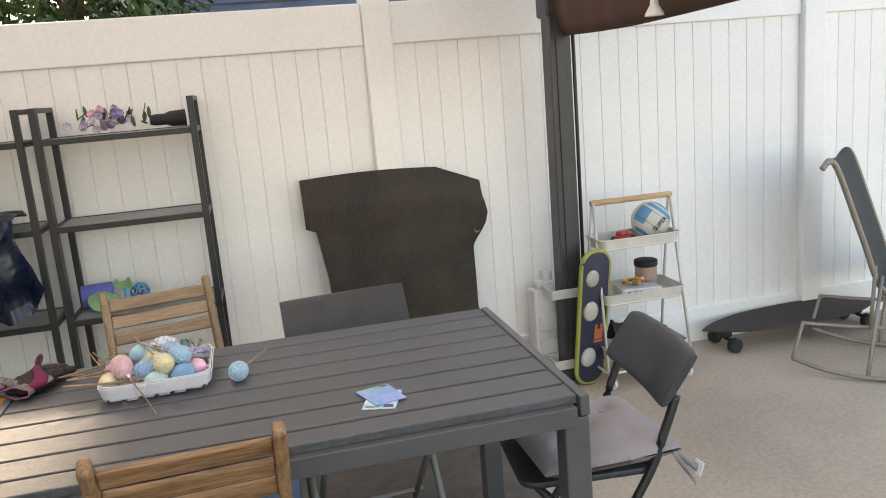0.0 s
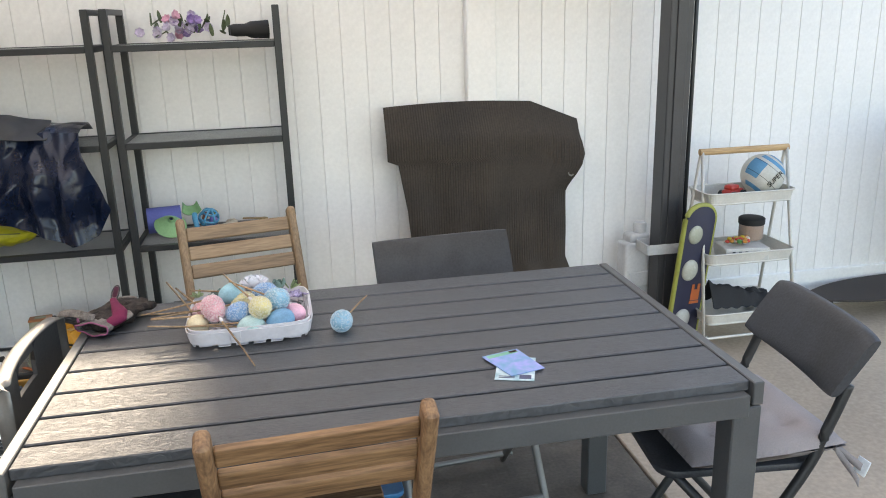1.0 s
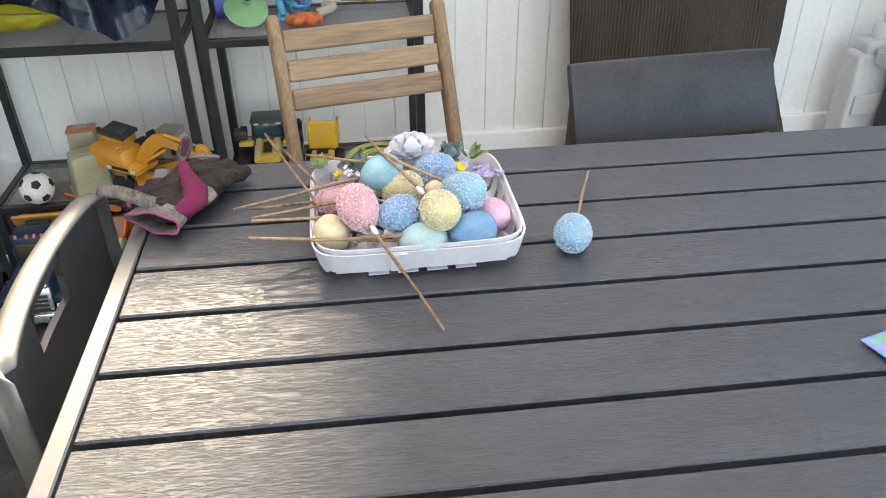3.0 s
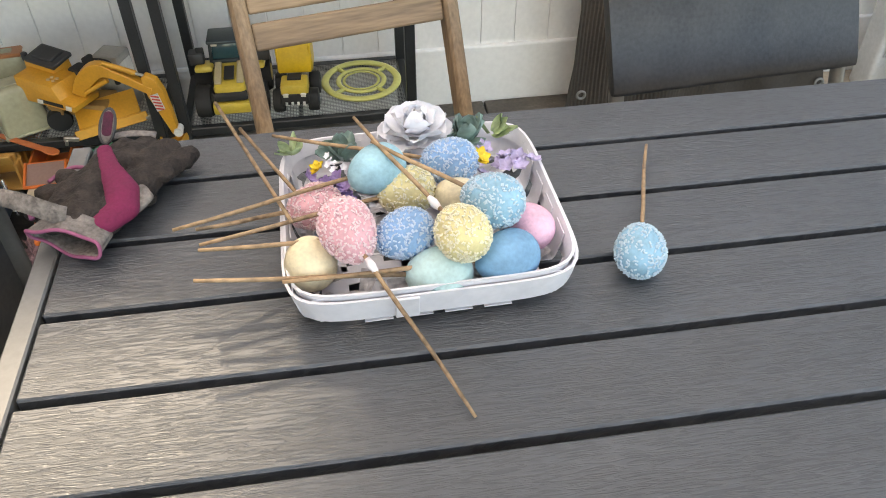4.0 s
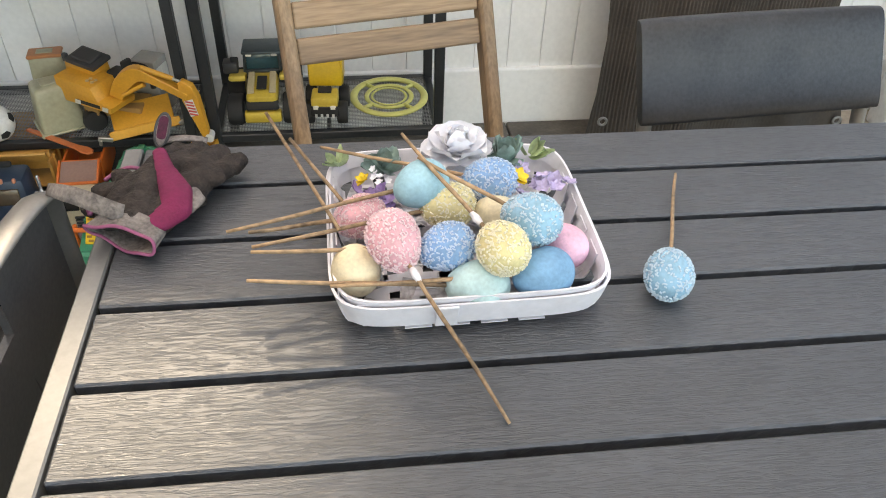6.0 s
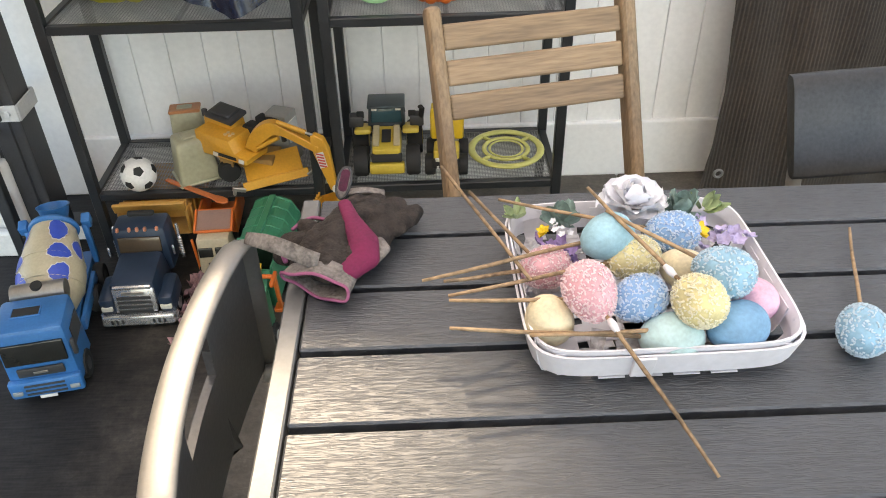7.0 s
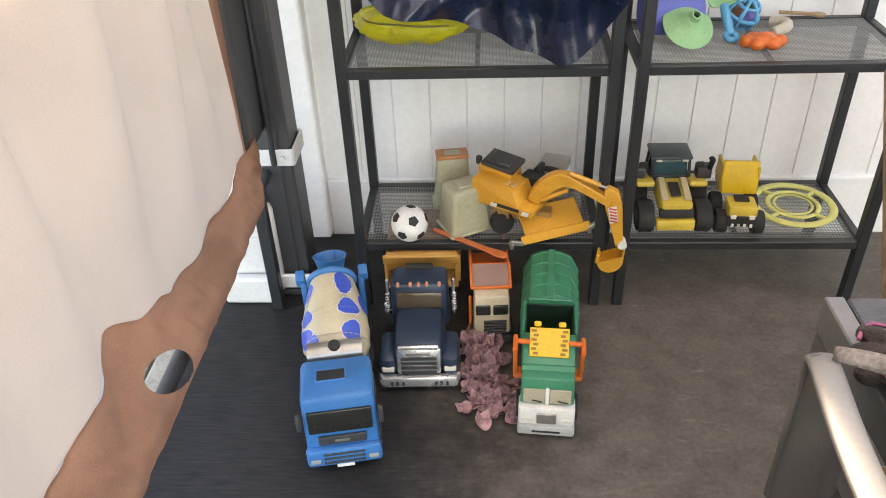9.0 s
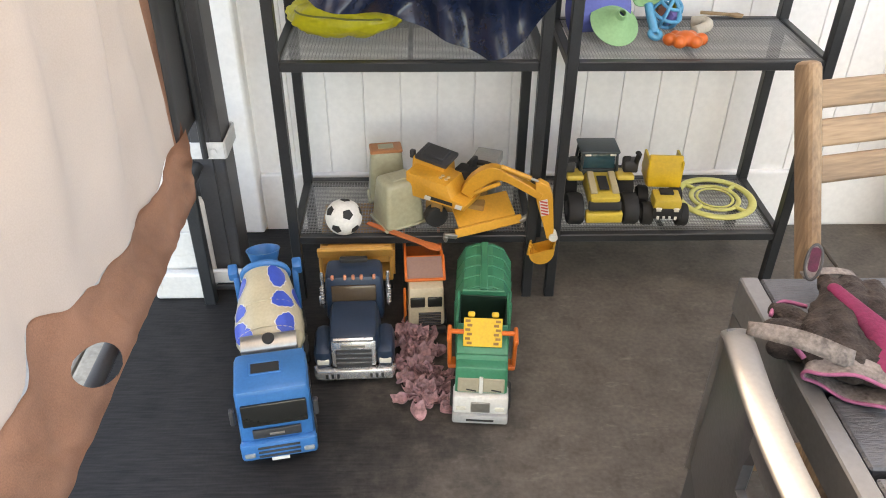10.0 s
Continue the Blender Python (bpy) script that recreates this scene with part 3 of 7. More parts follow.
def plastic_chair(m, label, tube_mat, h=0.19, w=0.425, bow=0.25, lean=0.16, top=0.785, shell=None, square=0.12):
    """A folding chair with a moulded back; the back stands at local y = 0, the seat towards -y."""
    t = thing("folding_chair", label, "chair", m, "dark folding chairs")
    bm = B()
    def sleeve(u, v):
        a = 2 * math.pi * v
        x = (u - 0.5) * w
        zz = math.copysign(abs(math.sin(a)) ** 0.35, math.sin(a)) * h / 2
        edge = 1 - square * (abs(2 * u - 1) ** 8)
        y = math.copysign(abs(math.cos(a)) ** 0.6, math.cos(a)) * 0.013
        return Vector((x, y - bow * x * x + 0.012 + zz * lean, top - h / 2 + zz * edge))
    vs = grid(bm, 22, 24, sleeve)
    bm.faces.new([v for v in vs[0][:-1]])
    bm.faces.new([v for v in vs[-1][:-1]][::-1])
    bmesh.ops.remove_doubles(bm, verts=bm.verts, dist=0.0005)
    bmesh.ops.recalc_face_normals(bm, faces=bm.faces)
    part("backrest", bm, shell or M_chair, t, smooth=True)
    chair_frame(t, w, tube_mat, top - h + 0.03)
    return t


def rimmed_chair(m, label):
    """The same kind of chair with an arched back, a metal rim and a hand slot."""
    t = thing("folding_chair", label, "chair", m, "dark folding chairs")
    w = 0.41
    arc = [(-w / 2 + w * i / 20, 0.774 + 0.005 * (1 - (2 * i / 20 - 1) ** 2) - 0.008 * (abs(2 * i / 20 - 1) ** 10)) for i in range(21)]
    bm = B()
    low = 0.56
    slot = (-0.055, 0.065, 0.685, 0.745)
    cols = [-w / 2, slot[0], slot[1], w / 2]
    def topz(x):
        return 0.774 + 0.005 * (1 - (2 * x / w) ** 2)
    def piece(xa, xb, za, zb):
        n = 8
        grid(bm, n, 4, lambda u, v: (lambda x: Vector((x, 0.014 - 0.5 * x * x, za + ((topz(x) - 0.004 if zb is None else zb) - za) * v)))(xa + (xb - xa) * u))
    piece(cols[0], cols[1], low, None)
    piece(cols[2], cols[3], low, None)
    piece(cols[1], cols[2], low, slot[2])
    piece(cols[1], cols[2], slot[3], None)
    bmesh.ops.remove_doubles(bm, verts=bm.verts, dist=0.0005)
    bmesh.ops.solidify(bm, geom=list(bm.faces), thickness=0.01)
    # dark plastic given a lighter grey that stands for its glossy reflection
    part("backrest", bm, mat("charcoal_plastic_sheen", (0.075, 0.076, 0.078), 0.33, 0, 0.2, 6, 160, 0.05), t, "dark satin back panel, its sheen painted grey", True)
    bm = B()
    path = [(-w / 2, -0.008, 0.55), (-w / 2, -0.007, 0.70)] + [(x, 0.014 - 0.5 * x * x, z) for x, z in arc] + [(w / 2, -0.007, 0.70), (w / 2, -0.008, 0.55)]
    tube(bm, path, 0.0165, 12, flat=0.35)
    part("rim", bm, M_alu, t, "bright worn aluminium rim", "all")
    chair_frame(t, w, M_alu, 0.56)
    return t


M_blackchair = mat("scuffed_black_plastic", (0.034, 0.034, 0.035), 0.38, 0, 0.35, 9, 160, 0.1, spec=0.5)
plastic_chair(pose(0.084, 2.228, 0, 0, 0, 4.5), "black folding chair with a plain moulded back and steel legs", M_alu, 0.15, 0.43, 0.06, 0.5, 0.79, M_blackchair, 0.03)
plastic_chair(pose(0.846, 1.53, 0, 0, 0, -96), "charcoal folding chair with a cushion on its seat", M_black, 0.145, 0.42, 0.35, 0.6, 0.75)
rimmed_chair(pose(-0.952, 1.68, 0, 0, 0, 90), "dark folding chair with a metal-rimmed back and hand slot")

# ---- beyond the fence: hedge trees and a neighbour's house ----
house = thing("house", "neighbour's house with a blue-grey shingle roof", "house", pose(0, 0, 0))
# unseen tall block, added so its west edge bounds the sun patch on the table
bm = B()
bx(bm, (-0.3, 12.0, 3.4), (2.4, 8.0, 6.8), bev=0.02)
part("sun_blocker", bm, M_stucco, house)
bm = B()
bx(bm, (7.7, 12.0, 1.4), (13.6, 8.0, 2.8), bev=0.02)
part("wing_wall", bm, M_stucco, house)
for k in range(14):
    bm = B()
    bx(bm, (6.7, 6.6 + 0.11 * k, 2.2 + 0.085 * k), (15.0, 0.15, 0.012), (30, 0, 0), bev=0.002)
    part("shingle_course", bm, M_shingle, house, "blue-grey shingle course")
bm = B()
bx(bm, (6.7, 6.62, 2.12), (15.0, 0.04, 0.12), bev=0.005)
part("gutter", bm, M_white, house)
for x in (0.2, 5.0, 10.0, 13.9):
    bm = B()
    bx(bm, (x, 6.75, 1.0), (0.12, 0.12, 2.2), bev=0.005)
    part("porch_post", bm, M_white, house)
def gable(x0, x1, z0, z1):
    bm = B()
    c = [bm.verts.new(p) for p in ((x0, 7.8, z0), (x1, 7.8, z0), (x1, 16.2, z0), (x0, 16.2, z0), (x0, 12, z1), (x1, 12, z1))]
    fs = [bm.faces.new([c[i] for i in q]) for q in ((0, 1, 5, 4), (2, 3, 4, 5), (0, 4, 3), (1, 2, 5))]
    bmesh.ops.solidify(bm, geom=fs, thickness=0.1)
    part("roof", bm, M_shingle, house)
# first roof caps the unseen block; its west overhang trims the sun patch
gable(-1.95, 1.1, 6.7, 9.2)
gable(1.15, 14.9, 2.75, 4.1)


def tree(x, y, h, spread, n, seed):
    rnd = random.Random(seed)
    t = thing("tree", "leafy green tree growing behind the fence", "tree", pose(x, y, -0.05), "trees behind the fence")
    bm = B()
    tube(bm, spline([(0, 0, 0), (0.03, 0.02, h * 0.3), (-0.04, 0.03, h * 0.6), (0, 0, h * 0.9)], 5), [0.07 - 0.0035 * i for i in range(16)], 9)
    for k in range(7):
        a, z = rnd.uniform(0, 6.28), h * rnd.uniform(0.3, 0.75)
        tube(bm, spline([(0, 0, z), (0.4 * spread * math.cos(a), 0.4 * spread * math.sin(a), z + 0.2), (0.8 * spread * math.cos(a), 0.8 * spread * math.sin(a), z + 0.35)], 4), [0.028 - 0.0025 * i for i in range(9)], 6)
    part("trunk", bm, M_bark, t, smooth="all")
    vs, fs = [], []
    for k in range(n):
        while True:
            p = Vector((rnd.uniform(-1, 1), rnd.uniform(-1, 1), rnd.uniform(-1, 1)))
            if p.length < 1 and noise.noise(p * 2.2 + Vector((seed, 0, 0))) > -0.12:
                break
        c = Vector((p.x * spread, p.y * spread * 0.8, h * 0.62 + p.z * h * 0.42))
        d = Vector((rnd.gauss(0, 1), rnd.gauss(0, 1), rnd.gauss(0, 1) - 0.4)).normalized()
        s = d.cross(Vector((rnd.gauss(0, 1), rnd.gauss(0, 1), 1))).normalized() * rnd.uniform(0.012, 0.022)
        L = rnd.uniform(0.06, 0.11)
        i = len(vs)
        vs += [c, c + d * L * 0.5 + s, c + d * L, c + d * L * 0.5 - s]
        fs.append((i, i + 1, i + 2, i + 3))
    me = bpy.data.meshes.new("crown")
    me.from_pydata(vs, [], fs)
    me.materials.append(M_leaf)
    tagged(share("crown", me, t, Matrix(), "loose mass of narrow green leaves"), kind="stuff")
tree(-2.5, 5.3, 2.85, 1.0, 11000, 3)
tree(-1.1, 5.1, 2.75, 0.95, 11000, 5)
tree(-4.2, 5.6, 3.6, 1.2, 9000, 8)

# ---- egg basket ----
PASTEL = {"blue": (0.26, 0.47, 0.61), "sky": (0.30, 0.52, 0.60), "aqua": (0.43, 0.60, 0.60), "yellow": (0.70, 0.62, 0.33), "pink": (0.72, 0.39, 0.43), "cream": (0.70, 0.61, 0.42), "rose": (0.80, 0.46, 0.58), "slate": (0.16, 0.34, 0.52), "peri": (0.22, 0.39, 0.62)}
M_egg = {k: mat("egg_" + k, c, 0.6, 0, 0.14, 40, 260, 0.12) for k, c in PASTEL.items()}
M_sprinkle = {k: mat("sprinkle_" + k, tuple(0.36 + 0.58 * v for v in c), 0.5, 0, 0.05, 20, 200, 0) for k, c in PASTEL.items()}
M_stick = mat("bamboo_stick", (0.37, 0.24, 0.135), 0.6, 0, 0.45, 12, 120, 0.1, stretch=(1, 1, 1))
M_tray = mat("white_painted_chip_wood", (0.73, 0.715, 0.755), 0.5, 0, 0.06, 10, 120, 0.08)
M_paper = mat("printed_tissue", (0.62, 0.60, 0.62), 0.8, 0, 0.35, 30, 140, 0.1)
M_glue = mat("white_tape", (0.8, 0.76, 0.78), 0.5, 0, 0.05)
EA, EB = 0.0297, 0.0239
prof = []
for i in range(17):
    a = -math.pi / 2 + math.pi * i / 16
    prof.append((max(0.0004, EB * math.cos(a) * (1 - 0.12 * math.sin(a))), EA * math.sin(a)))


def egg_mesh(col):
    bm = B()
    lathe(bm, prof, 28)
    me = mesh_of(bm, "egg", M_egg[col])
    me.shade_smooth()
    return me


def sprinkle_mesh(col, seed, n=700):
    rnd = random.Random(seed)
    bm = B()
    for k in range(n):
        z = rnd.uniform(-0.98, 0.98)
        a = rnd.uniform(0, 2 * math.pi)
        r = EB * math.sqrt(1 - z * z) * (1 - 0.12 * z)
        p = Vector((r * math.cos(a), r * math.sin(a), EA * z))
        nrm = Vector((p.x / EB ** 2, p.y / EB ** 2, p.z / EA ** 2)).normalized()
        q = nrm.to_track_quat("Z", "Y").to_matrix().to_4x4()
        bmesh.ops.create_cube(bm, size=1, matrix=Matrix.Translation(p + nrm * 0.0006) @ q @ pose(0, 0, 0, 0, rnd.uniform(-28, 28), rnd.uniform(0, 180)) @ Matrix.Diagonal((rnd.uniform(0.0022, 0.0036), 0.0012, 0.0016, 1)))
    return mesh_of(bm, "sprinkle_coat", M_sprinkle[col])


EGG_ME = {k: egg_mesh(k) for k in PASTEL}
SPR_ME = {k: sprinkle_mesh(k, i) for i, k in enumerate(PASTEL)}


def egg_pick(col, c, axis, sprinkles, stick=None, label="", tape=False, scale=1.0):
    """An egg at c whose blunt end points along axis; stick: its far end."""
    c = Vector(c)
    q = Vector(axis).normalized().to_track_quat("-Z", "Y").to_matrix().to_4x4()
    t = thing("egg_pick" if stick else "easter_egg", label, "egg decoration", Matrix.Translation(c), "eggs in the tray")
    share("egg", EGG_ME[col], t, q @ Matrix.Diagonal((scale, scale, scale, 1)))
    if sprinkles:
        tagged(share("sprinkle_coat", SPR_ME[col], t, q @ Matrix.Diagonal((scale, scale, scale, 1)), "pale sugar-like sprinkles"), kind="stuff")
    if stick:
        e = Vector(stick) - c
        bm = B()
        d = e.normalized()
        side = d.cross(Vector((0, 0, 1))).normalized()
        pts = [d * 0.024 + (e - d * 0.024) * f + side * 0.0007 * math.sin(7 * f) for f in [i / 8 for i in range(9)]]
        tube(bm, pts, [0.0023 - 0.0006 * (i / 8) ** 4 for i in range(9)], 8)
        st = part("stick", bm, M_stick, t, "thin bamboo stick", "all")
        if tape:
            bm = B()
            tube(bm, [d * 0.034, d * 0.042, d * 0.05], [0.003, 0.0044, 0.0026], 8)
            part("tape", bm, M_glue, st, smooth="all")
    return t


Z0 = TZ
BC = Vector((-0.487, 1.79, 0))
tray = thing("egg_tray", "white painted chip-wood tray full of pastel eggs", "basket", pose(BC.x + 0.006, BC.y + 0.003, Z0, 0, 0, 1) @ Matrix.Diagonal((1.05, 1.03, 1.03, 1)))
def ring_pts(rx, ry, n=96):
    out = []
    for i in range(n):
        a = 2 * math.pi * i / n
        ca, sa = math.cos(a), math.sin(a)
        k = (abs(ca) ** 7 + abs(sa) ** 7) ** (-1 / 7)
        out.append((rx * ca * k, ry * sa * k))
    return out
def band(name, rx, ry, z0, z1, th, flare=0.004, label=""):
    bm = B()
    lo, hi = ring_pts(rx, ry), ring_pts(rx + flare, ry + flare)
    li, hj = ring_pts(rx - th, ry - th), ring_pts(rx + flare - th, ry + flare - th)
    n = len(lo)
    V = [[bm.verts.new((x, y, z)) for x, y in ring] for ring, z in ((lo, z0), (hi, z1), (hj, z1), (li, z0))]
    for a in range(4):
        for i in range(n):
            bm.faces.new((V[a][i], V[a][(i + 1) % n], V[(a + 1) % 4][(i + 1) % n], V[(a + 1) % 4][i]))
    bmesh.ops.recalc_face_normals(bm, faces=bm.faces)
    return part(name, bm, M_tray, tray, label, True)
band("outer_band", 0.1325, 0.1265, 0.012, 0.041, 0.0025, 0.006)
band("inner_band", 0.1310, 0.1250, 0.031, 0.047, 0.0022, 0.004)
for k in range(6):   # upright splints between the floor of the tray and its rim, with gaps
    for side in range(4):
        p = -0.095 + 0.038 * k
        bm = B()
        def splint(u, v, p=p, side=side):
            w = (u - 0.5) * 0.025
            base, rim = (0.118, 0.130) if side % 2 else (0.113, 0.124)
            r = base + (rim - base) * v ** 0.6
            z = 0.0035 + 0.037 * v ** 1.5
            a, b = p * (1 + 0.06 * v) + w, r * (1 if side < 2 else -1)
            return Vector((b, a, z)) if side % 2 else Vector((a, b, z))
        grid(bm, 3, 6, splint, 0.0012)
        part("splint", bm, M_tray, tray)
bm = B()
bx(bm, (-0.03, -0.1315, 0.0265), (0.022, 0.003, 0.03), (12, 0, 0), bev=0.001)
part("clip", bm, M_tray, tray)
for k in range(6):
    for ax in (0, 1):
        p = -0.0925 + 0.037 * k
        bm = B()
        hw = 0.122 if abs(p) < 0.08 else 0.1
        def strip(u, v, p=p, ax=ax):
            s = -hw + 2 * hw * u
            z = 0.003 + 0.0015 * (1 if (ax + int((s + hw) / 0.044)) % 2 else 0)
            w = (v - 0.5) * 0.026
            return Vector((s, p + w, z)) if ax == 0 else Vector((p + w, s, z))
        grid(bm, 28, 1, strip, 0.0012)
        part("woven_strip", bm, M_tray, tray)
bm = B()
rnd = random.Random(4)
for k in range(46):   # torn tissue
    c0 = Vector((rnd.uniform(-0.115, 0.115), rnd.uniform(-0.115, 0.115), rnd.uniform(0.007, 0.02)))
    m = Matrix.Translation(c0) @ pose(0, 0, 0, rnd.uniform(-25, 25), rnd.uniform(-25, 25), rnd.uniform(0, 180))
    grid(bm, 4, 2, lambda u, v, m=m: m @ Vector(((u - 0.5) * 0.05, (v - 0.5) * 0.016, 0.003 * math.sin(5 * u + 3 * v))))
solo("torn_tissue", bm, M_paper, "torn grey printed tissue lining the tray", "paper", pose(BC.x, BC.y, Z0), kind="stuff")

W = lambda dz: Z0 + dz
egg_pick("pink", (-0.558, 1.713, W(0.080)), (-0.25, 0.5, 0.5), True, (-0.466, 1.541, W(0.004)), "pink egg with white sprinkles on a bamboo stick", True, 1.08)
egg_pick("peri", (-0.504, 1.721, W(0.062)), (0.8, 0.2, 0.1), True, (-0.70, 1.728, W(0.062)), "cornflower blue egg with white sprinkles on a stick")
egg_pick("yellow", (-0.453, 1.695, W(0.080)), (0.15, -0.6, 0.1), True, (-0.541, 1.842, W(0.122)), "pale yellow sprinkled egg on a bamboo stick", True, 1.05)
egg_pick("blue", (-0.416, 1.734, W(0.083)), (0.6, -0.5, 0.1), True, (-0.526, 1.81, W(0.112)), "light blue sprinkled egg on a bamboo stick", False, 1.08)
egg_pick("slate", (-0.409, 1.690, W(0.046)), (0.9, 0.3, 0), False, (-0.622, 1.678, W(0.056)), "plain deep blue egg on a bamboo stick", False, 1.12)
egg_pick("aqua", (-0.476, 1.686, W(0.038)), (0.9, -0.1, 0.05), False, (-0.701, 1.686, W(0.062)), "plain pale aqua egg on a bamboo stick", False, 1.12)
egg_pick("cream", (-0.597, 1.717, W(0.042)), (0.1, -0.9, 0.1), False, None, "plain cream coloured egg lying in the tray", False, 1.06)
egg_pick("pink", (-0.590, 1.795, W(0.048)), (0.9, 0.2, 0.1), True, (-0.704, 1.757, W(0.064)), "pink sprinkled egg lying low in the tray", False, 0.98)
egg_pick("sky", (-0.523, 1.803, W(0.082)), (0.8, 0.4, 0.1), False, (-0.727, 1.762, W(0.062)), "plain sky blue egg on a bamboo stick", False, 1.08)
egg_pick("yellow", (-0.495, 1.789, W(0.062)), (0.9, 0.1, 0), True, (-0.70, 1.738, W(0.06)), "yellow sprinkled egg lying under others", False, 1.02)
egg_pick("peri", (-0.445, 1.819, W(0.072)), (0.9, -0.1, 0), True, (-0.632, 1.911, W(0.064)), "cornflower blue sprinkled egg at the back of the tray", False, 1.02)
egg_pick("cream", (-0.442, 1.776, W(0.055)), (0.6, -0.5, 0), False, None, "plain cream egg between others", False, 0.95)
egg_pick("rose", (-0.378, 1.738, W(0.042)), (0.6, -0.6, 0), False, None, "plain rose pink egg at the rim of the tray", False, 1.0)
egg_pick("blue", (-0.268, 1.702, W(0.0252)), (-0.28, -1, 0.0), True, (-0.19, 1.899, W(0.012)), "light blue sprinkled egg on a stick lying on the table", False, 1.04)
for a, b in (((-0.699, 1.99, W(0.066)), (-0.612, 1.755, W(0.064))), ((-0.667, 1.922, W(0.07)), (-0.604, 1.80, W(0.06)))):
    bm = B()
    tube(bm, [Vector(a) + (Vector(b) - Vector(a)) * f for f in (0, 0.3, 0.7, 1)], 0.0022, 8)
    solo("bamboo_stick", bm, M_stick, "thin bamboo stick leaning over the tray rim", "stick", group="loose sticks", smooth="all")

# flowers in the tray
M_rose = mat("white_silk", (0.88, 0.88, 0.92), 0.7, 0, 0.04, 20, 200, 0.05)
M_euca = mat("eucalyptus_leaf", (0.25, 0.36, 0.32), 0.6, 0, 0.3, 20, 120, 0.05)
M_green = mat("light_leaf", (0.38, 0.47, 0.25), 0.6, 0, 0.3, 20, 120, 0.05)
M_lilac = mat("lilac_petal", (0.42, 0.30, 0.58), 0.7, 0, 0.25, 30, 120, 0.05)
M_yflower = mat("yellow_petal", (0.85, 0.62, 0.05), 0.6, 0, 0.1, 30, 120, 0.05)


def petal(bm, m, L, w, cup=0.35, n=5, blunt=0.7):
    grid(bm, n, 4, lambda u, v: m @ Vector((w * (v - 0.5) * 2 * math.sin(math.pi * min(0.98, 0.12 + 0.86 * u)) ** blunt, L * u, cup * L * (u * u) + 0.4 * w * (2 * v - 1) ** 2)))


def rose(c, r, m_petal, label):
    t = thing("silk_rose", label, "flower", Matrix.Translation(c))
    for ring, (k, tilt, s) in enumerate(((3, 84, 0.62), (4, 70, 0.8), (5, 52, 0.95), (6, 30, 1.05), (6, 10, 1.05))):
        for i in range(k):
            bm = B()
            petal(bm, pose(0, 0, 0.003 * (4 - ring), 0, 0, 360 * i / k + 37 * ring) @ pose(0, 0.002 + 0.0015 * ring, 0, tilt, 0, 0), r * s, r * 0.66 * s, -0.12 if ring > 1 else 0.1, 7, 0.42)
            part("petal", bm, m_petal, t, smooth="all")


def leaf_spray(c, n, L, w, material, label, seed, up=30):
    rnd = random.Random(seed)
    t = thing("leaf_spray", label, "foliage", Matrix.Translation(c), "greenery in the tray")
    for i in range(n):
        bm = B()
        petal(bm, pose(0, 0, 0, 0, 0, rnd.uniform(0, 360)) @ pose(0, 0.004, 0, rnd.uniform(up - 25, up + 35), rnd.uniform(-30, 30), 0), L * rnd.uniform(0.7, 1.1), w * rnd.uniform(0.8, 1.1), 0.15, 6, 0.55 if w > 0.01 else 0.9)
        part("leaf", bm, material, t, smooth="all")


def blossoms(c, n, spread, r, material, label, seed, name="blossom_cluster"):
    rnd = random.Random(seed)
    t = thing(name, label, "flower", Matrix.Translation(c), "small flowers in the tray")
    for k in range(n):
        bm = B()
        o = Vector((rnd.gauss(0, spread), rnd.gauss(0, spread), abs(rnd.gauss(0, spread * 0.5))))
        m = Matrix.Translation(o) @ pose(0, 0, 0, rnd.uniform(-40, 40), rnd.uniform(-40, 40), rnd.uniform(0, 90))
        for i in range(5):
            petal(bm, m @ pose(0, 0, 0, 12, 0, 72 * i), r, r * 0.42, 0.2, 3)
        part("blossom", bm, material, t, smooth="all")


rose((-0.472, 1.893, W(0.058)), 0.034, M_rose, "white silk rose tucked at the back of the tray")
leaf_spray((-0.415, 1.885, W(0.05)), 12, 0.031, 0.0125, M_euca, "blue-green eucalyptus leaves in the tray", 2)
leaf_spray((-0.385, 1.895, W(0.052)), 8, 0.030, 0.0085, M_green, "light green pointed leaves", 6)
leaf_spray((-0.555, 1.882, W(0.045)), 12, 0.030, 0.012, M_euca, "dark eucalyptus leaves beside the rim", 9)
leaf_spray((-0.612, 1.893, W(0.05)), 8, 0.021, 0.0055, M_green, "small light green sprig over the rim", 12)
blossoms((-0.565, 1.825, W(0.04)), 10, 0.014, 0.011, M_lilac, "purple cloth blossoms between the eggs", 3)
blossoms((-0.385, 1.83, W(0.045)), 12, 0.016, 0.011, mat("pale_lilac", (0.55, 0.48, 0.70), 0.7, 0, 0.2, 30, 120, 0.05), "pale lilac cloth blossoms", 4)
blossoms((-0.405, 1.835, W(0.065)), 2, 0.004, 0.012, M_yflower, "small yellow cloth flower", 5)
blossoms((-0.583, 1.85, W(0.055)), 2, 0.006, 0.009, M_yflower, "small yellow cloth flower among leaves", 7)
blossoms((-0.575, 1.84, W(0.06)), 8, 0.008, 0.005, M_rose, "tiny white blossoms among leaves", 8)

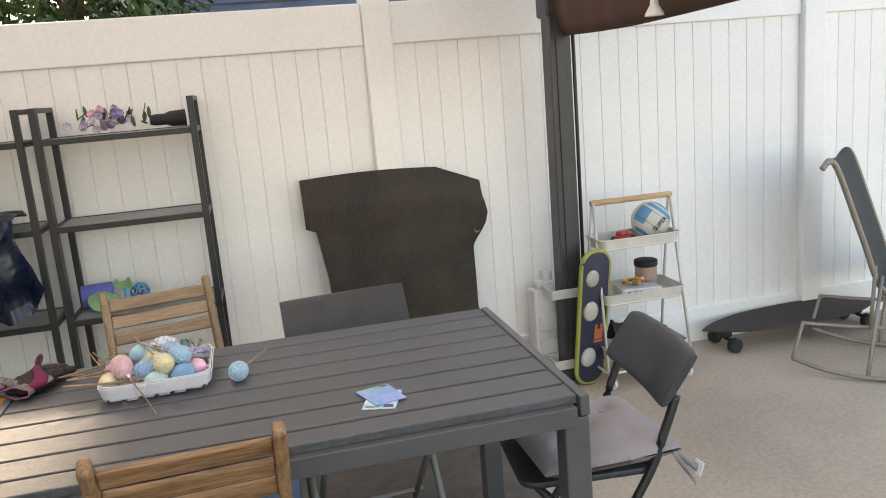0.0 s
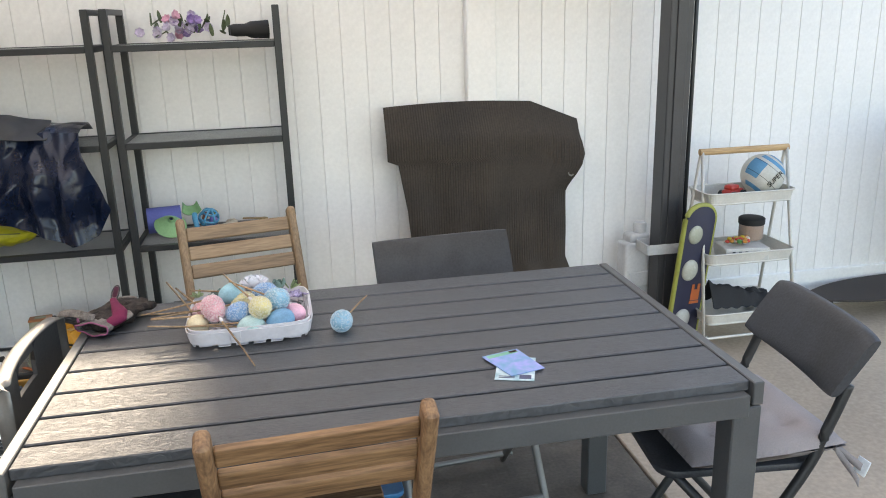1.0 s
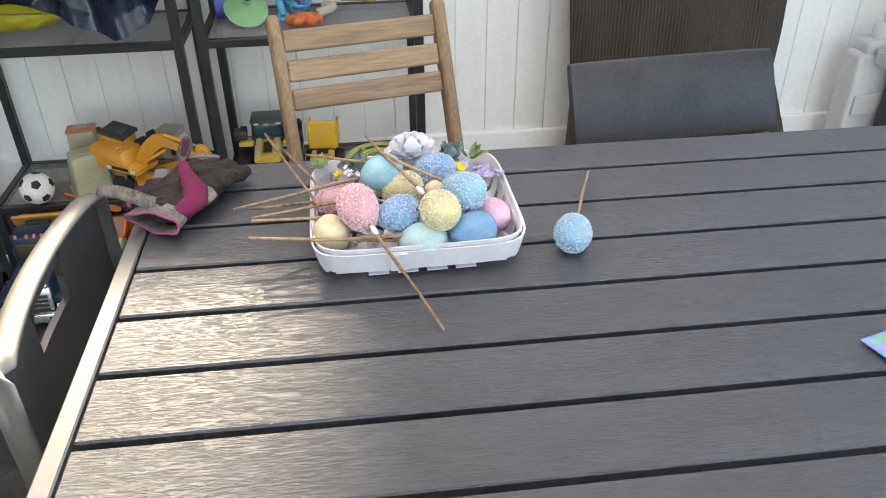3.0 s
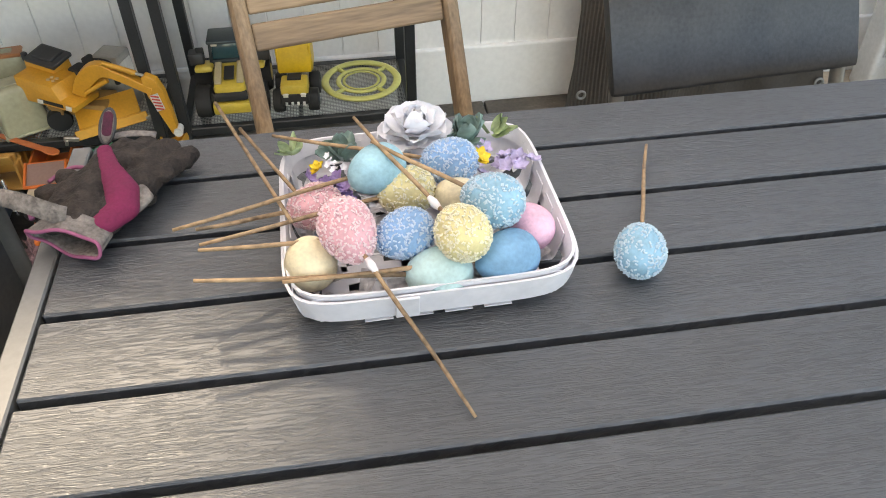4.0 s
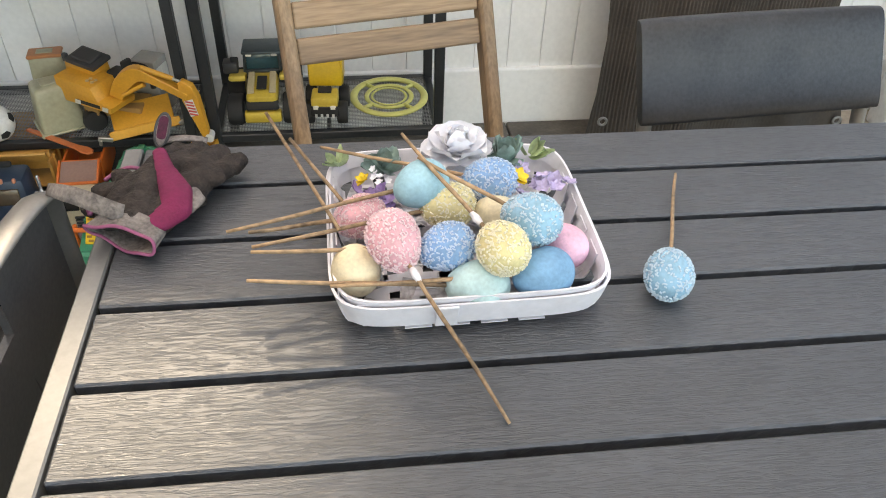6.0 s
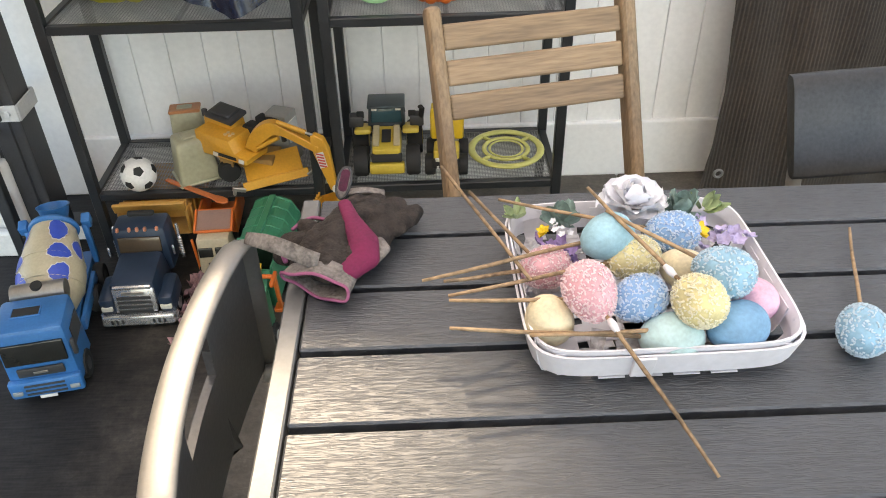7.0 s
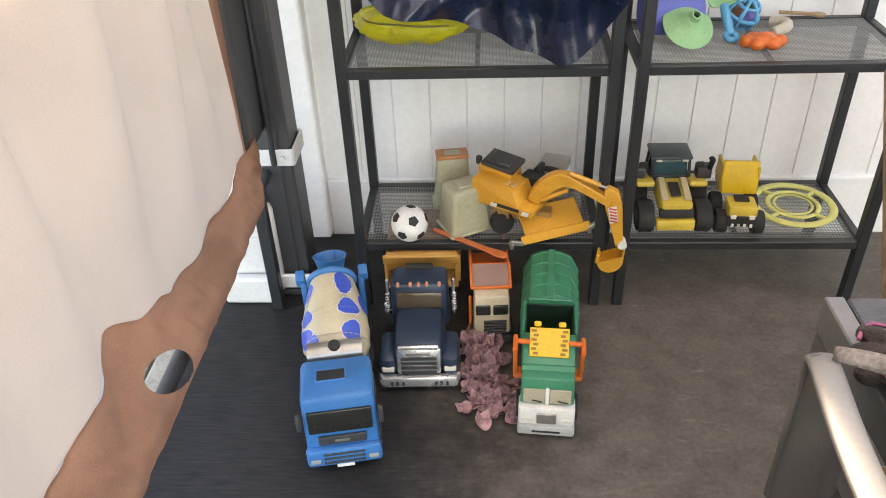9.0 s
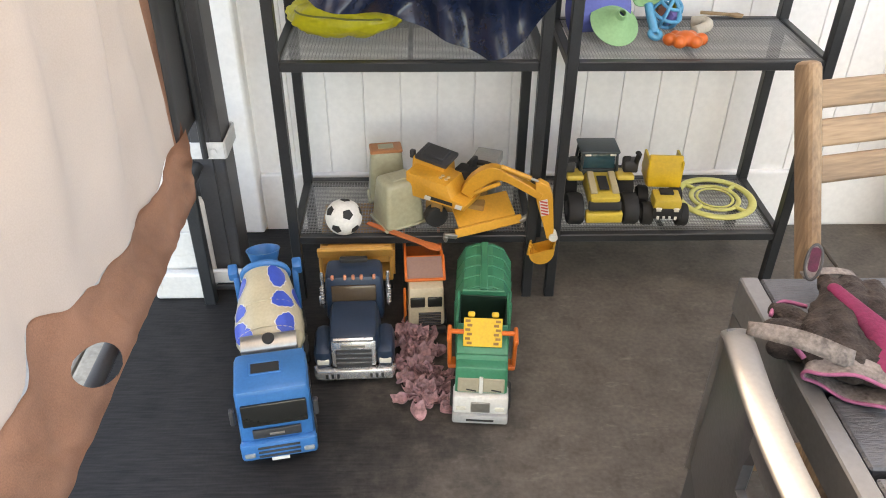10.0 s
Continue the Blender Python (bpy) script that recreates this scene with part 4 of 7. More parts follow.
# ---- seed packets ----
def packet(name, corners, z, base, dark, label, bars):
    cx = sum(p[0] for p in corners) / 4
    cy = sum(p[1] for p in corners) / 4
    t = thing(name, label, "packet", pose(cx, cy, z), "seed packets on the table")
    bm = B()
    plate(bm, [(x - cx, y - cy) for x, y in corners], 0.0022, bev=0.0006)
    part("sleeve", bm, mat(name + "_print", base, 0.4, 0, 0.3, 26, 60, 0.02, tint=dark), t)
    a, b, d = Vector(corners[0]), Vector(corners[1]), Vector(corners[3])
    for u0, v0, uw, vh, col in bars:
        bm = B()
        q = [a + (b - a) * u + (d - a) * v for u, v in ((u0, v0), (u0 + uw, v0), (u0 + uw, v0 + vh), (u0, v0 + vh))]
        plate(bm, [(p.x - cx, p.y - cy) for p in q], 0.0004, pose(0, 0, 0.0022))
        part("printed_bar", bm, col, t)
M_ink = mat("dark_ink", (0.05, 0.06, 0.12), 0.5, 0, 0.1)
M_redink = mat("red_ink", (0.65, 0.12, 0.08), 0.5, 0, 0.1)
M_greenink = mat("green_ink", (0.2, 0.5, 0.35), 0.5, 0, 0.15)
packet("seed_packet", [(0.013, 1.353), (0.089, 1.327), (0.125, 1.432), (0.049, 1.458)], Z0 + 0.0005, (0.62, 0.68, 0.70), (0.25, 0.45, 0.52), "white seed packet with dark print lying under another", [(0.62, 0.05, 0.3, 0.16, M_ink), (0.1, 0.06, 0.4, 0.03, M_ink), (0.1, 0.12, 0.4, 0.03, M_ink)])
packet("seed_packet", [(0.013, 1.459), (0.049, 1.354), (0.126, 1.373), (0.097, 1.482)], Z0 + 0.0035, (0.27, 0.27, 0.58), (0.09, 0.33, 0.52), "blue and violet watercolour seed packet", [(0.04, 0.08, 0.12, 0.84, M_greenink), (0.05, 0.7, 0.08, 0.22, M_redink)])

# ---- gloves ----
M_suede = mat("grey_brown_suede", (0.034, 0.025, 0.021), 0.95, 0, 0.45, 70, 300, 0.5)
M_magenta = mat("magenta_knit", (0.175, 0.013, 0.058), 0.9, 0, 0.15, 30, 300, 0.25)
M_gcuff = mat("grey_glove_cuff", (0.20, 0.175, 0.16), 0.9, 0, 0.4, 40, 250, 0.25)
M_pinktrim = mat("pink_piping", (0.30, 0.085, 0.17), 0.8, 0, 0.1, 30, 200, 0.1)


def fuse(ob, voxel=0.0035, smooth=4):
    r = ob.modifiers.new("fuse", "REMESH")
    r.mode, r.voxel_size, r.use_smooth_shade = "VOXEL", voxel, True
    sm = ob.modifiers.new("smooth", "SMOOTH")
    sm.iterations, sm.factor = smooth, 0.5
    return ob


def capsule_chain(bm, pts, radii, flat=0.75):
    for (a, ra), (b, rb) in zip(zip(pts, radii), zip(pts[1:], radii[1:])):
        for f in (0, 0.25, 0.5, 0.75, 1):
            p = Vector(a).lerp(Vector(b), f)
            r = ra + (rb - ra) * f
            ball(bm, p, r, (1, 1, flat), 14, 8)


def crumple(ob, size, depth):
    tx = bpy.data.textures.new("crumple", "CLOUDS")
    tx.noise_scale, tx.noise_depth = size, 3
    d = ob.modifiers.new("crumple", "DISPLACE")
    d.texture, d.strength, d.mid_level, d.texture_coords = tx, depth, 0.5, "LOCAL"
    return ob


def fingers(bm, rows, r=0.0135):
    """Folded glove fingers, each a row of padded segments from knuckle to tip."""
    for x, y, dx, dy, z0, z1 in rows:
        for k in range(3):
            f0, f1 = k / 3 + 0.03, (k + 0.72) / 3
            a = Vector((x + dx * f0, y + dy * f0, z0 + (z1 - z0) * f0 ** 2))
            b = Vector((x + dx * f1, y + dy * f1, z0 + (z1 - z0) * f1 ** 2))
            capsule_chain(bm, [a, b], [r, r * 0.96], 0.78)


top_glove = thing("work_glove", "grey and magenta work glove with a worn suede palm", "glove", pose(-0.81, 1.89, Z0), "work gloves on the table")
bm = B()
capsule_chain(bm, [(-0.054, -0.038, 0.022), (-0.042, -0.005, 0.028), (-0.024, 0.03, 0.03)], [0.02, 0.021, 0.016], 0.8)
capsule_chain(bm, [(-0.03, -0.05, 0.024), (-0.02, 0.0, 0.03), (-0.01, 0.035, 0.034)], [0.022, 0.026, 0.022], 0.8)
capsule_chain(bm, [(-0.008, -0.055, 0.022), (0.018, -0.01, 0.024), (0.035, 0.03, 0.028)], [0.02, 0.024, 0.022], 0.8)
fingers(bm, ((-0.014, 0.036, 0.016, 0.046, 0.038, 0.028), (0.008, 0.034, 0.02, 0.05, 0.04, 0.028), (0.03, 0.028, 0.024, 0.052, 0.038, 0.024), (0.05, 0.016, 0.026, 0.05, 0.03, 0.018)))
crumple(fuse(part("palm", bm, M_suede, top_glove, "worn grey-brown suede palm and fingers"), 0.0028, 1), 0.014, 0.007)
bm = B()
capsule_chain(bm, [(-0.012, 0.044, 0.05), (-0.002, 0.012, 0.048), (0.014, -0.022, 0.038), (0.014, -0.043, 0.03), (-0.002, -0.058, 0.027)], [0.009, 0.012, 0.019, 0.02, 0.018], 0.6)
fuse(part("thumb_panel", bm, M_magenta, top_glove, "faded magenta knit thumb panel"), 0.0025, 3)
bm = B()
capsule_chain(bm, [(0.03, -0.012, 0.034), (0.036, -0.026, 0.03), (0.03, -0.04, 0.026)], [0.008, 0.01, 0.006], 0.6)
fuse(part("side_patch", bm, M_gcuff, top_glove, "grey side patch"), 0.0025, 2)
CW, CO = Vector((0.89, -0.45, 0)), Vector((-0.40, -0.916, 0))
def cuff(u, v):
    a = 2 * math.pi * u
    return Vector((-0.03, -0.052, 0.021)) + CW * (0.041 + 0.004 * v) * math.cos(a) + CO * (0.028 * v - 0.004 * math.sin(2 * a) * v) + Vector((0, 0, (0.019 - 0.004 * v) * math.sin(a) + 0.002 * v * math.sin(5 * a)))
bm = B()
grid(bm, 36, 6, cuff, 0.0015)
part("cuff", bm, M_gcuff, top_glove, "soiled pale grey cuff", "all")
bm = B()
tube(bm, [cuff(i / 36, 1.03) for i in range(36)], 0.002, 6, True)
part("piping", bm, M_pinktrim, top_glove, "pink piping", "all")
bm = B()
tube(bm, spline([(-0.077, -0.045, 0.03), (-0.082, -0.03, 0.034), (-0.076, -0.02, 0.034)], 5), 0.003, 6)
part("piping", bm, M_pinktrim, top_glove, "pink piping", "all")
bm = B()
grid(bm, 18, 3, lambda u, v: Vector((-0.036 - 0.092 * u, -0.062 + 0.05 * u ** 1.6, 0.042 + 0.012 * math.sin(3.0 * u))) + Vector((0.25, 0.6, 0.75)).normalized() * 0.02 * (v - 0.5) * (1 - 0.3 * u ** 4), 0.002)
part("wrist_strap", bm, M_gcuff, top_glove, "grey embossed wrist strap", "all")
LM = pose(-0.016, 0.094, 0.05, 52, 8, -14)
bm = B()
tube(bm, [LM @ Vector((0.0088 * math.cos(a), 0.021 * math.sin(a), 0.0012)) for a in [math.pi * k / 12 for k in range(24)]], 0.0019, 6, True)
loop = part("pull_loop", bm, M_blackchair, top_glove, "black-edged pull loop", "all")
bm = B()
plate(bm, rounded(0.015, 0.039, 0.007), 0.0018, LM, bev=0.0004)
part("loop_tab", bm, M_gcuff, loop, "grey woven tab", True)
bm = B()
plate(bm, rounded(0.0115, 0.029, 0.005), 0.0005, LM @ pose(0, 0.003, 0.002))
part("woven_label", bm, mat("maroon_weave", (0.075, 0.012, 0.032), 0.85, 0, 0.3, 120, 500, 0.2), loop, "maroon woven label")
bm = B()
grid(bm, 10, 3, lambda u, v: Vector((-0.026 + 0.062 * u, 0.086 + 0.012 * v, 0.034 + 0.006 * math.sin(3 * u))), 0.002)
part("finger_tab", bm, M_gcuff, top_glove, "grey stitched tab", "all")
low_glove = thing("work_glove", "grey work glove lying beneath its partner", "glove", pose(-0.81, 1.89, Z0), "work gloves on the table")
bm = B()
fingers(bm, ((-0.05, 0.0, -0.034, 0.022, 0.02, 0.014), (-0.045, 0.02, -0.022, 0.03, 0.02, 0.015), (-0.06, -0.022, -0.03, 0.012, 0.016, 0.013)), 0.0135)
capsule_chain(bm, [(-0.04, 0.0, 0.014), (0.0, 0.0, 0.014), (0.03, -0.002, 0.013)], [0.013, 0.014, 0.0125], 0.9)
crumple(fuse(part("palm", bm, M_suede, low_glove, "worn grey-brown suede fingers"), 0.0028, 1), 0.014, 0.005)
bm = B()
tube(bm, spline([(-0.03, 0.055, 0.016), (-0.055, 0.06, 0.02), (-0.07, 0.05, 0.02), (-0.08, 0.035, 0.02)], 5), 0.0025, 6)
part("piping", bm, M_pinktrim, low_glove, "pink piping", "all")


# ---- covered furniture against the fence ----
def cover_edge(v):
    L = [(0.0, 0.03), (0.20, 0.032), (0.215, 0.075), (0.4, 0.105), (0.7, 0.13), (0.85, 0.125), (1.0, 0.11)]
    R = [(0.0, 0.872), (0.09, 0.858), (0.17, 0.868), (0.23, 0.855), (0.34, 0.802), (0.63, 0.80), (1.0, 0.95)]
    def at(t):
        for (a, xa), (b, xb) in zip(t, t[1:]):
            if a <= v <= b:
                return xa + (xb - xa) * (v - a) / (b - a)
        return t[-1][1]
    return at(L), at(R)


def cover_sheet(u, v):
    l, r = cover_edge(v)
    x = l + (r - l) * u
    z = 1.075 * (1 - v) + 0.012 - 0.085 * max(0, (x - 0.66) / 0.21) * (1 - v) ** 4 + 0.012 * math.sin(math.pi * min(1, x / 0.66)) * (1 - v) ** 6
    body = min(1, v / 0.12) * (0.055 + 0.035 * math.sin(math.pi * u) + 0.05 * v)
    y = 3.215 - body - 0.016 * math.sin(13 * u + 4 * v) * v - 0.008 * math.sin(31 * u - 3 * v) * v - 0.012 * noise.noise((5 * u, 4 * v, 2)) + 0.0016 * math.sin(2 * math.pi * x / 0.0105)
    if u > 0.85 and v < 0.35:
        y -= 0.35 * (u - 0.85) * math.sin(math.pi * v / 0.35)
    return Vector((x, y, z))
covered = thing("furniture_cover", "dark brown ribbed fabric cover draped over furniture against the fence", "cover")
bm = B()
grid(bm, 420, 60, cover_sheet)
part("sheet", bm, M_cover, covered, smooth="all")
for gx, gy, gz in ((0.815, 3.115, 0.785), (0.145, 3.085, 0.09), (0.9, 3.09, 0.06)):
    bm = B()
    torus(bm, (0, 0, 0), 0.012, 0.004, pose(gx, gy, gz, 90, 0, 0), 20, 8)
    part("grommet", bm, M_alu, covered, "small metal eyelet", "all")
bm = B()
bx(bm, (0.45, 3.222, 0.55), (0.55, 0.03, 1.02), bev=0.01)
part("inner_frame", bm, M_cover, covered)

# ---- toy vehicles ----
PL = {}
def P(r, g, b, rough=0.38, metal=0.0, var=0.10):
    k = (r, g, b, rough, metal)
    if k not in PL:
        PL[k] = mat("toy_plastic", (r, g, b) if metal or max(r, g, b) < 0.06 else (r * 0.84, g * 0.84, b * 0.84), rough, metal, var, 14, 160, 0.05)
    return PL[k]
BLUE, NAVY, TYRE, GLASS = P(0.025, 0.18, 0.46), P(0.02, 0.04, 0.075), P(0.016, 0.016, 0.016, 0.75), P(0.02, 0.02, 0.018, 0.12)
TAN, ORANGE, YELLOW, GREEN = P(0.55, 0.48, 0.33), P(0.78, 0.17, 0.03), P(0.80, 0.50, 0.02), P(0.03, 0.24, 0.13)
AMBER, CHROME, SILVER, WHITEP = P(0.64, 0.33, 0.08), P(0.72, 0.72, 0.72, 0.25, 0.75, 0.04), P(0.36, 0.345, 0.31, 0.35, 0.75), P(0.74, 0.73, 0.69)
DGREY, SPOT, LAMPG = P(0.04, 0.04, 0.042, 0.5), P(0.04, 0.10, 0.55), P(0.75, 0.72, 0.62, 0.15)


def wheel(t, x, y, r, w, hub=DGREY):
    bm = B()
    m = pose(x, y, r, 0, 90, 0)
    lathe(bm, [(r * 0.5, -w / 2), (r * 0.9, -w / 2), (r, -w * 0.3), (r, w * 0.3), (r * 0.9, w / 2), (r * 0.5, w / 2)], 24, m)
    for k, v in enumerate(bm.verts):
        d = Vector((0, v.co.y - y, v.co.z - r))
        if d.length > r * 0.95 and (k + (1 if v.co.x > x else 0)) % 2:
            v.co -= d * 0.07
    wh = part("wheel", bm, TYRE, t, smooth=True)
    bm = B()
    cyl(bm, (x - w * 0.53, y, r), (x + w * 0.53, y, r), r * 0.45, seg=14)
    part("hub", bm, hub, wh, smooth=True)


def p1(t, name, mt, *boxes, label="", parent=None):
    bm = B()
    for b in boxes:
        c, sz = b[0], b[1]
        r = b[2] if len(b) > 2 else (0, 0, 0)
        bev = b[3] if len(b) > 3 else 0.004
        tp = b[4] if len(b) > 4 else None
        bx(bm, c, sz, r, bev, 2 if bev > 0.002 else 1, tp)
    return part(name, bm, mt, parent or t, label, True)


# cement mixer
t = thing("toy_cement_mixer", "blue toy cement mixer truck with a cream and blue drum", "toy truck", pose(-1.620, 2.585, 0, 0, 0, 10.5), "toy trucks on the floor")
cab = p1(t, "cab", BLUE, ((0, -0.155, 0.115), (0.152, 0.13, 0.17), (0, 0, 0), 0.012, (0.97, 0.9)), label="bright blue cab")
p1(t, "windscreen", GLASS, ((0, -0.2195, 0.14), (0.13, 0.008, 0.055), (-5, 0, 0), 0.003), parent=cab)
p1(t, "grille", DGREY, ((0, -0.2215, 0.088), (0.098, 0.006, 0.024), (0, 0, 0), 0.003), parent=cab)
p1(t, "badge_bar", SILVER, ((0, -0.2255, 0.088), (0.03, 0.002, 0.006), (0, 0, 0), 0.0005), parent=cab)
p1(t, "roof_hatch", TYRE, ((-0.01, -0.15, 0.2005), (0.06, 0.032, 0.003), (0, 0, 0), 0.001), parent=cab)
p1(t, "hatch_rim", BLUE, ((-0.01, -0.134, 0.2), (0.062, 0.004, 0.006)), ((-0.01, -0.166, 0.2), (0.062, 0.004, 0.006)), ((-0.04, -0.15, 0.2), (0.004, 0.034, 0.006)), ((0.02, -0.15, 0.2), (0.004, 0.034, 0.006)), parent=cab)
bump = p1(t, "bumper", BLUE, ((0, -0.222, 0.045), (0.156, 0.022, 0.048), (0, 0, 0), 0.008))
for k in range(3):
    p1(t, "vent_slot", DGREY, ((0, -0.2338, 0.034 + 0.012 * k), (0.085, 0.003, 0.005), (0, 0, 0), 0.0005), parent=bump)
p1(t, "plate_bar", WHITEP, ((0, -0.2345, 0.0235), (0.036, 0.003, 0.008), (0, 0, 0), 0.0005), parent=bump)
for sx in (-1, 1):
    p1(t, "headlight", P(0.30, 0.34, 0.36, 0.15), ((sx * 0.060, -0.2335, 0.040), (0.022, 0.006, 0.012), (0, 0, 0), 0.004), parent=bump)
    p1(t, "mirror", DGREY, ((sx * 0.083, -0.215, 0.14), (0.01, 0.014, 0.04), (0, 0, 0), 0.003), parent=cab)
    p1(t, "door_line", DGREY, ((sx * 0.0755, -0.15, 0.14), (0.002, 0.07, 0.05), (0, 0, 0), 0.0005), parent=cab)
p1(t, "chassis", BLUE, ((0, 0.06, 0.06), (0.10, 0.36, 0.03)), ((-0.062, 0.04, 0.065), (0.012, 0.2, 0.03)), ((0.062, 0.04, 0.065), (0.012, 0.2, 0.03)))
for y in (-0.16, 0.08, 0.17):
    for sx in (-1, 1):
        wheel(t, sx * 0.066, y, 0.036, 0.026)
dm = pose(0, -0.055, 0.115) @ Matrix.Rotation(radians(-68), 4, "X")
bm = B()
dp = [(0.03, -0.005), (0.055, 0.01), (0.074, 0.06), (0.077, 0.095), (0.074, 0.125), (0.062, 0.185), (0.05, 0.235), (0.046, 0.245)]
lathe(bm, dp, 32, dm)
drum = part("drum", bm, TAN, t, "cream mixing drum", True)
def drum_r(h):
    for (ra, ha), (rb, hb) in zip(dp, dp[1:]):
        if ha <= h <= hb:
            return ra + (rb - ra) * (h - ha) / (hb - ha)
    return 0.05
for a0, h0, ra, rh in ((-62, 0.198, 20, 0.032), (-60, 0.128, 20, 0.022), (-58, 0.066, 17, 0.026), (-142, 0.115, 15, 0.02), (-150, 0.07, 20, 0.022), (-128, 0.05, 11, 0.016), (-150, 0.19, 16, 0.026), (-20, 0.15, 13, 0.026), (60, 0.1, 22, 0.03)):
    for nm, mt, grow, lift in (("worn_edge", WHITEP, 1.1, 0.0008), ("blue_patch", SPOT, 1.0, 0.0014)):
        bm = B()
        def spot(u, v):
            a = 2 * math.pi * u
            k = grow * v * (1 + 0.10 * math.sin(3 * a + a0) + (0.07 if grow > 1 else 0.03) * math.sin(11 * a + h0 * 90))
            h = h0 + rh * k * math.sin(a)
            th = radians(a0 + ra * k * math.cos(a))
            r = drum_r(h) + lift
            return dm @ Vector((r * math.cos(th), r * math.sin(th), h))
        grid(bm, 44, 4, spot)
        part(nm, bm, mt, drum, "worn blue painted patch" if nm == "blue_patch" else "scuffed white edge", "all")
for h in (0.06, 0.125):
    bm = B()
    torus(bm, (0, 0, h), drum_r(h), 0.0016, dm, 36, 6)
    part("drum_seam", bm, TAN, drum, smooth="all")
for sx in (-1, 1):
    p1(t, "ring_bracket", BLUE, ((sx * 0.074, 0.185, 0.205), (0.022, 0.03, 0.03), (22, 0, 0), 0.004), ((sx * 0.068, 0.18, 0.14), (0.014, 0.02, 0.12)))
bm = B()
torus(bm, (0, 0, 0.236), 0.05, 0.009, dm, 32, 8)
lathe(bm, [(0.03, 0), (0.043, 0.045), (0.046, 0.05), (0.042, 0.05), (0.028, 0.005)], 24, pose(0, 0.2, 0.2, -15, 0, 0) @ Matrix.Diagonal((0.88, 0.88, 0.9, 1)), cap=False)
part("hopper", bm, BLUE, t, smooth=True)
bm = B()
cyl(bm, (-0.058, -0.065, 0.185), (0.058, -0.065, 0.185), 0.025, seg=24)
tank = part("water_tank", bm, SILVER, t, "silver water tank", True)
bm = B()
cyl(bm, (0, -0.07, 0.205), (0, -0.072, 0.2125), 0.013, seg=18)
part("filler_hole", bm, TYRE, tank, smooth=True)

# navy bonneted dump truck
t = thing("toy_dump_truck", "navy toy dump truck with chrome grille and orange bed", "toy truck", pose(-1.445, 2.739, 0, 0, 0, 2) @ Matrix.Diagonal((1.08, 1.08, 1.0, 1)), "toy trucks on the floor")
hood = p1(t, "hood", NAVY, ((0, -0.065, 0.1), (0.116, 0.115, 0.078), (5, 0, 0), 0.012, (0.86, 1)), ((-0.066, -0.085, 0.068), (0.04, 0.09, 0.06), (8, 0, 0), 0.016), ((0.066, -0.085, 0.068), (0.04, 0.09, 0.06), (8, 0, 0), 0.016))
gr = p1(t, "grille", CHROME, ((0, -0.124, 0.084), (0.094, 0.012, 0.07), (-6, 0, 0), 0.005), ((0, -0.118, 0.122), (0.086, 0.02, 0.012), (14, 0, 0), 0.004))
for k in range(4):
    p1(t, "grille_bar", DGREY, ((0, -0.1308 + 0.105 * (0.056 + 0.0125 * k - 0.084), 0.056 + 0.0125 * k), (0.076, 0.003, 0.0085), (-6, 0, 0), 0.0005), parent=gr)
p1(t, "badge_bar", SILVER, ((0, -0.1295, 0.107), (0.05, 0.003, 0.007), (-6, 0, 0), 0.0005), parent=gr)
bump = p1(t, "bumper", CHROME, ((0, -0.132, 0.03), (0.165, 0.02, 0.03), (0, 0, 0), 0.006), ((-0.07, -0.122, 0.03), (0.035, 0.02, 0.028), (0, 0, 25), 0.005), ((0.07, -0.122, 0.03), (0.035, 0.02, 0.028), (0, 0, -25), 0.005))
for sx in (-1, 1):
    for k in range(3):
        p1(t, "bumper_hole", DGREY, ((sx * (0.035 + 0.012 * k), -0.1425, 0.03), (0.006, 0.003, 0.014), (0, 0, 0), 0.001), parent=bump)
    p1(t, "headlight", LAMPG, ((sx * 0.066, -0.129, 0.062), (0.026, 0.008, 0.014), (0, 0, 0), 0.003))
    p1(t, "exhaust_stack", CHROME, ((sx * 0.074, 0.05, 0.12), (0.008, 0.008, 0.11), (0, 0, 0), 0.005))
    p1(t, "heat_shield", CHROME, *[((sx * 0.075, 0.044, 0.085 + 0.008 * k), (0.011, 0.006, 0.004), (0, 0, 0), 0.001) for k in range(7)])
    p1(t, "mirror", CHROME, ((sx * 0.074, -0.01, 0.14), (0.005, 0.005, 0.03), (0, 0, 0), 0.002))
cab = p1(t, "cab", NAVY, ((0, 0.035, 0.135), (0.13, 0.085, 0.13), (0, 0, 0), 0.012, (0.95, 0.85)))
p1(t, "windscreen", P(0.10, 0.07, 0.045, 0.15), ((0, -0.0075, 0.158), (0.098, 0.006, 0.042), (-8, 0, 0), 0.003), parent=cab)
p1(t, "roof_handle", TYRE, ((0, 0.05, 0.212), (0.062, 0.014, 0.012), (0, 0, 0), 0.004), parent=cab)
for x in (-0.045, -0.018, 0, 0.018, 0.045):
    p1(t, "marker_light", P(0.6, 0.22, 0.12), ((x, 0.0, 0.199), (0.007, 0.008, 0.012), (-20, 0, 0), 0.002), parent=cab)
p1(t, "bed", AMBER, ((0, 0.112, 0.185), (0.172, 0.01, 0.03), (18, 0, 0), 0.002), ((0, 0.145, 0.155), (0.165, 0.012, 0.05), (0, 0, 0), 0.002), ((-0.082, 0.24, 0.125), (0.008, 0.24, 0.075)), ((0.082, 0.24, 0.125), (0.008, 0.24, 0.075)), ((0, 0.24, 0.09), (0.16, 0.24, 0.008)), ((0, 0.357, 0.125), (0.165, 0.008, 0.075)), label="orange tipping bed")
for k in range(6):
    p1(t, "bed_rib", AMBER, ((0.088, 0.15 + 0.038 * k, 0.125), (0.006, 0.012, 0.075), (0, 0, 0), 0.001))
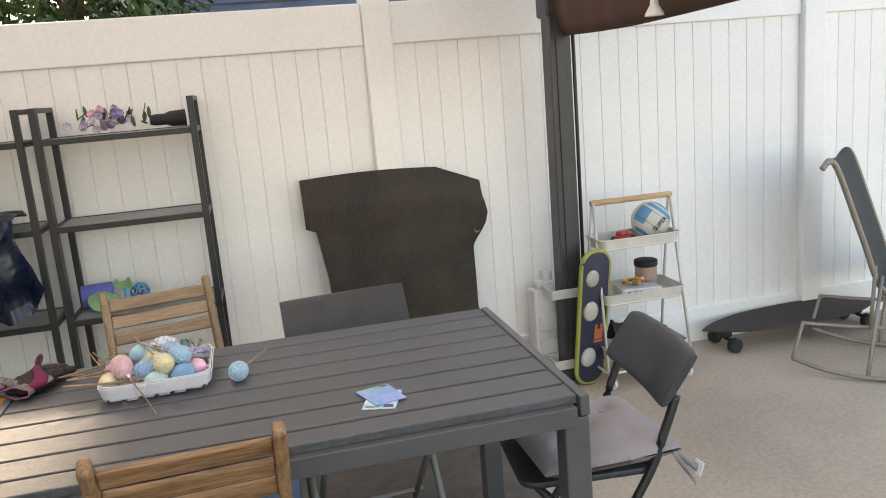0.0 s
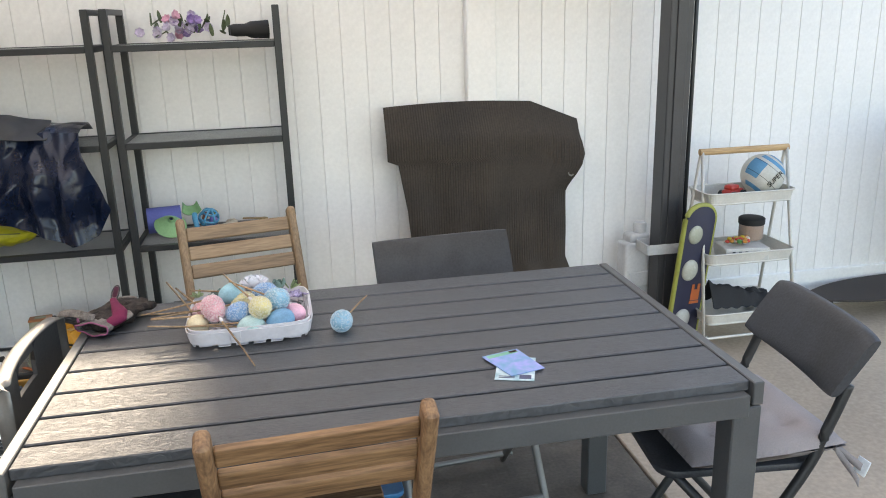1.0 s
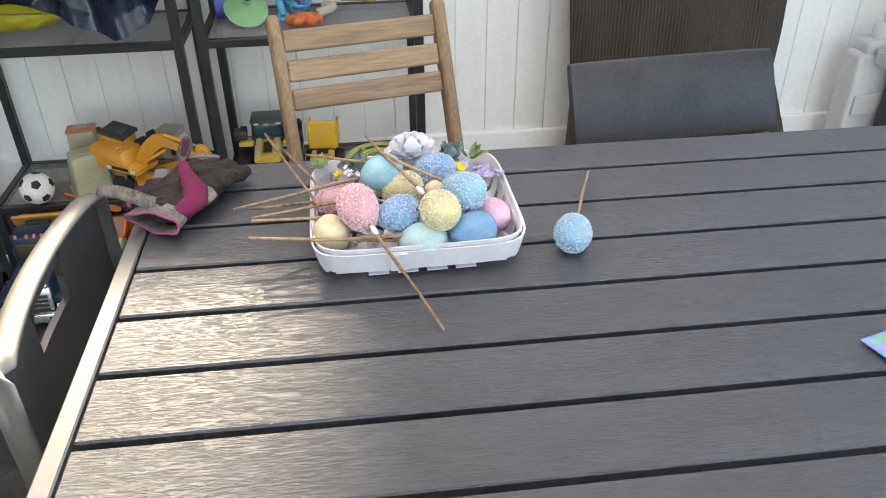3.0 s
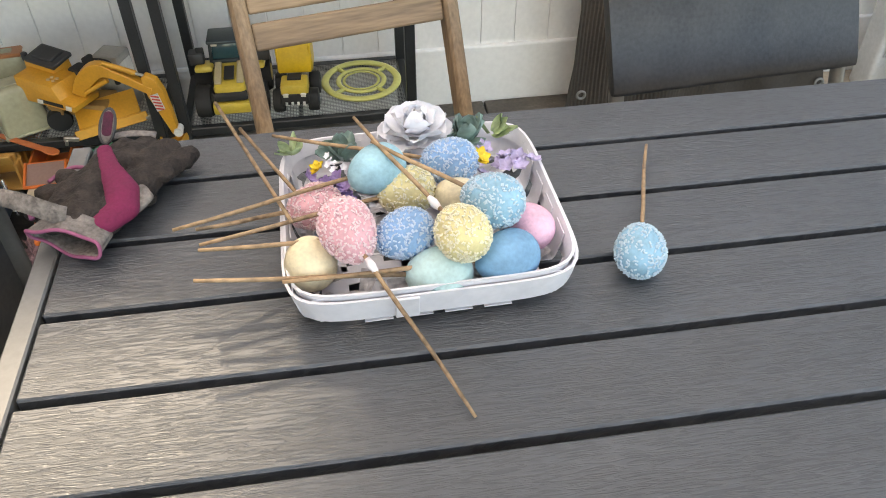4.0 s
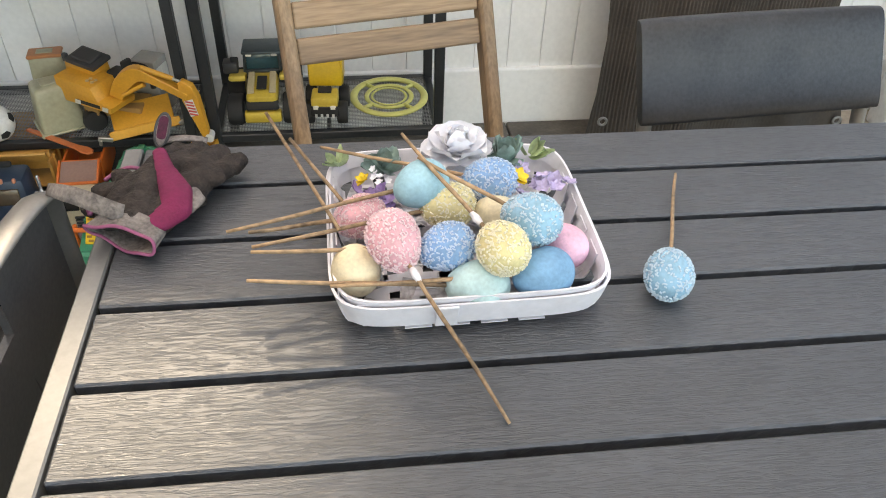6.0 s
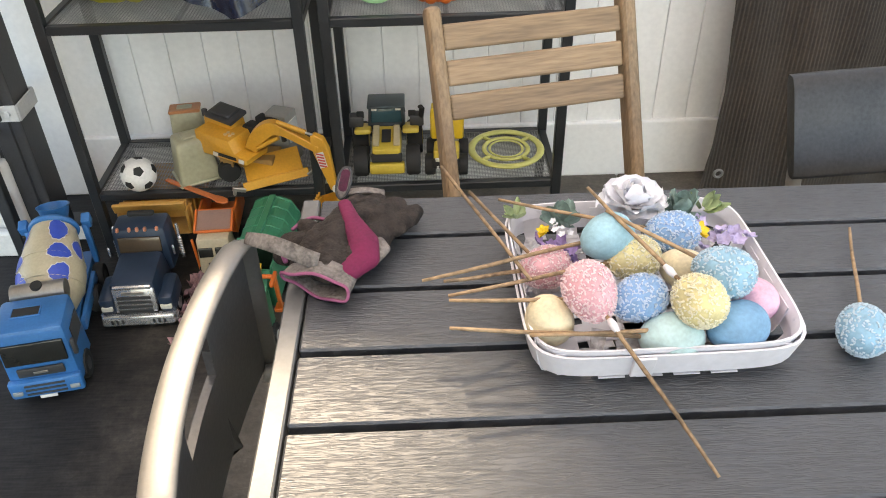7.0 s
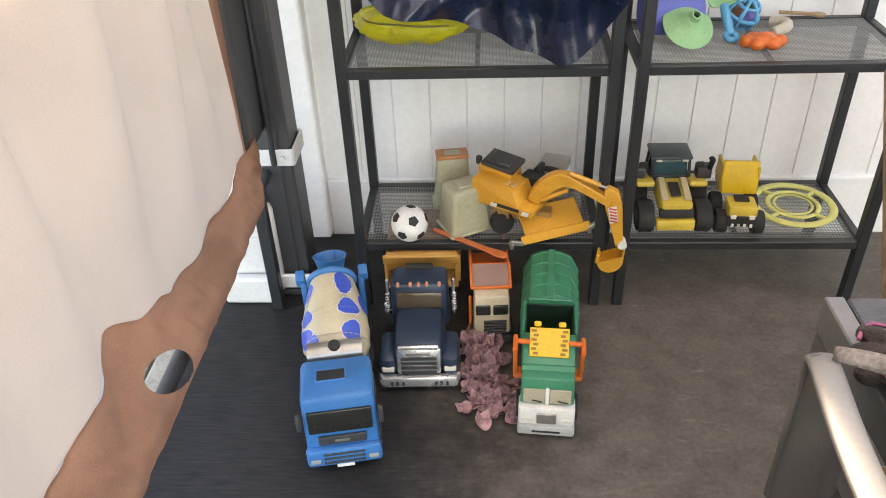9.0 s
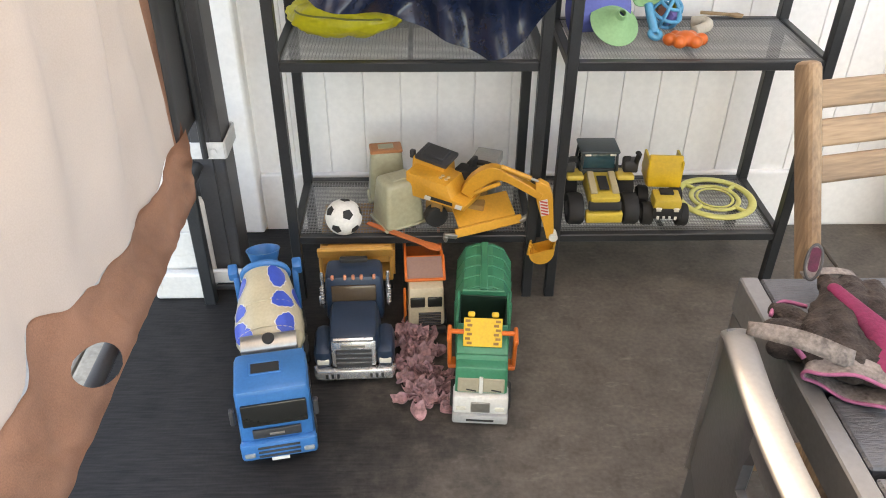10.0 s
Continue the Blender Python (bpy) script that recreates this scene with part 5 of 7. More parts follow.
p1(t, "chassis", DGREY, ((0, 0.1, 0.055), (0.07, 0.46, 0.025)))
for y, sx in ((-0.085, -1), (-0.085, 1), (0.2, -1), (0.2, 1), (0.29, -1), (0.29, 1)):
    wheel(t, sx * 0.07, y, 0.035, 0.026, CHROME)

# orange and cream tipper
t = thing("toy_tipper_truck", "small toy tipper with a cream cab and dusty orange bed", "toy truck", pose(-1.277, 2.83, 0, 0, 0, 3), "toy trucks on the floor")
cab = p1(t, "cab", P(0.62, 0.52, 0.36), ((0, -0.04, 0.09), (0.092, 0.07, 0.115), (0, 0, 0), 0.008, (0.92, 0.9)), label="cream cab")
p1(t, "windscreen", GLASS, ((-0.021, -0.0745, 0.108), (0.036, 0.006, 0.028), (-4, 0, 0), 0.003), ((0.021, -0.0745, 0.108), (0.036, 0.006, 0.028), (-4, 0, 0), 0.003), parent=cab)
p1(t, "grille", DGREY, *[((0.008, -0.0775, 0.04 + 0.0085 * k), (0.055, 0.004, 0.005), (0, 0, 0), 0.0005) for k in range(5)], parent=cab)
p1(t, "bumper", DGREY, ((0, -0.078, 0.022), (0.095, 0.014, 0.018), (0, 0, 0), 0.003))
p1(t, "bed", ORANGE, ((0, 0.03, 0.162), (0.098, 0.008, 0.032), (28, 0, 0)), ((-0.046, 0.1, 0.13), (0.007, 0.15, 0.07)), ((0.046, 0.1, 0.13), (0.007, 0.15, 0.07)), ((0, 0.1, 0.1), (0.09, 0.15, 0.006)), label="orange tipping bed")
p1(t, "canopy_lip", ORANGE, ((-0.047, -0.008, 0.165), (0.007, 0.07, 0.008), (22, 0, 0)), ((0.047, -0.008, 0.165), (0.007, 0.07, 0.008), (22, 0, 0)), ((0, -0.042, 0.152), (0.1, 0.007, 0.008)))
p1(t, "lip_sheet", P(0.33, 0.20, 0.16, 0.8), ((0, -0.008, 0.162), (0.088, 0.066, 0.004), (22, 0, 0), 0.001), label="dusty brown sheet")
p1(t, "side_bar", ORANGE, ((-0.052, -0.055, 0.085), (0.007, 0.008, 0.12), (8, 0, 0)))
p1(t, "chassis", DGREY, ((0, 0.05, 0.04), (0.06, 0.24, 0.02)))
for y in (-0.04, 0.12):
    for sx in (-1, 1):
        wheel(t, sx * 0.042, y, 0.027, 0.02)

# green refuse truck
t = thing("toy_garbage_truck", "green toy garbage truck with orange arms and yellow fork", "toy truck", pose(-1.146, 2.62, 0, 0, 0, -4.5), "toy trucks on the floor")
cab = p1(t, "cab", GREEN, ((0, -0.105, 0.1), (0.115, 0.085, 0.1), (0, 0, 0), 0.006, (0.97, 0.85)))
for sx in (-1, 1):
    p1(t, "window_pane", P(0.42, 0.38, 0.28, 0.3), ((sx * 0.027, -0.1455, 0.104), (0.047, 0.005, 0.036), (-8, 0, 0), 0.002), parent=cab)
    p1(t, "wiper", TYRE, ((sx * 0.027 + 0.006, -0.1505, 0.093), (0.022, 0.002, 0.0025), (0, 12, 0), 0.0003), parent=cab)
    p1(t, "headlight", LAMPG, ((sx * 0.042, -0.163, 0.05), (0.02, 0.004, 0.01), (0, 0, 0), 0.001))
p1(t, "window_post", WHITEP, ((0, -0.1475, 0.106), (0.008, 0.006, 0.042), (-8, 0, 0), 0.001), parent=cab)
p1(t, "nose", WHITEP, ((0, -0.14, 0.057), (0.12, 0.045, 0.05), (0, 0, 0), 0.006), label="white front")
p1(t, "grille", SILVER, ((0, -0.1635, 0.055), (0.042, 0.005, 0.03), (0, 0, 0), 0.002))
p1(t, "bumper", P(0.45, 0.45, 0.44), ((0, -0.15, 0.022), (0.122, 0.04, 0.026), (0, 0, 0), 0.005))
p1(t, "bumper_slot", TYRE, ((0, -0.171, 0.022), (0.06, 0.003, 0.004), (0, 0, 0), 0.0005))
p1(t, "cab_roof", GREEN, ((0, -0.075, 0.165), (0.112, 0.075, 0.012), (22, 0, 0), 0.004), ((0, -0.112, 0.15), (0.112, 0.008, 0.02), (-20, 0, 0), 0.002), label="green sloping visor")
bm = B()
for c0, sz, r in (((-0.057, 0.02, 0.129), (0.006, 0.11, 0.118), (0, 0, 0)), ((0.057, 0.02, 0.129), (0.006, 0.11, 0.118), (0, 0, 0)), ((0, -0.033, 0.125), (0.114, 0.006, 0.11), (0, 0, 0)), ((0, 0.072, 0.132), (0.1, 0.006, 0.124), (0, 0, 0)), ((0, 0.02, 0.07), (0.114, 0.11, 0.006), (0, 0, 0))):
    bx(bm, c0, sz, r, 0.002)
part("open_hopper", bm, GREEN, t, "open green hopper")
# dark green sheets paint in the shade of a deeper hopper
p1(t, "hopper_shade", P(0.006, 0.03, 0.018, 0.6), ((0, 0.066, 0.128), (0.106, 0.004, 0.108), (0, 0, 0), 0.001), ((0, 0.02, 0.076), (0.106, 0.1, 0.004), (0, 0, 0), 0.001), ((-0.0525, 0.02, 0.13), (0.002, 0.1, 0.1), (0, 0, 0), 0.0005), ((0.0525, 0.02, 0.13), (0.002, 0.1, 0.1), (0, 0, 0), 0.0005), label="deep shade inside the hopper, painted as dark green sheets")
bm = B()
oct_ = [(-0.066, 0.06), (-0.066, 0.145), (-0.047, 0.182), (-0.02, 0.194), (0.02, 0.194), (0.047, 0.182), (0.066, 0.145), (0.066, 0.06)]
plate(bm, oct_, 0.19, pose(0, 0.265, 0, 90, 0, 0), bev=0.004)
body = part("refuse_body", bm, GREEN, t, "green ribbed refuse body")
p1(t, "roof_spine", GREEN, ((0, 0.165, 0.197), (0.018, 0.19, 0.008), (0, 0, 0), 0.002), parent=body)
for k in range(5):
    bm = B()
    tube(bm, [(x, 0.085 + 0.042 * k, z) for x, z in oct_], 0.0025, 6)
    part("body_rib", bm, GREEN, body, smooth="all")
for sx in (-1, 1):
    p1(t, "lift_arm", ORANGE, ((sx * 0.072, -0.06, 0.13), (0.01, 0.014, 0.115), (8, 0, 0)), ((sx * 0.072, -0.075, 0.185), (0.01, 0.05, 0.014)), ((sx * 0.066, -0.05, 0.078), (0.02, 0.03, 0.012)), label="orange lifting arm")
    p1(t, "arm_pin", ORANGE, ((sx * 0.055, -0.072, 0.19), (0.03, 0.01, 0.01)))
fork = p1(t, "fork_plate", YELLOW, ((0, -0.07, 0.188), (0.084, 0.006, 0.062), (-45, 0, 0), 0.001), ((-0.026, -0.044, 0.217), (0.016, 0.01, 0.012), (-45, 0, 0)), ((0.026, -0.044, 0.217), (0.016, 0.01, 0.012), (-45, 0, 0)), label="yellow fork plate")
for sx in (-1, 1):
    for k in range(6):
        d = -0.024 + 0.0096 * k
        p1(t, "lattice_hole", P(0.30, 0.15, 0.02), ((sx * (0.031 + (0.002 if k % 2 else -0.002)), -0.0725 + 0.707 * d, 0.1905 + 0.707 * d), (0.011, 0.002, 0.0055), (-45, 0, 0), 0.0005), parent=fork)
p1(t, "chassis", DGREY, ((0, 0.05, 0.05), (0.08, 0.38, 0.02)))
for y in (-0.1, 0.12, 0.2):
    for sx in (-1, 1):
        wheel(t, sx * 0.056, y, 0.032, 0.022, WHITEP)

# fallen petals
M_petal = mat("dry_mauve_petal", (0.45, 0.26, 0.27), 0.75, 0, 0.35, 30, 140, 0.15, island=0.35)
pile = thing("petal_pile", "heap of dried mauve flower petals on the floor", "petals", pose(-1.3, 2.66, 0))
bm = B()
grid(bm, 8, 7, lambda u, v: Vector(((v - 0.5) * 0.034 * math.sin(math.pi * (0.12 + 0.8 * u)) ** 0.4, (u - 0.5) * 0.034, 0.011 * (2 * v - 1) ** 2 + 0.014 * u * u + 0.003 * math.sin(9 * u + 5 * v))), 0.0006)
petal_me = mesh_of(bm, "petal", M_petal, True)
rnd = random.Random(11)
for k in range(120):
    u = rnd.random() ** 0.85
    cxp, cyp = (0.0 + 0.02 * u, 0.12 - 0.27 * u)
    px, py = cxp + rnd.gauss(0, 0.024) + 0.01 * u, cyp + rnd.gauss(0, 0.018)
    share("petal", petal_me, pile, pose(px, py, 0.004 + rnd.uniform(0, 0.026) * math.exp(-((px - cxp) / 0.035) ** 2), rnd.uniform(-35, 35), rnd.uniform(-35, 35), rnd.uniform(0, 360)) @ Matrix.Diagonal((*[rnd.uniform(0.7, 1.15)] * 3, 1)))

# ---- on the racks ----
ZS = 0.2015
# football
bm = B()
ball(bm, (0, 0, 0), 0.046, u=32, v=20)
fb = solo("soccer_ball", bm, P(0.8, 0.79, 0.76, 0.5), "small white toy soccer ball with black pentagons", "ball", pose(-1.478, 2.925, ZS + 0.046, 20, 10, 15), smooth="all")
g = (1 + 5 ** 0.5) / 2
ico = [Vector(v).normalized() for v in ((0, 1, g), (0, -1, g), (0, 1, -g), (0, -1, -g), (1, g, 0), (-1, g, 0), (1, -g, 0), (-1, -g, 0), (g, 0, 1), (-g, 0, 1), (g, 0, -1), (-g, 0, -1))]
for d in ico:
    q = d.to_track_quat("Z", "Y").to_matrix().to_4x4()
    bm = B()
    def penta(u, v):
        a = 2 * math.pi * u
        k = (a % (2 * math.pi / 5)) - math.pi / 5
        rr = 0.0145 * math.cos(math.pi / 5) / math.cos(k) * v
        return q @ (Vector((rr * math.cos(a), rr * math.sin(a), 0.046)).normalized() * 0.0464)
    grid(bm, 30, 3, penta)
    part("pentagon", bm, TYRE, fb, "black patch", "all")

# frosted sand moulds
M_frost = mat("frosted_olive_plastic", (0.36, 0.35, 0.24), 0.35, 0, 0.12, 8, 90, 0.05)
for m, sz, lab in ((pose(-1.343, 2.985, ZS, 0, 0, 28), (0.112, 0.095, 0.125), "frosted olive plastic sand mould standing on the shelf"), (pose(-1.376, 3.10, ZS, 0, 0, 8), (0.10, 0.06, 0.15), "frosted olive plastic box with an orange rim")):
    t = thing("sand_mould", lab, "toy", m, "sand moulds")
    bm = B()
    bx(bm, (0, 0, sz[2] / 2), sz, (0, 0, 0), 0.012, 3, (0.8, 0.8))
    bx(bm, (0, 0, 0.004), (sz[0] + 0.008, sz[1] + 0.008, 0.008), bev=0.003)
    part("body", bm, M_frost, t, smooth=True)
    bm = B()
    bx(bm, (0, 0, sz[2] + 0.001), (sz[0] * 0.4, sz[1] * 0.4, 0.004), bev=0.0015)
    part("raised_boss", bm, M_frost, t)
    if sz[2] > 0.13:
        bm = B()
        bx(bm, (0, 0, sz[2] - 0.004), (sz[0] * 0.84, sz[1] * 0.84, 0.01), bev=0.003)
        part("rim", bm, P(0.50, 0.20, 0.08), t, "orange rim")
bm = B()
plate(bm, [(-0.11, -0.006), (-0.03, -0.008), (0.06, -0.008), (0.085, -0.013), (0.105, -0.01), (0.112, 0.0), (0.105, 0.01), (0.085, 0.013), (0.06, 0.008), (-0.03, 0.008), (-0.11, 0.006)], 0.005, bev=0.001)
solo("toy_spatula", bm, P(0.60, 0.16, 0.05), "orange plastic toy spatula lying across the shelf", "toy", pose(-1.330, 2.90, ZS + 0.002, 0, 0, -33))

# excavator
def beam(bm, pts, ws, hs, side):
    """A box-section bar along points; ws across side, hs across the other way."""
    side, rings = Vector(side).normalized(), []
    pts = [Vector(p) for p in pts]
    for i, p in enumerate(pts):
        d = (pts[min(i + 1, len(pts) - 1)] - pts[max(i - 1, 0)]).normalized()
        up = side.cross(d).normalized()
        rings.append([bm.verts.new(p + side * a * ws[i] / 2 + up * b * hs[i] / 2) for a, b in ((-1, -1), (1, -1), (1, 1), (-1, 1))])
    for r0, r1 in zip(rings, rings[1:]):
        for j in range(4):
            bm.faces.new((r0[j], r0[(j + 1) % 4], r1[(j + 1) % 4], r1[j]))
    bm.faces.new(rings[0][::-1])
    bm.faces.new(rings[-1])
    bmesh.ops.recalc_face_normals(bm, faces=bm.faces)
    bmesh.ops.bevel(bm, geom=[e for e in bm.edges if e.calc_face_angle(0) > 1.0], offset=0.0015, segments=1, affect="EDGES")


t = thing("toy_excavator", "yellow toy excavator with boom reaching over the shelf edge", "toy digger", pose(-1.192, 2.99, ZS, 0, 0, 0))
AM2 = P(0.74, 0.36, 0.042, 0.40)
p1(t, "undercarriage", P(0.36, 0.20, 0.06, 0.75), ((0.0, 0.005, 0.05), (0.15, 0.08, 0.03), (0, 0, -12), 0.004), ((-0.05, -0.03, 0.06), (0.03, 0.03, 0.03), (0, 0, -12)))
for x, y in ((-0.055, -0.035), (0.03, -0.022), (-0.04, 0.06), (0.065, 0.045)):
    bm = B()
    lathe(bm, [(0.012, -0.014), (0.027, -0.014), (0.03, -0.008), (0.03, 0.008), (0.027, 0.014), (0.012, 0.014)], 20, pose(x, y, 0.03, 90, 0, 15))
    part("wheel", bm, TYRE, t, smooth=True)
UB = pose(-0.035, -0.03, 0.105, 0, 0, -32)
bm = B()   # upper body: long wedge with a sloping shoulder
plate(bm, [(-0.085, -0.02), (0.08, -0.02), (0.085, -0.004), (0.045, 0.004), (0.03, 0.038), (-0.085, 0.044)], 0.085, UB @ pose(0, 0.0425, 0, 90, 0, 0), bev=0.003)
ub = part("upper_body", bm, AM2, t, "yellow upper body", True)
p1(t, "engine_block", AM2, ((-0.06, 0.03, 0.14), (0.1, 0.06, 0.05), (0, 0, -32), 0.005, (0.92, 0.9)), parent=ub)
p1(t, "engine_cover", DGREY, ((-0.052, 0.024, 0.17), (0.092, 0.066, 0.012), (8, 4, -32), 0.004), ((-0.052, 0.024, 0.178), (0.062, 0.044, 0.008), (8, 4, -32), 0.002), ((-0.112, 0.045, 0.165), (0.014, 0.012, 0.022), (0, 0, -32), 0.003), label="dark ribbed engine cover", parent=ub)
for k in range(4):
    dx, dy = 0.006 + 0.016 * (k % 2), -0.012 * (k // 2)
    bm = B()
    q = UB @ Vector((dx - 0.004, dy - 0.008, 0.0405))
    cyl(bm, q, q + Vector((0, 0, 0.003)), 0.0045, seg=12)
    part("deck_cap", bm, P(0.66, 0.46, 0.24), ub, smooth=True)
bm = B()
plate(bm, [(-0.052, -0.0045), (0.02, -0.0045), (0.02, 0.0045), (-0.052, 0.0045)], 0.001, UB @ pose(0.03, -0.0436, -0.008, 90, 0, 0))
part("name_bar", bm, TYRE, ub)
for x0 in (-0.032, 0.056):
    bm = B()
    plate(bm, [(0, -0.006), (0.018, -0.006), (0.022, 0.006), (0.004, 0.006)], 0.001, UB @ pose(x0, -0.0438, -0.01, 90, 0, 0))
    part("white_flash", bm, WHITEP, ub)
p1(t, "seat_block", TYRE, ((0.022, 0.0, 0.135), (0.05, 0.04, 0.03), (0, 0, -32), 0.006), ((0.04, 0.012, 0.155), (0.012, 0.03, 0.03), (0, 0, -32), 0.004))
SD = (0.12, 1.0, 0.0)
bm = B()
beam(bm, spline([(0.02, -0.055, 0.108), (0.045, -0.062, 0.148), (0.082, -0.072, 0.176), (0.12, -0.082, 0.168), (0.2, -0.102, 0.128)], 4), [0.026] * 17, [0.03 + 0.014 * math.sin(math.pi * min(1, i / 12)) - 0.0007 * i for i in range(17)], SD)
boom = part("boom", bm, AM2, t, "yellow cranked boom", True)
for a, b, r in (((0.04, -0.074, 0.118), (0.1, -0.085, 0.152), 0.0055), ((0.04, -0.05, 0.118), (0.1, -0.062, 0.152), 0.0055), ((0.1, -0.083, 0.196), (0.172, -0.098, 0.172), 0.0065)):
    bm = B()
    cyl(bm, a, b, r, seg=10)
    part("ram", bm, AM2, boom, smooth=True)
bm = B()
cyl(bm, (0.17, -0.098, 0.1725), (0.2, -0.103, 0.162), 0.0035, seg=8)
part("ram_rod", bm, SILVER, boom, "silver ram rod", True)
bm = B()
beam(bm, [(0.188, -0.098, 0.166), (0.2, -0.101, 0.15), (0.208, -0.102, 0.12), (0.226, -0.104, 0.03), (0.228, -0.104, 0.005)], [0.02, 0.024, 0.024, 0.018, 0.014], [0.012, 0.034, 0.04, 0.022, 0.014], SD)
arm = part("dipper_arm", bm, AM2, t, "", True)
p1(t, "stripe_panel", WHITEP, ((0.2065, -0.1155, 0.10), (0.02, 0.002, 0.045), (0, -10, 7), 0.0005), parent=arm)
for k in range(5):
    p1(t, "warning_stripe", P(0.6, 0.08, 0.06), ((0.204 + 0.0013 * (4 - k), -0.117, 0.083 + 0.0085 * k), (0.019, 0.0015, 0.004), (0, 18, 7), 0.0003), parent=arm)
bm = B()
cyl(bm, (0.236, -0.118, 0.012), (0.236, -0.09, 0.012), 0.011, seg=14)
part("bucket_link", bm, WHITEP, arm, "white bucket link", True)
bm = B()
def scoop(u, v):
    a = radians(-20 + 190 * v)
    return Vector((0.213 + 0.032 * math.cos(a) + 0.012 * (u - 0.5), -0.108 + (u - 0.5) * 0.048, -0.022 - 0.036 * math.sin(a)))
grid(bm, 6, 12, scoop, 0.003)
for s_ in (0, 1):
    bm.faces.new([bm.verts.new(scoop(s_, j / 12)) for j in range(13)])
bucket = part("bucket", bm, AM2, t, "yellow digging bucket")
for k in range(4):
    q = scoop((k + 0.5) / 4, 1.0)
    p1(t, "tooth", AM2, ((q.x - 0.002, q.y, q.z + 0.006), (0.006, 0.007, 0.018), (0, 8, 0), 0.001), parent=bucket)
BL = pose(0.068, -0.052, 0.038, 0, -6, 14)
bm = B()   # support blade: sloping plate with a turned-down lip
for c0, sz, r in (((0, 0.012, 0.012), (0.15, 0.075, 0.006), (26, 0, 0)), ((0, -0.03, -0.012), (0.175, 0.006, 0.024), (-12, 0, 0))):
    bx(bm, c0, sz, r, 0.0015)
bmesh.ops.transform(bm, matrix=BL, verts=bm.verts)
blade = part("support_blade", bm, AM2, t, "yellow sloping blade")
for x, tilt in ((-0.1, 22), (0.098, -22)):
    bm = B()
    bx(bm, (x, -0.03, -0.014), (0.036, 0.012, 0.012), (0, tilt, 0), 0.002)
    bx(bm, (x * 1.13, -0.03, -0.018), (0.008, 0.018, 0.016), (0, tilt, 0), 0.002)
    bmesh.ops.transform(bm, matrix=BL, verts=bm.verts)
    part("outrigger", bm, SILVER, blade, "silver outrigger foot")
# grey toy cab box
t = thing("toy_cab", "grey boxy toy cab with a black grab handle", "toy", pose(-1.112, 3.06, ZS, 0, 0, -20))
p1(t, "housing", P(0.35, 0.34, 0.31), ((0, 0, 0.075), (0.075, 0.07, 0.15), (0, 0, 0), 0.004, (0.9, 0.9)))
p1(t, "side_window", WHITEP, ((0.036, 0.0, 0.10), (0.004, 0.05, 0.06), (0, -3, 0), 0.001))
bm = B()
tube(bm, spline([(-0.035, -0.05, 0.09), (-0.035, -0.055, 0.135), (-0.02, -0.055, 0.15), (0.02, -0.055, 0.15), (0.033, -0.055, 0.135), (0.033, -0.05, 0.09)], 5), 0.007, 8)
part("grab_handle", bm, TYRE, t, smooth="all")

# tractor
t = thing("toy_tractor", "yellow toy tractor with a teal cab and big tyres", "toy tractor", pose(-0.822, 3.02, ZS, 0, 0, 0) @ Matrix.Diagonal((1.25, 1.15, 0.92, 1)))
YT = P(0.66, 0.48, 0.07)
for sx in (-1, 1):
    wheel(t, sx * 0.056, -0.045, 0.043, 0.03, DGREY)
    wheel(t, sx * 0.06, 0.055, 0.05, 0.034, YT)
    p1(t, "mudguard", YT, ((sx * 0.052, 0.02, 0.105), (0.036, 0.06, 0.016), (-14, 0, 0), 0.005))
    p1(t, "hood_stripe", P(0.5, 0.42, 0.25), ((sx * 0.022, -0.028, 0.113), (0.014, 0.075, 0.006), (14, 0, 0), 0.002))
    p1(t, "side_box", DGREY, ((sx * 0.066, 0.03, 0.128), (0.03, 0.03, 0.035), (0, 0, 0), 0.004))
p1(t, "hood", YT, ((0, -0.025, 0.085), (0.062, 0.10, 0.045), (8, 0, 0), 0.008))
p1(t, "grille", TYRE, ((0, -0.073, 0.072), (0.066, 0.012, 0.026), (-10, 0, 0), 0.004))
p1(t, "front_weight", YT, ((0, -0.075, 0.04), (0.075, 0.022, 0.032), (0, 0, 0), 0.005))
DCAB = P(0.02, 0.028, 0.03)
cab = p1(t, "cab", DCAB, ((0, 0.055, 0.105), (0.08, 0.066, 0.03), (0, 0, 0), 0.006), label="dark teal cab")
p1(t, "cab_window", P(0.03, 0.085, 0.10, 0.15), ((0, 0.055, 0.14), (0.07, 0.056, 0.052), (0, 0, 0), 0.003, (0.92, 0.9)), parent=cab, label="tinted teal window")
for sx in (-1, 1):
    p1(t, "cab_pillar", DCAB, ((sx * 0.036, 0.024, 0.142), (0.006, 0.006, 0.056), (-4, -3 * sx, 0), 0.0015), parent=cab)
    p1(t, "cab_pillar", DCAB, ((sx * 0.036, 0.084, 0.142), (0.006, 0.006, 0.056), (4, -3 * sx, 0), 0.0015), parent=cab)
    p1(t, "work_lamp", LAMPG, ((sx * 0.026, 0.0215, 0.165), (0.012, 0.005, 0.006), (0, 0, 0), 0.001), parent=cab)
    p1(t, "wing_mirror", TYRE, ((sx * 0.056, 0.022, 0.15), (0.016, 0.005, 0.022), (0, 0, 0), 0.002))
p1(t, "cab_roof", P(0.035, 0.05, 0.055), ((0, 0.055, 0.171), (0.082, 0.07, 0.01), (0, 0, 0), 0.004), parent=cab)
p1(t, "hood_vent", TYRE, ((0, -0.03, 0.1135), (0.02, 0.05, 0.004), (8, 0, 0), 0.001))
bm = B()
tube(bm, [(0.075, 0.02, 0.14), (0.078, 0.015, 0.17), (0.074, 0.012, 0.178)], 0.006, 8)
part("exhaust", bm, TYRE, t, smooth="all")

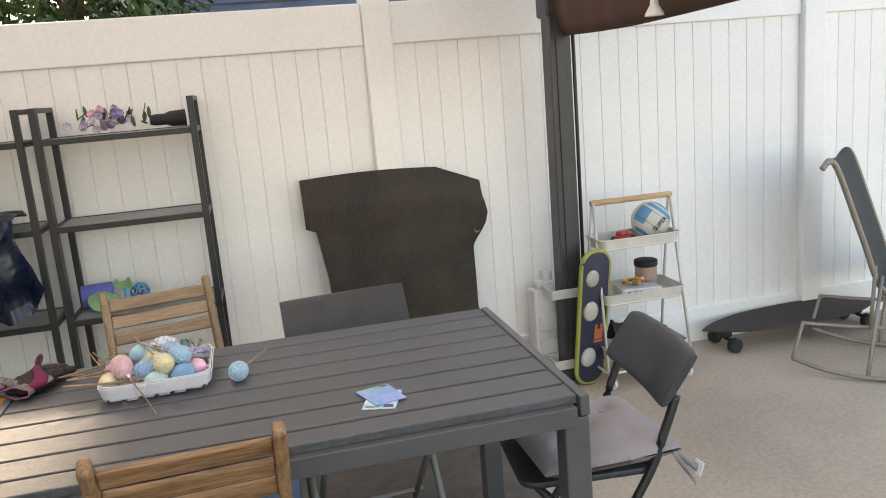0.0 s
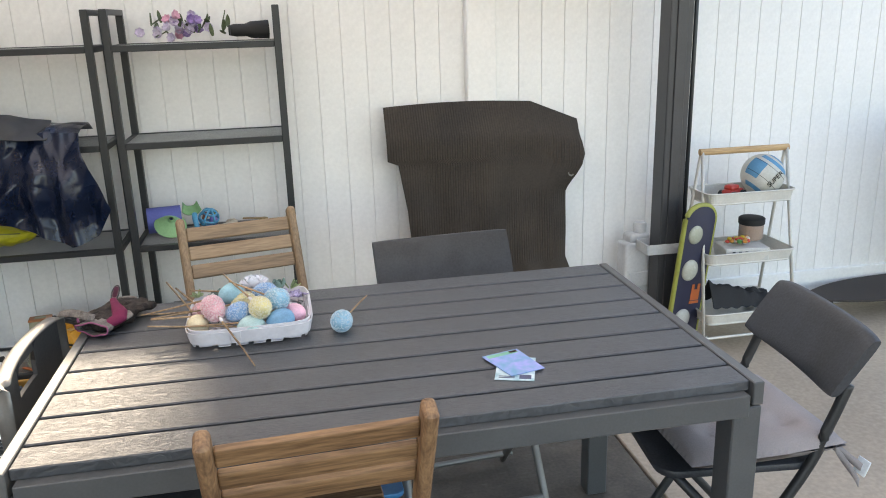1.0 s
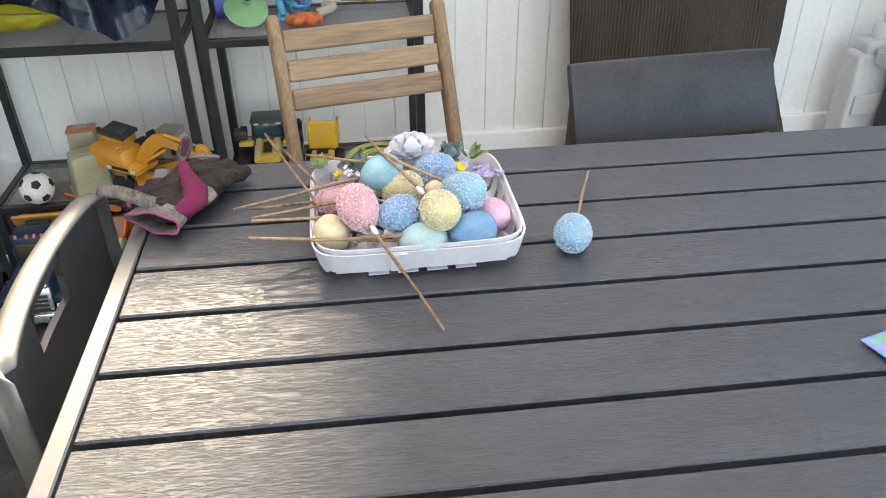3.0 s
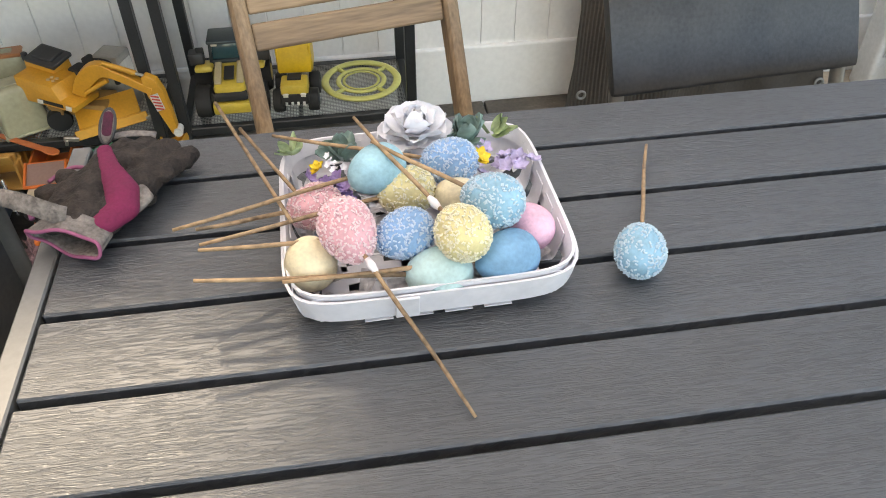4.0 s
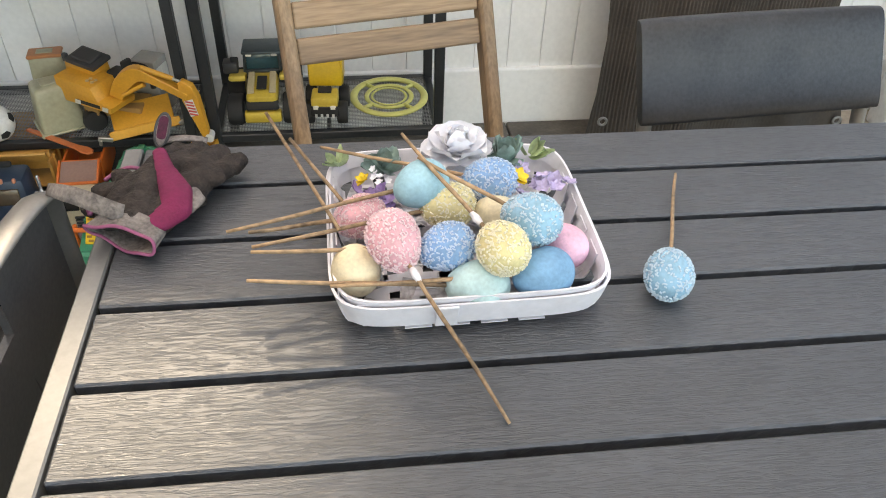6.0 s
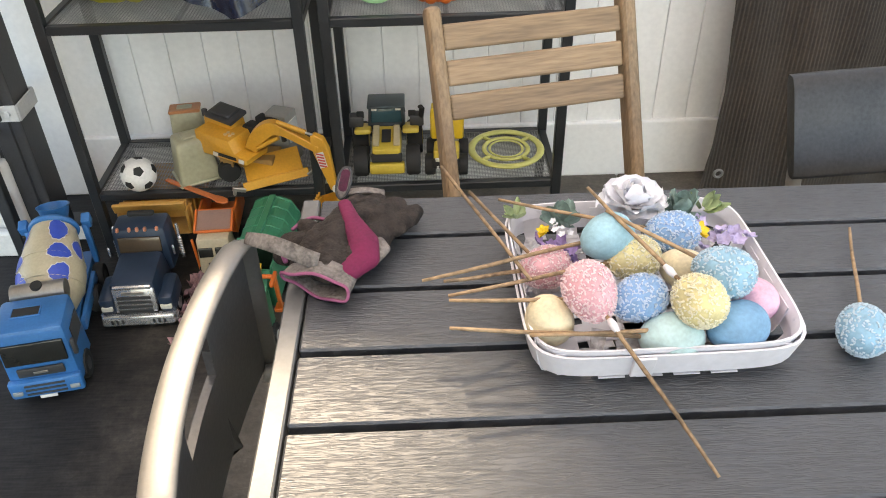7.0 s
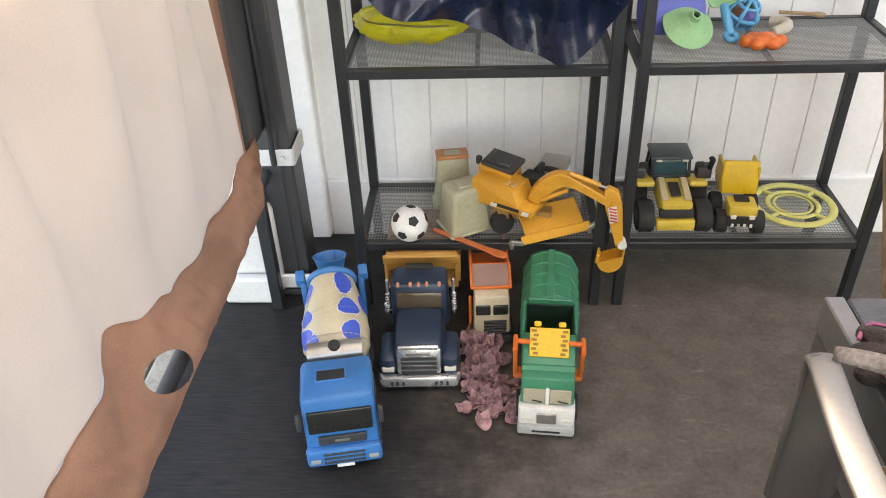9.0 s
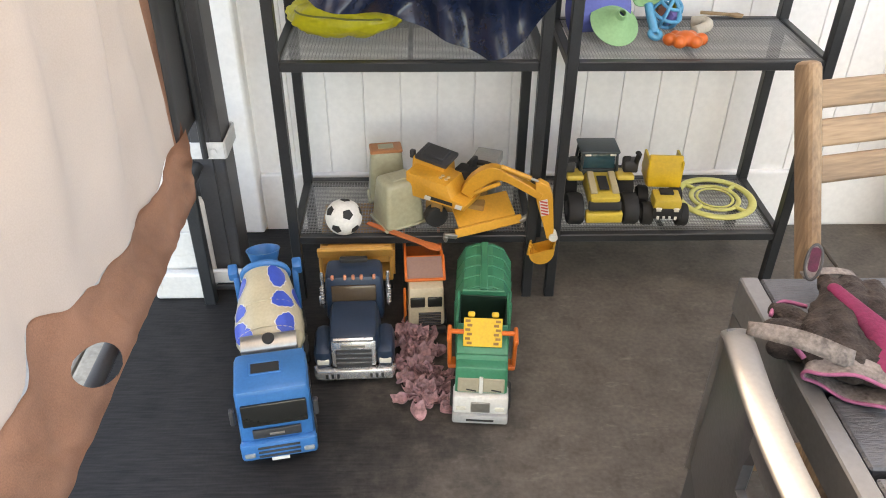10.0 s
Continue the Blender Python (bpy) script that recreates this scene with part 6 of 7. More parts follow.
# small dump truck
t = thing("toy_dumper", "small yellow toy dumper with raised bed", "toy truck", pose(-0.66, 2.99, ZS, 0, 0, -4) @ Matrix.Diagonal((1.22, 1.2, 1.15, 1)))
for sx in (-1, 1):
    for y in (-0.03, 0.04):
        wheel(t, sx * 0.036, y, 0.026, 0.022)
    p1(t, "headlight", LAMPG, ((sx * 0.018, -0.0555, 0.052), (0.013, 0.005, 0.01), (0, 0, 0), 0.002))
p1(t, "nose", YT, ((0, -0.03, 0.06), (0.056, 0.05, 0.03), (0, 0, 0), 0.005))
p1(t, "grille", TYRE, ((0, -0.0545, 0.042), (0.06, 0.006, 0.026), (0, 0, 0), 0.002))
for k in range(4):
    p1(t, "bumper_tooth", WHITEP, ((-0.018 + 0.012 * k, -0.0585, 0.033), (0.005, 0.003, 0.008), (0, 0, 0), 0.0005))
p1(t, "roof_vent", TYRE, ((0, -0.02, 0.077), (0.028, 0.022, 0.006), (0, 0, 0), 0.001))
p1(t, "bed", P(0.72, 0.46, 0.02), ((0, 0.02, 0.105), (0.07, 0.012, 0.072), (-14, 0, 0), 0.003), ((0, 0.055, 0.08), (0.07, 0.07, 0.02), (10, 0, 0), 0.003), ((-0.034, 0.045, 0.1), (0.006, 0.06, 0.06), (0, 0, 0), 0.002), ((0.034, 0.045, 0.1), (0.006, 0.06, 0.06), (0, 0, 0), 0.002), label="yellow bed")

# flying ring
t = thing("flying_ring", "translucent lime yellow flying ring with inner hoops", "toy", pose(-0.49, 3.068, ZS + 0.006, 0, 0, 0))
M_lime = mat("lime_plastic", (0.60, 0.58, 0.18), 0.35, 0, 0.1, 12, 120, 0.05)
for R, r in ((0.098, 0.011), (0.062, 0.007), (0.047, 0.004)):
    bm = B()
    torus(bm, (0, 0, 0), R, r, None, 48, 8, 0.5)
    part("hoop", bm, M_lime, t, smooth="all")
for k in range(4):
    a = radians(40 + 90 * k)
    bm = B()
    cyl(bm, (0.062 * math.cos(a), 0.062 * math.sin(a), 0), (0.094 * math.cos(a), 0.094 * math.sin(a), 0), 0.006, seg=8)
    part("spoke", bm, M_lime, t, smooth=True)

# middle shelf of the second rack
ZM = 0.661
bm = B()
cyl(bm, (-0.925, 3.09, ZM + 0.05), (-0.80, 3.11, ZM + 0.05), 0.05, seg=24)
solo("foam_roll", bm, P(0.12, 0.15, 0.48, 0.7), "periwinkle blue foam roll on the shelf", "roll", smooth=True)
t = thing("sand_funnel", "light green soft plastic sand funnel lying on its rim", "toy", pose(-0.834, 3.04, ZM + 0.038, 38, 16, 0))
M_lgreen = P(0.27, 0.52, 0.25, 0.6)
bm = B()
lathe(bm, [(0.058, 0.0), (0.060, 0.002), (0.046, 0.009), (0.034, 0.017), (0.026, 0.021), (0.020, 0.030), (0.014, 0.034), (0.011, 0.046), (0.008, 0.046), (0.011, 0.032), (0.03, 0.015), (0.054, 0.0)], 32, cap=False)
part("cone", bm, M_lgreen, t, smooth=True)
bm = B()
torus(bm, (0, 0, 0.0), 0.056, 0.003, None, 32, 6)
part("rim", bm, M_lgreen, t, smooth="all")
t = thing("toy_shovel", "toy sand shovel with a green scoop and blue handle", "toy", pose(-0.75, 3.057, ZM, 0, 0, 12))
bm = B()
grid(bm, 14, 8, lambda u, v: Vector(((u - 0.5) * (0.075 - 0.02 * v), 0.02 + 0.05 * v + 0.01 * math.sin(math.pi * u), 0.062 + 0.026 * v + 0.02 * abs(2 * u - 1) ** 3)), 0.003)
part("scoop", bm, M_lgreen, t, "green scoop", "all")
SKY = P(0.08, 0.38, 0.62)
bm = B()
tube(bm, spline([(0.01, 0.03, 0.066), (0.008, 0.012, 0.05), (0.01, -0.004, 0.03), (0.012, -0.012, 0.014)], 5), 0.0105, 10)
torus(bm, (0, 0, 0), 0.012, 0.007, pose(0.012, -0.02, 0.012, 25, 0, 0), 20, 8)
part("handle", bm, SKY, t, "sky blue handle", "all")
t = thing("activity_ball", "sky blue openwork plastic ball with blocks inside", "toy", pose(-0.696, 3.107, ZM + 0.042, 20, 12, 10))
bm = B()
torus(bm, (0, 0, 0), 0.037, 0.0045, None, 32, 8)
part("hoop", bm, SKY, t, smooth="all")
for a in (0, 60, 120):
    bm = B()
    torus(bm, (0, 0, 0), 0.037, 0.0045, pose(0, 0, 0, 90, 0, a), 32, 8)
    part("hoop", bm, SKY, t, smooth="all")
for z in (-0.026, 0.026):
    bm = B()
    torus(bm, (0, 0, z), 0.026, 0.004, None, 28, 8)
    part("hoop", bm, SKY, t, smooth="all")
p1(t, "block", P(0.30, 0.24, 0.62), ((0.016, -0.01, -0.004), (0.026, 0.022, 0.03), (10, 0, 20), 0.004), label="lilac block")
p1(t, "block", P(0.30, 0.12, 0.08), ((-0.014, 0.004, 0.004), (0.02, 0.022, 0.026), (0, 10, -15), 0.004), label="brown block")
p1(t, "block", P(0.62, 0.5, 0.06), ((0.02, 0.016, 0.018), (0.02, 0.02, 0.018), (0, 0, 30), 0.004), label="yellow block")
bm = B()
tube(bm, spline([(-0.64, 3.05, ZM + 0.014), (-0.605, 3.07, ZM + 0.02), (-0.60, 3.10, ZM + 0.02), (-0.625, 3.12, ZM + 0.014)], 6), 0.013, 10)
solo("cloth_strap", bm, P(0.6, 0.54, 0.44, 0.9), "cream padded cloth strap curled on the shelf", "strap", smooth="all")
bm = B()
for k in range(6):
    a = 2 * math.pi * k / 6
    ball(bm, (0.036 * math.cos(a), 0.02 * math.sin(a), 0.016), 0.0165, (1, 1, 0.9), 14, 8)
ball(bm, (0, 0, 0.018), 0.026, (1, 0.9, 0.7), 14, 8)
fuse(solo("bath_toy", bm, P(0.75, 0.16, 0.03), "orange knobbly rubber toy on the shelf", "toy", pose(-0.676, 2.996, ZM)), 0.003, 3)
bm = B()
plate(bm, [(-0.05, -0.006), (0.02, -0.005), (0.035, -0.014), (0.05, -0.012), (0.055, 0.004), (0.04, 0.014), (0.02, 0.006), (-0.05, 0.006)], 0.006, bev=0.001)
solo("wooden_key", bm, P(0.45, 0.30, 0.16, 0.7), "small wooden key shape lying on the shelf", "toy", pose(-0.525, 3.208, ZM, 0, 0, -15))

# top shelf of the second rack
t = thing("flower_spray", "lilac artificial flower spray lying on the top shelf", "flowers", pose(-0.69, 3.03, 1.382))
rnd = random.Random(21)
M_dleaf = mat("dark_green_leaf", (0.10, 0.13, 0.065), 0.6, 0, 0.3, 20, 120, 0.05)
M_plilac = mat("light_lilac", (0.70, 0.62, 0.76), 0.7, 0, 0.2, 30, 120, 0.05)
for k in range(22):
    bm = B()
    o = Vector((rnd.gauss(-0.01, 0.05), rnd.gauss(0, 0.03), max(0.012, rnd.gauss(0.045, 0.02))))
    turn = pose(0, 0, 0, rnd.uniform(20, 110), rnd.uniform(-40, 40), rnd.uniform(-50, 50))
    for i in range(7):
        petal(bm, Matrix.Translation(o) @ turn @ pose(0, 0, 0, 0, 0, 51 * i) @ pose(0, 0, 0, 30, 0, 0), 0.027, 0.0125, 0.35, 3)
    part("blossom", bm, M_lilac if k % 4 == 0 else M_egg["rose"] if k % 7 == 0 else M_plilac, t, smooth="all")
for k in range(22):
    bm = B()
    o = Vector((rnd.uniform(-0.13, 0.16), rnd.gauss(0.01, 0.03), rnd.uniform(0.015, 0.075)))
    petal(bm, Matrix.Translation(o) @ pose(0, 0, 0, rnd.uniform(10, 100), 0, rnd.uniform(0, 360)), 0.045, 0.009, 0.1)
    part("leaf", bm, M_dleaf, t, smooth="all")
t = thing("binoculars", "black binoculars lying on the top shelf", "binoculars", pose(-0.46, 3.03, 1.382, 0, 0, 8))
for s_ in (-1, 1):
    bm = B()
    lathe(bm, [(0.018, -0.08), (0.022, -0.06), (0.022, -0.02), (0.03, 0.0), (0.032, 0.05), (0.034, 0.056), (0.028, 0.056)], 20, pose(0, s_ * 0.032, 0.034, 0, 90, 0))
    part("barrel", bm, TYRE, t, smooth=True)
p1(t, "bridge", TYRE, ((-0.02, 0, 0.04), (0.05, 0.05, 0.02), (0, 0, 0), 0.005))

# blue tarp and yellow bag on the first rack
M_tarp = mat("navy_vinyl", (0.0055, 0.012, 0.034), 0.25, 0, 0.2, 8, 120, 0.04)
M_ybag = mat("yellow_vinyl", (0.62, 0.55, 0.03), 0.4, 0, 0.12, 10, 100, 0.06)
def crease(p, q, seed):
    """Flat three-cornered facets with sharp ridges between them."""
    i, j = math.floor(p), math.floor(q)
    a, b = p - i, q - j
    h = lambda x, y: noise.noise((x * 3.7 + seed, y * 5.3 + 0.5, seed * 1.9)) * 1.6
    if a + b < 1:
        return h(i, j) * (1 - a - b) + h(i + 1, j) * a + h(i, j + 1) * b
    return h(i + 1, j + 1) * (a + b - 1) + h(i, j + 1) * (1 - a) + h(i + 1, j) * (1 - b)


DROP = [(0, 0.05), (0.09, 0.06), (0.15, 0.25), (0.22, 0.28), (0.45, 0.30), (0.64, 0.34), (0.8, 0.39), (0.92, 0.365), (1, 0.27)]
def tarp(u, v):
    drop = next(za + (zb - za) * (u - ua) / (ub - ua) for (ua, za), (ub, zb) in zip(DROP, DROP[1:]) if ua <= u <= ub + 1e-9)
    if v < 0.4:
        k = v / 0.4
        y, z = 3.14 - 0.22 * k, 1.055 + 0.075 * math.sin(math.pi * (0.12 + 0.7 * k)) * (1 if u < 0.6 else 1 - 0.6 * (u - 0.6)) * min(1, 0.4 + u * 4)
        k2 = 0
    else:
        k = k2 = (v - 0.4) / 0.6
        y, z = 2.92 - 0.03 * math.sin(math.pi * min(1, 1.3 * k)), 1.085 - drop * k - 0.02 * (1 - k)
    x = -1.595 + 0.52 * u + (0.075 * u ** 3 - 0.02 * (1 - u)) * k2 + 0.012 * noise.noise((3 * u, 3 * v, 5))
    d = 0.055 * crease(4.2 * u + 0.8 * v, 2.6 * v + 0.3, 2.3) + 0.026 * crease(8 * u + 2 * v, 6 * v, 7.1) + 0.012 * crease(17 * u - 5 * v, 12 * v, 4.4)
    hang = max(0.0, min(1.0, (u - 0.5) / 0.15)) * k2
    d += hang * 0.02 * math.cos(2 * math.pi * (u - 0.5) / 0.17)
    return Vector((x, y - d - 0.03 - 0.03 * k2, z + 0.3 * d * (1 - k2)))
bm = B()
grid(bm, 130, 100, tarp, 0.003)
tarp_thing = thing("blue_tarp", "crumpled navy blue vinyl tarp hung over the shelf", "tarp")
part("sheet", bm, M_tarp, tarp_thing, smooth=True)
bm = B()
def collar(u, v):
    return Vector((-1.52 + 0.34 * u, 2.975 - 0.10 * v + 0.015 * noise.noise((6 * u, 3 * v, 2)), 1.165 - 0.045 * u - 0.055 * v * v + 0.02 * crease(5 * u, 2 * v, 3)))
grid(bm, 30, 8, collar, 0.003)
part("flap", bm, P(0.035, 0.038, 0.045, 0.5), tarp_thing, "dark grey folded flap", True)
bm = B()
def bag(u, v):
    a, b = 2 * math.pi * u, math.pi * (v - 0.5)
    r = 1 + 0.14 * noise.noise((2 * math.cos(a), 2 * math.sin(a), 3 * v)) + 0.12 * abs(noise.noise((6 * math.cos(a), 6 * math.sin(a), 8 * v)))
    return Vector((-1.455 + 0.135 * r * math.cos(a) * math.cos(b), 3.085 + 0.07 * r * math.sin(a) * math.cos(b), ZM + 0.045 + 0.045 * r * math.sin(b) - 0.03 * max(0, math.cos(a)) * max(0, math.sin(b))))
grid(bm, 90, 40, bag)
yb = thing("yellow_bag", "bright yellow vinyl bag under the tarp", "bag")
part("shell", bm, M_ybag, yb, smooth="all")
bm = B()
tube(bm, [bag(0.56 + 0.02 * i, 0.62 - 0.004 * i) + Vector((0, -0.002, 0.002)) for i in range(16)], 0.0022, 6)
part("zip", bm, P(0.25, 0.24, 0.05), yb, smooth="all")

# ---- cushion on the charcoal chair ----
t = thing("seat_cushion", "grey tufted seat cushion with cloth ties", "cushion", pose(0.64, 1.515, 0.447, 0, 0, 0))
bm = B()
TUFT = [(-0.09, -0.09), (0.09, -0.09), (-0.09, 0.09), (0.09, 0.09), (0, 0)]
def pillow(u, v, s=1):
    x, y = (u - 0.5) * 0.38, (v - 0.5) * 0.37
    e = (1 - abs(2 * u - 1) ** 4) * (1 - abs(2 * v - 1) ** 4)
    z = 0.036 * e ** 0.5
    for a, b in TUFT:
        z -= 0.022 * math.exp(-((x - a) ** 2 + (y - b) ** 2) / 0.0011)
    if s > 0:
        z += 0.012 * e * noise.noise((9 * x, 9 * y, 1)) + 0.02 * max(0, u - 0.6)
    return Vector((x, y, 0.036 + s * max(z, 0.0) if s > 0 else 0.036 - 0.034 * e ** 0.4))
grid(bm, 40, 40, lambda u, v: pillow(u, v, 1))
grid(bm, 20, 20, lambda u, v: pillow(u, v, -1))
bmesh.ops.remove_doubles(bm, verts=bm.verts, dist=0.0008)
part("pad", bm, M_cush, t, smooth="all")
for a, b in TUFT:
    bm = B()
    ball(bm, (a, b, 0.048), 0.008, (1, 1, 0.5), 12, 6)
    part("button", bm, M_cush, t, smooth="all")
for k, (dx, dz) in enumerate(((0.07, -0.06), (0.05, -0.085))):
    bm = B()
    grid(bm, 12, 2, lambda u, v: Vector((0.17 + dx * u, -0.165 - 0.01 * k - 0.025 * u + 0.006 * math.sin(6 * u), 0.03 + dz * u + (v - 0.5) * 0.022)), 0.002)
    part("tie", bm, M_cush, t, smooth="all")
p1(t, "care_tag", P(0.8, 0.85, 0.9, 0.6), ((0.232, -0.19, -0.02), (0.004, 0.03, 0.04), (10, 12, 20), 0.001), label="white care tag")

# ---- blue bin under the table ----
t = thing("storage_bin", "blue plastic storage bin under the table", "bin", pose(-0.43, 1.80, 0))
bm = B()
for c0, sz in (((0, 0, 0.006), (0.5, 0.26, 0.012)), ((0, -0.135, 0.15), (0.52, 0.01, 0.3)), ((0, 0.135, 0.15), (0.52, 0.01, 0.3)), ((-0.265, 0, 0.15), (0.01, 0.28, 0.3)), ((0.265, 0, 0.15), (0.01, 0.28, 0.3))):
    bx(bm, c0, sz, bev=0.003)
part("tub", bm, P(0.02, 0.18, 0.42), t)
bm = B()
plate(bm, rounded(0.57, 0.32, 0.02), 0.014, pose(0, 0, 0.3), bev=0.004)
part("lid", bm, P(0.03, 0.22, 0.48), t)

# ---- trolley by the east column ----
M_cart = mat("cream_painted_wire", (0.62, 0.60, 0.55), 0.4, 0.2, 0.08, 10, 120, 0.03)
M_handle = wood_mat("pine_dowel", (0.55, 0.36, 0.18), (0.36, 0.22, 0.1), "x")
t = thing("trolley", "cream metal three-tier trolley with a wooden handle", "trolley", pose(1.53, 2.965, 0))
hx = 0.195
for sx in (-1, 1):
    bm = B()
    for s_, yb in ((-1, -0.15), (1, 0.15)):
        tube(bm, [(sx * hx, 0.0 + s_ * 0.006, 0.865), (sx * (hx + 0.02), yb, 0.075)], 0.009, 8, flat=0.7)
    part("side_frame", bm, M_cart, t, smooth="all")
bm = B()
cyl(bm, (-hx - 0.01, 0, 0.865), (hx + 0.01, 0, 0.865), 0.014, seg=16)
part("handle", bm, M_handle, t, "round wooden handle", True)
for z, d in ((0.655, 0.19), (0.40, 0.25), (0.14, 0.30)):
    w = 2 * (hx + 0.008)
    bm = B()
    for z2, k in ((0, 0.94), (0.045, 1.0)):
        tube(bm, [(x * k, y * k, z + z2) for x, y in rounded(w, d, 0.03, 4)], 0.004, 6, True)
    part("tray_rim", bm, M_cart, t, smooth="all")
    bm = B()
    ol = rounded(w, d, 0.03, 4)
    n = len(ol)
    V = [[bm.verts.new((x * k, y * k, z + z2)) for x, y in ol] for k, z2 in ((0.94, 0.0), (0.99, 0.043))]
    for i in range(n):
        bm.faces.new((V[0][i], V[0][(i + 1) % n], V[1][(i + 1) % n], V[1][i]))
    bm.faces.new(V[0])
    part("tray", bm, M_cart, t)
bm = B()
tube(bm, [(x, y, 0.085) for x, y in rounded(2 * hx + 0.05, 0.31, 0.03, 4)], 0.006, 6, True)
part("base_ring", bm, M_cart, t, smooth="all")
for sx in (-1, 1):
    for sy in (-1, 1):
        bm = B()
        lathe(bm, [(0.006, -0.009), (0.026, -0.009), (0.028, -0.005), (0.028, 0.005), (0.026, 0.009), (0.006, 0.009)], 18, pose(sx * (hx - 0.0), sy * 0.14, 0.028, 0, 90, 25))
        cs = part("caster", bm, WHITEP, t, "white caster wheel", True)
        bm = B()
        bx(bm, (sx * hx, sy * 0.14, 0.055), (0.03, 0.022, 0.035), bev=0.004)
        cyl(bm, (sx * hx, sy * 0.14, 0.07), (sx * hx, sy * 0.14, 0.09), 0.006, seg=8)
        part("fork", bm, CHROME, cs)
# things on the trolley
bm = B()
ball(bm, (0, 0, 0), 0.09, u=36, v=22)
vb = solo("volleyball", bm, P(0.68, 0.67, 0.60, 0.5), "worn white and blue volleyball with a lettered band", "ball", pose(1.625, 2.965, 0.66 + 0.09, 0, 0, 0), smooth="all")
def on_ball(name, mt, lon0, lon1, lat0, lat1, q, r=0.0906):
    bm = B()
    grid(bm, 16, 6, lambda u, v: q @ Vector((r * math.cos(radians(lat0 + (lat1 - lat0) * v)) * math.cos(radians(lon0 + (lon1 - lon0) * u)), r * math.cos(radians(lat0 + (lat1 - lat0) * v)) * math.sin(radians(lon0 + (lon1 - lon0) * u)), r * math.sin(radians(lat0 + (lat1 - lat0) * v)))))
    return part(name, bm, mt, vb, "", "all")
qb = pose(0, 0, 0, 0, 42, 0).to_3x3().to_4x4()
for la in (-62, 30, 55):
    on_ball("blue_panel", P(0.10, 0.32, 0.52, 0.5), -165, -20, la, la + 14, qb)
on_ball("blue_panel", P(0.10, 0.32, 0.52, 0.5), -175, -130, -30, 20, qb)
for la in (-18, 18):
    on_ball("seam", TYRE, -170, -10, la, la + 1.2, qb, 0.0909)
font = bpy.data.curves.new("lettering", "FONT")
font.body, font.size, font.extrude, font.align_x, font.align_y = "SUPER", 0.03, 0.0012, "CENTER", "CENTER"
tx = new("lettering", font)
tx.data.materials.append(TYRE)
tx.parent = vb
tx.matrix_local = pose(0.002, -0.0915, -0.002, 90, -42, 0)
p_red = thing("toy_car", "red and black toy car on the trolley tray", "toy car", pose(1.475, 2.94, 0.66, 0, 0, 25))
bm = B()
bx(bm, (0, 0, 0.03), (0.10, 0.05, 0.03), bev=0.01, seg=3)
bx(bm, (-0.01, 0, 0.052), (0.055, 0.045, 0.025), bev=0.01, seg=3)
part("body", bm, P(0.45, 0.04, 0.03), p_red, smooth=True)
for x in (-0.035, 0.03):
    for y in (-0.027, 0.027):
        bm = B()
        cyl(bm, (x, y - 0.009, 0.02), (x, y + 0.009, 0.02), 0.02, seg=18)
        part("wheel", bm, TYRE, p_red, smooth=True)
bm = B()
bx(bm, (0, 0, 0.03), (0.19, 0.13, 0.055), bev=0.003)
solo("carton", bm, P(0.66, 0.65, 0.62, 0.6), "white printed carton on the middle tray", "box", pose(1.525, 2.92, 0.402, 0, 0, -8))
for k in range(3):
    bm = B()
    bx(bm, (-0.06 + 0.028 * k, -0.0665, 0.03), (0.012, 0.002, 0.03), bev=0)
    solo("label_bar", bm, DGREY, "dark printed bar on the white carton", "print", pose(1.525, 2.92, 0.402, 0, 0, -8), group="carton print")
t = thing("candy_jar", "clear plastic jar with a black lid and coloured candies", "jar", pose(1.605, 2.985, 0.4645))
bm = B()
lathe(bm, [(0.001, 0), (0.048, 0), (0.052, 0.006), (0.052, 0.065), (0.046, 0.072)], 24)
part("jar_body", bm, P(0.45, 0.33, 0.26, 0.15), t, smooth=True)
bm = B()
lathe(bm, [(0.054, 0.066), (0.056, 0.07), (0.056, 0.092), (0.05, 0.096), (0.001, 0.096)], 24)
part("lid", bm, TYRE, t, "black screw lid", True)
t = thing("candy_bag", "bag of mixed bright candies lying on the carton", "bag", pose(1.51, 2.91, 0.462, 0, 0, 20))
rnd = random.Random(8)
for k in range(34):
    bm = B()
    ball(bm, (rnd.gauss(0, 0.03), rnd.gauss(0, 0.018), 0.012 + rnd.uniform(0, 0.018)), 0.011, (1, 1, 0.7), 10, 6)
    part("candy", bm, P(*rnd.choice(((0.6, 0.06, 0.04), (0.7, 0.5, 0.04), (0.1, 0.35, 0.08), (0.7, 0.65, 0.6), (0.6, 0.25, 0.04)))), t, smooth="all")
bm = B()
grid(bm, 30, 14, lambda u, v: Vector((1.40 + 0.30 * u, 2.955 + 0.12 * (v - 0.5), 0.155 + 0.13 * math.sin(math.pi * (0.08 + 0.84 * v)) * (1 - 0.55 * u) + 0.03 * noise.noise((7 * u, 5 * v, 1)))), 0.004)
solo("black_bag", bm, P(0.02, 0.02, 0.022, 0.8), "slumped black cloth bag on the bottom tray", "bag", smooth=True)

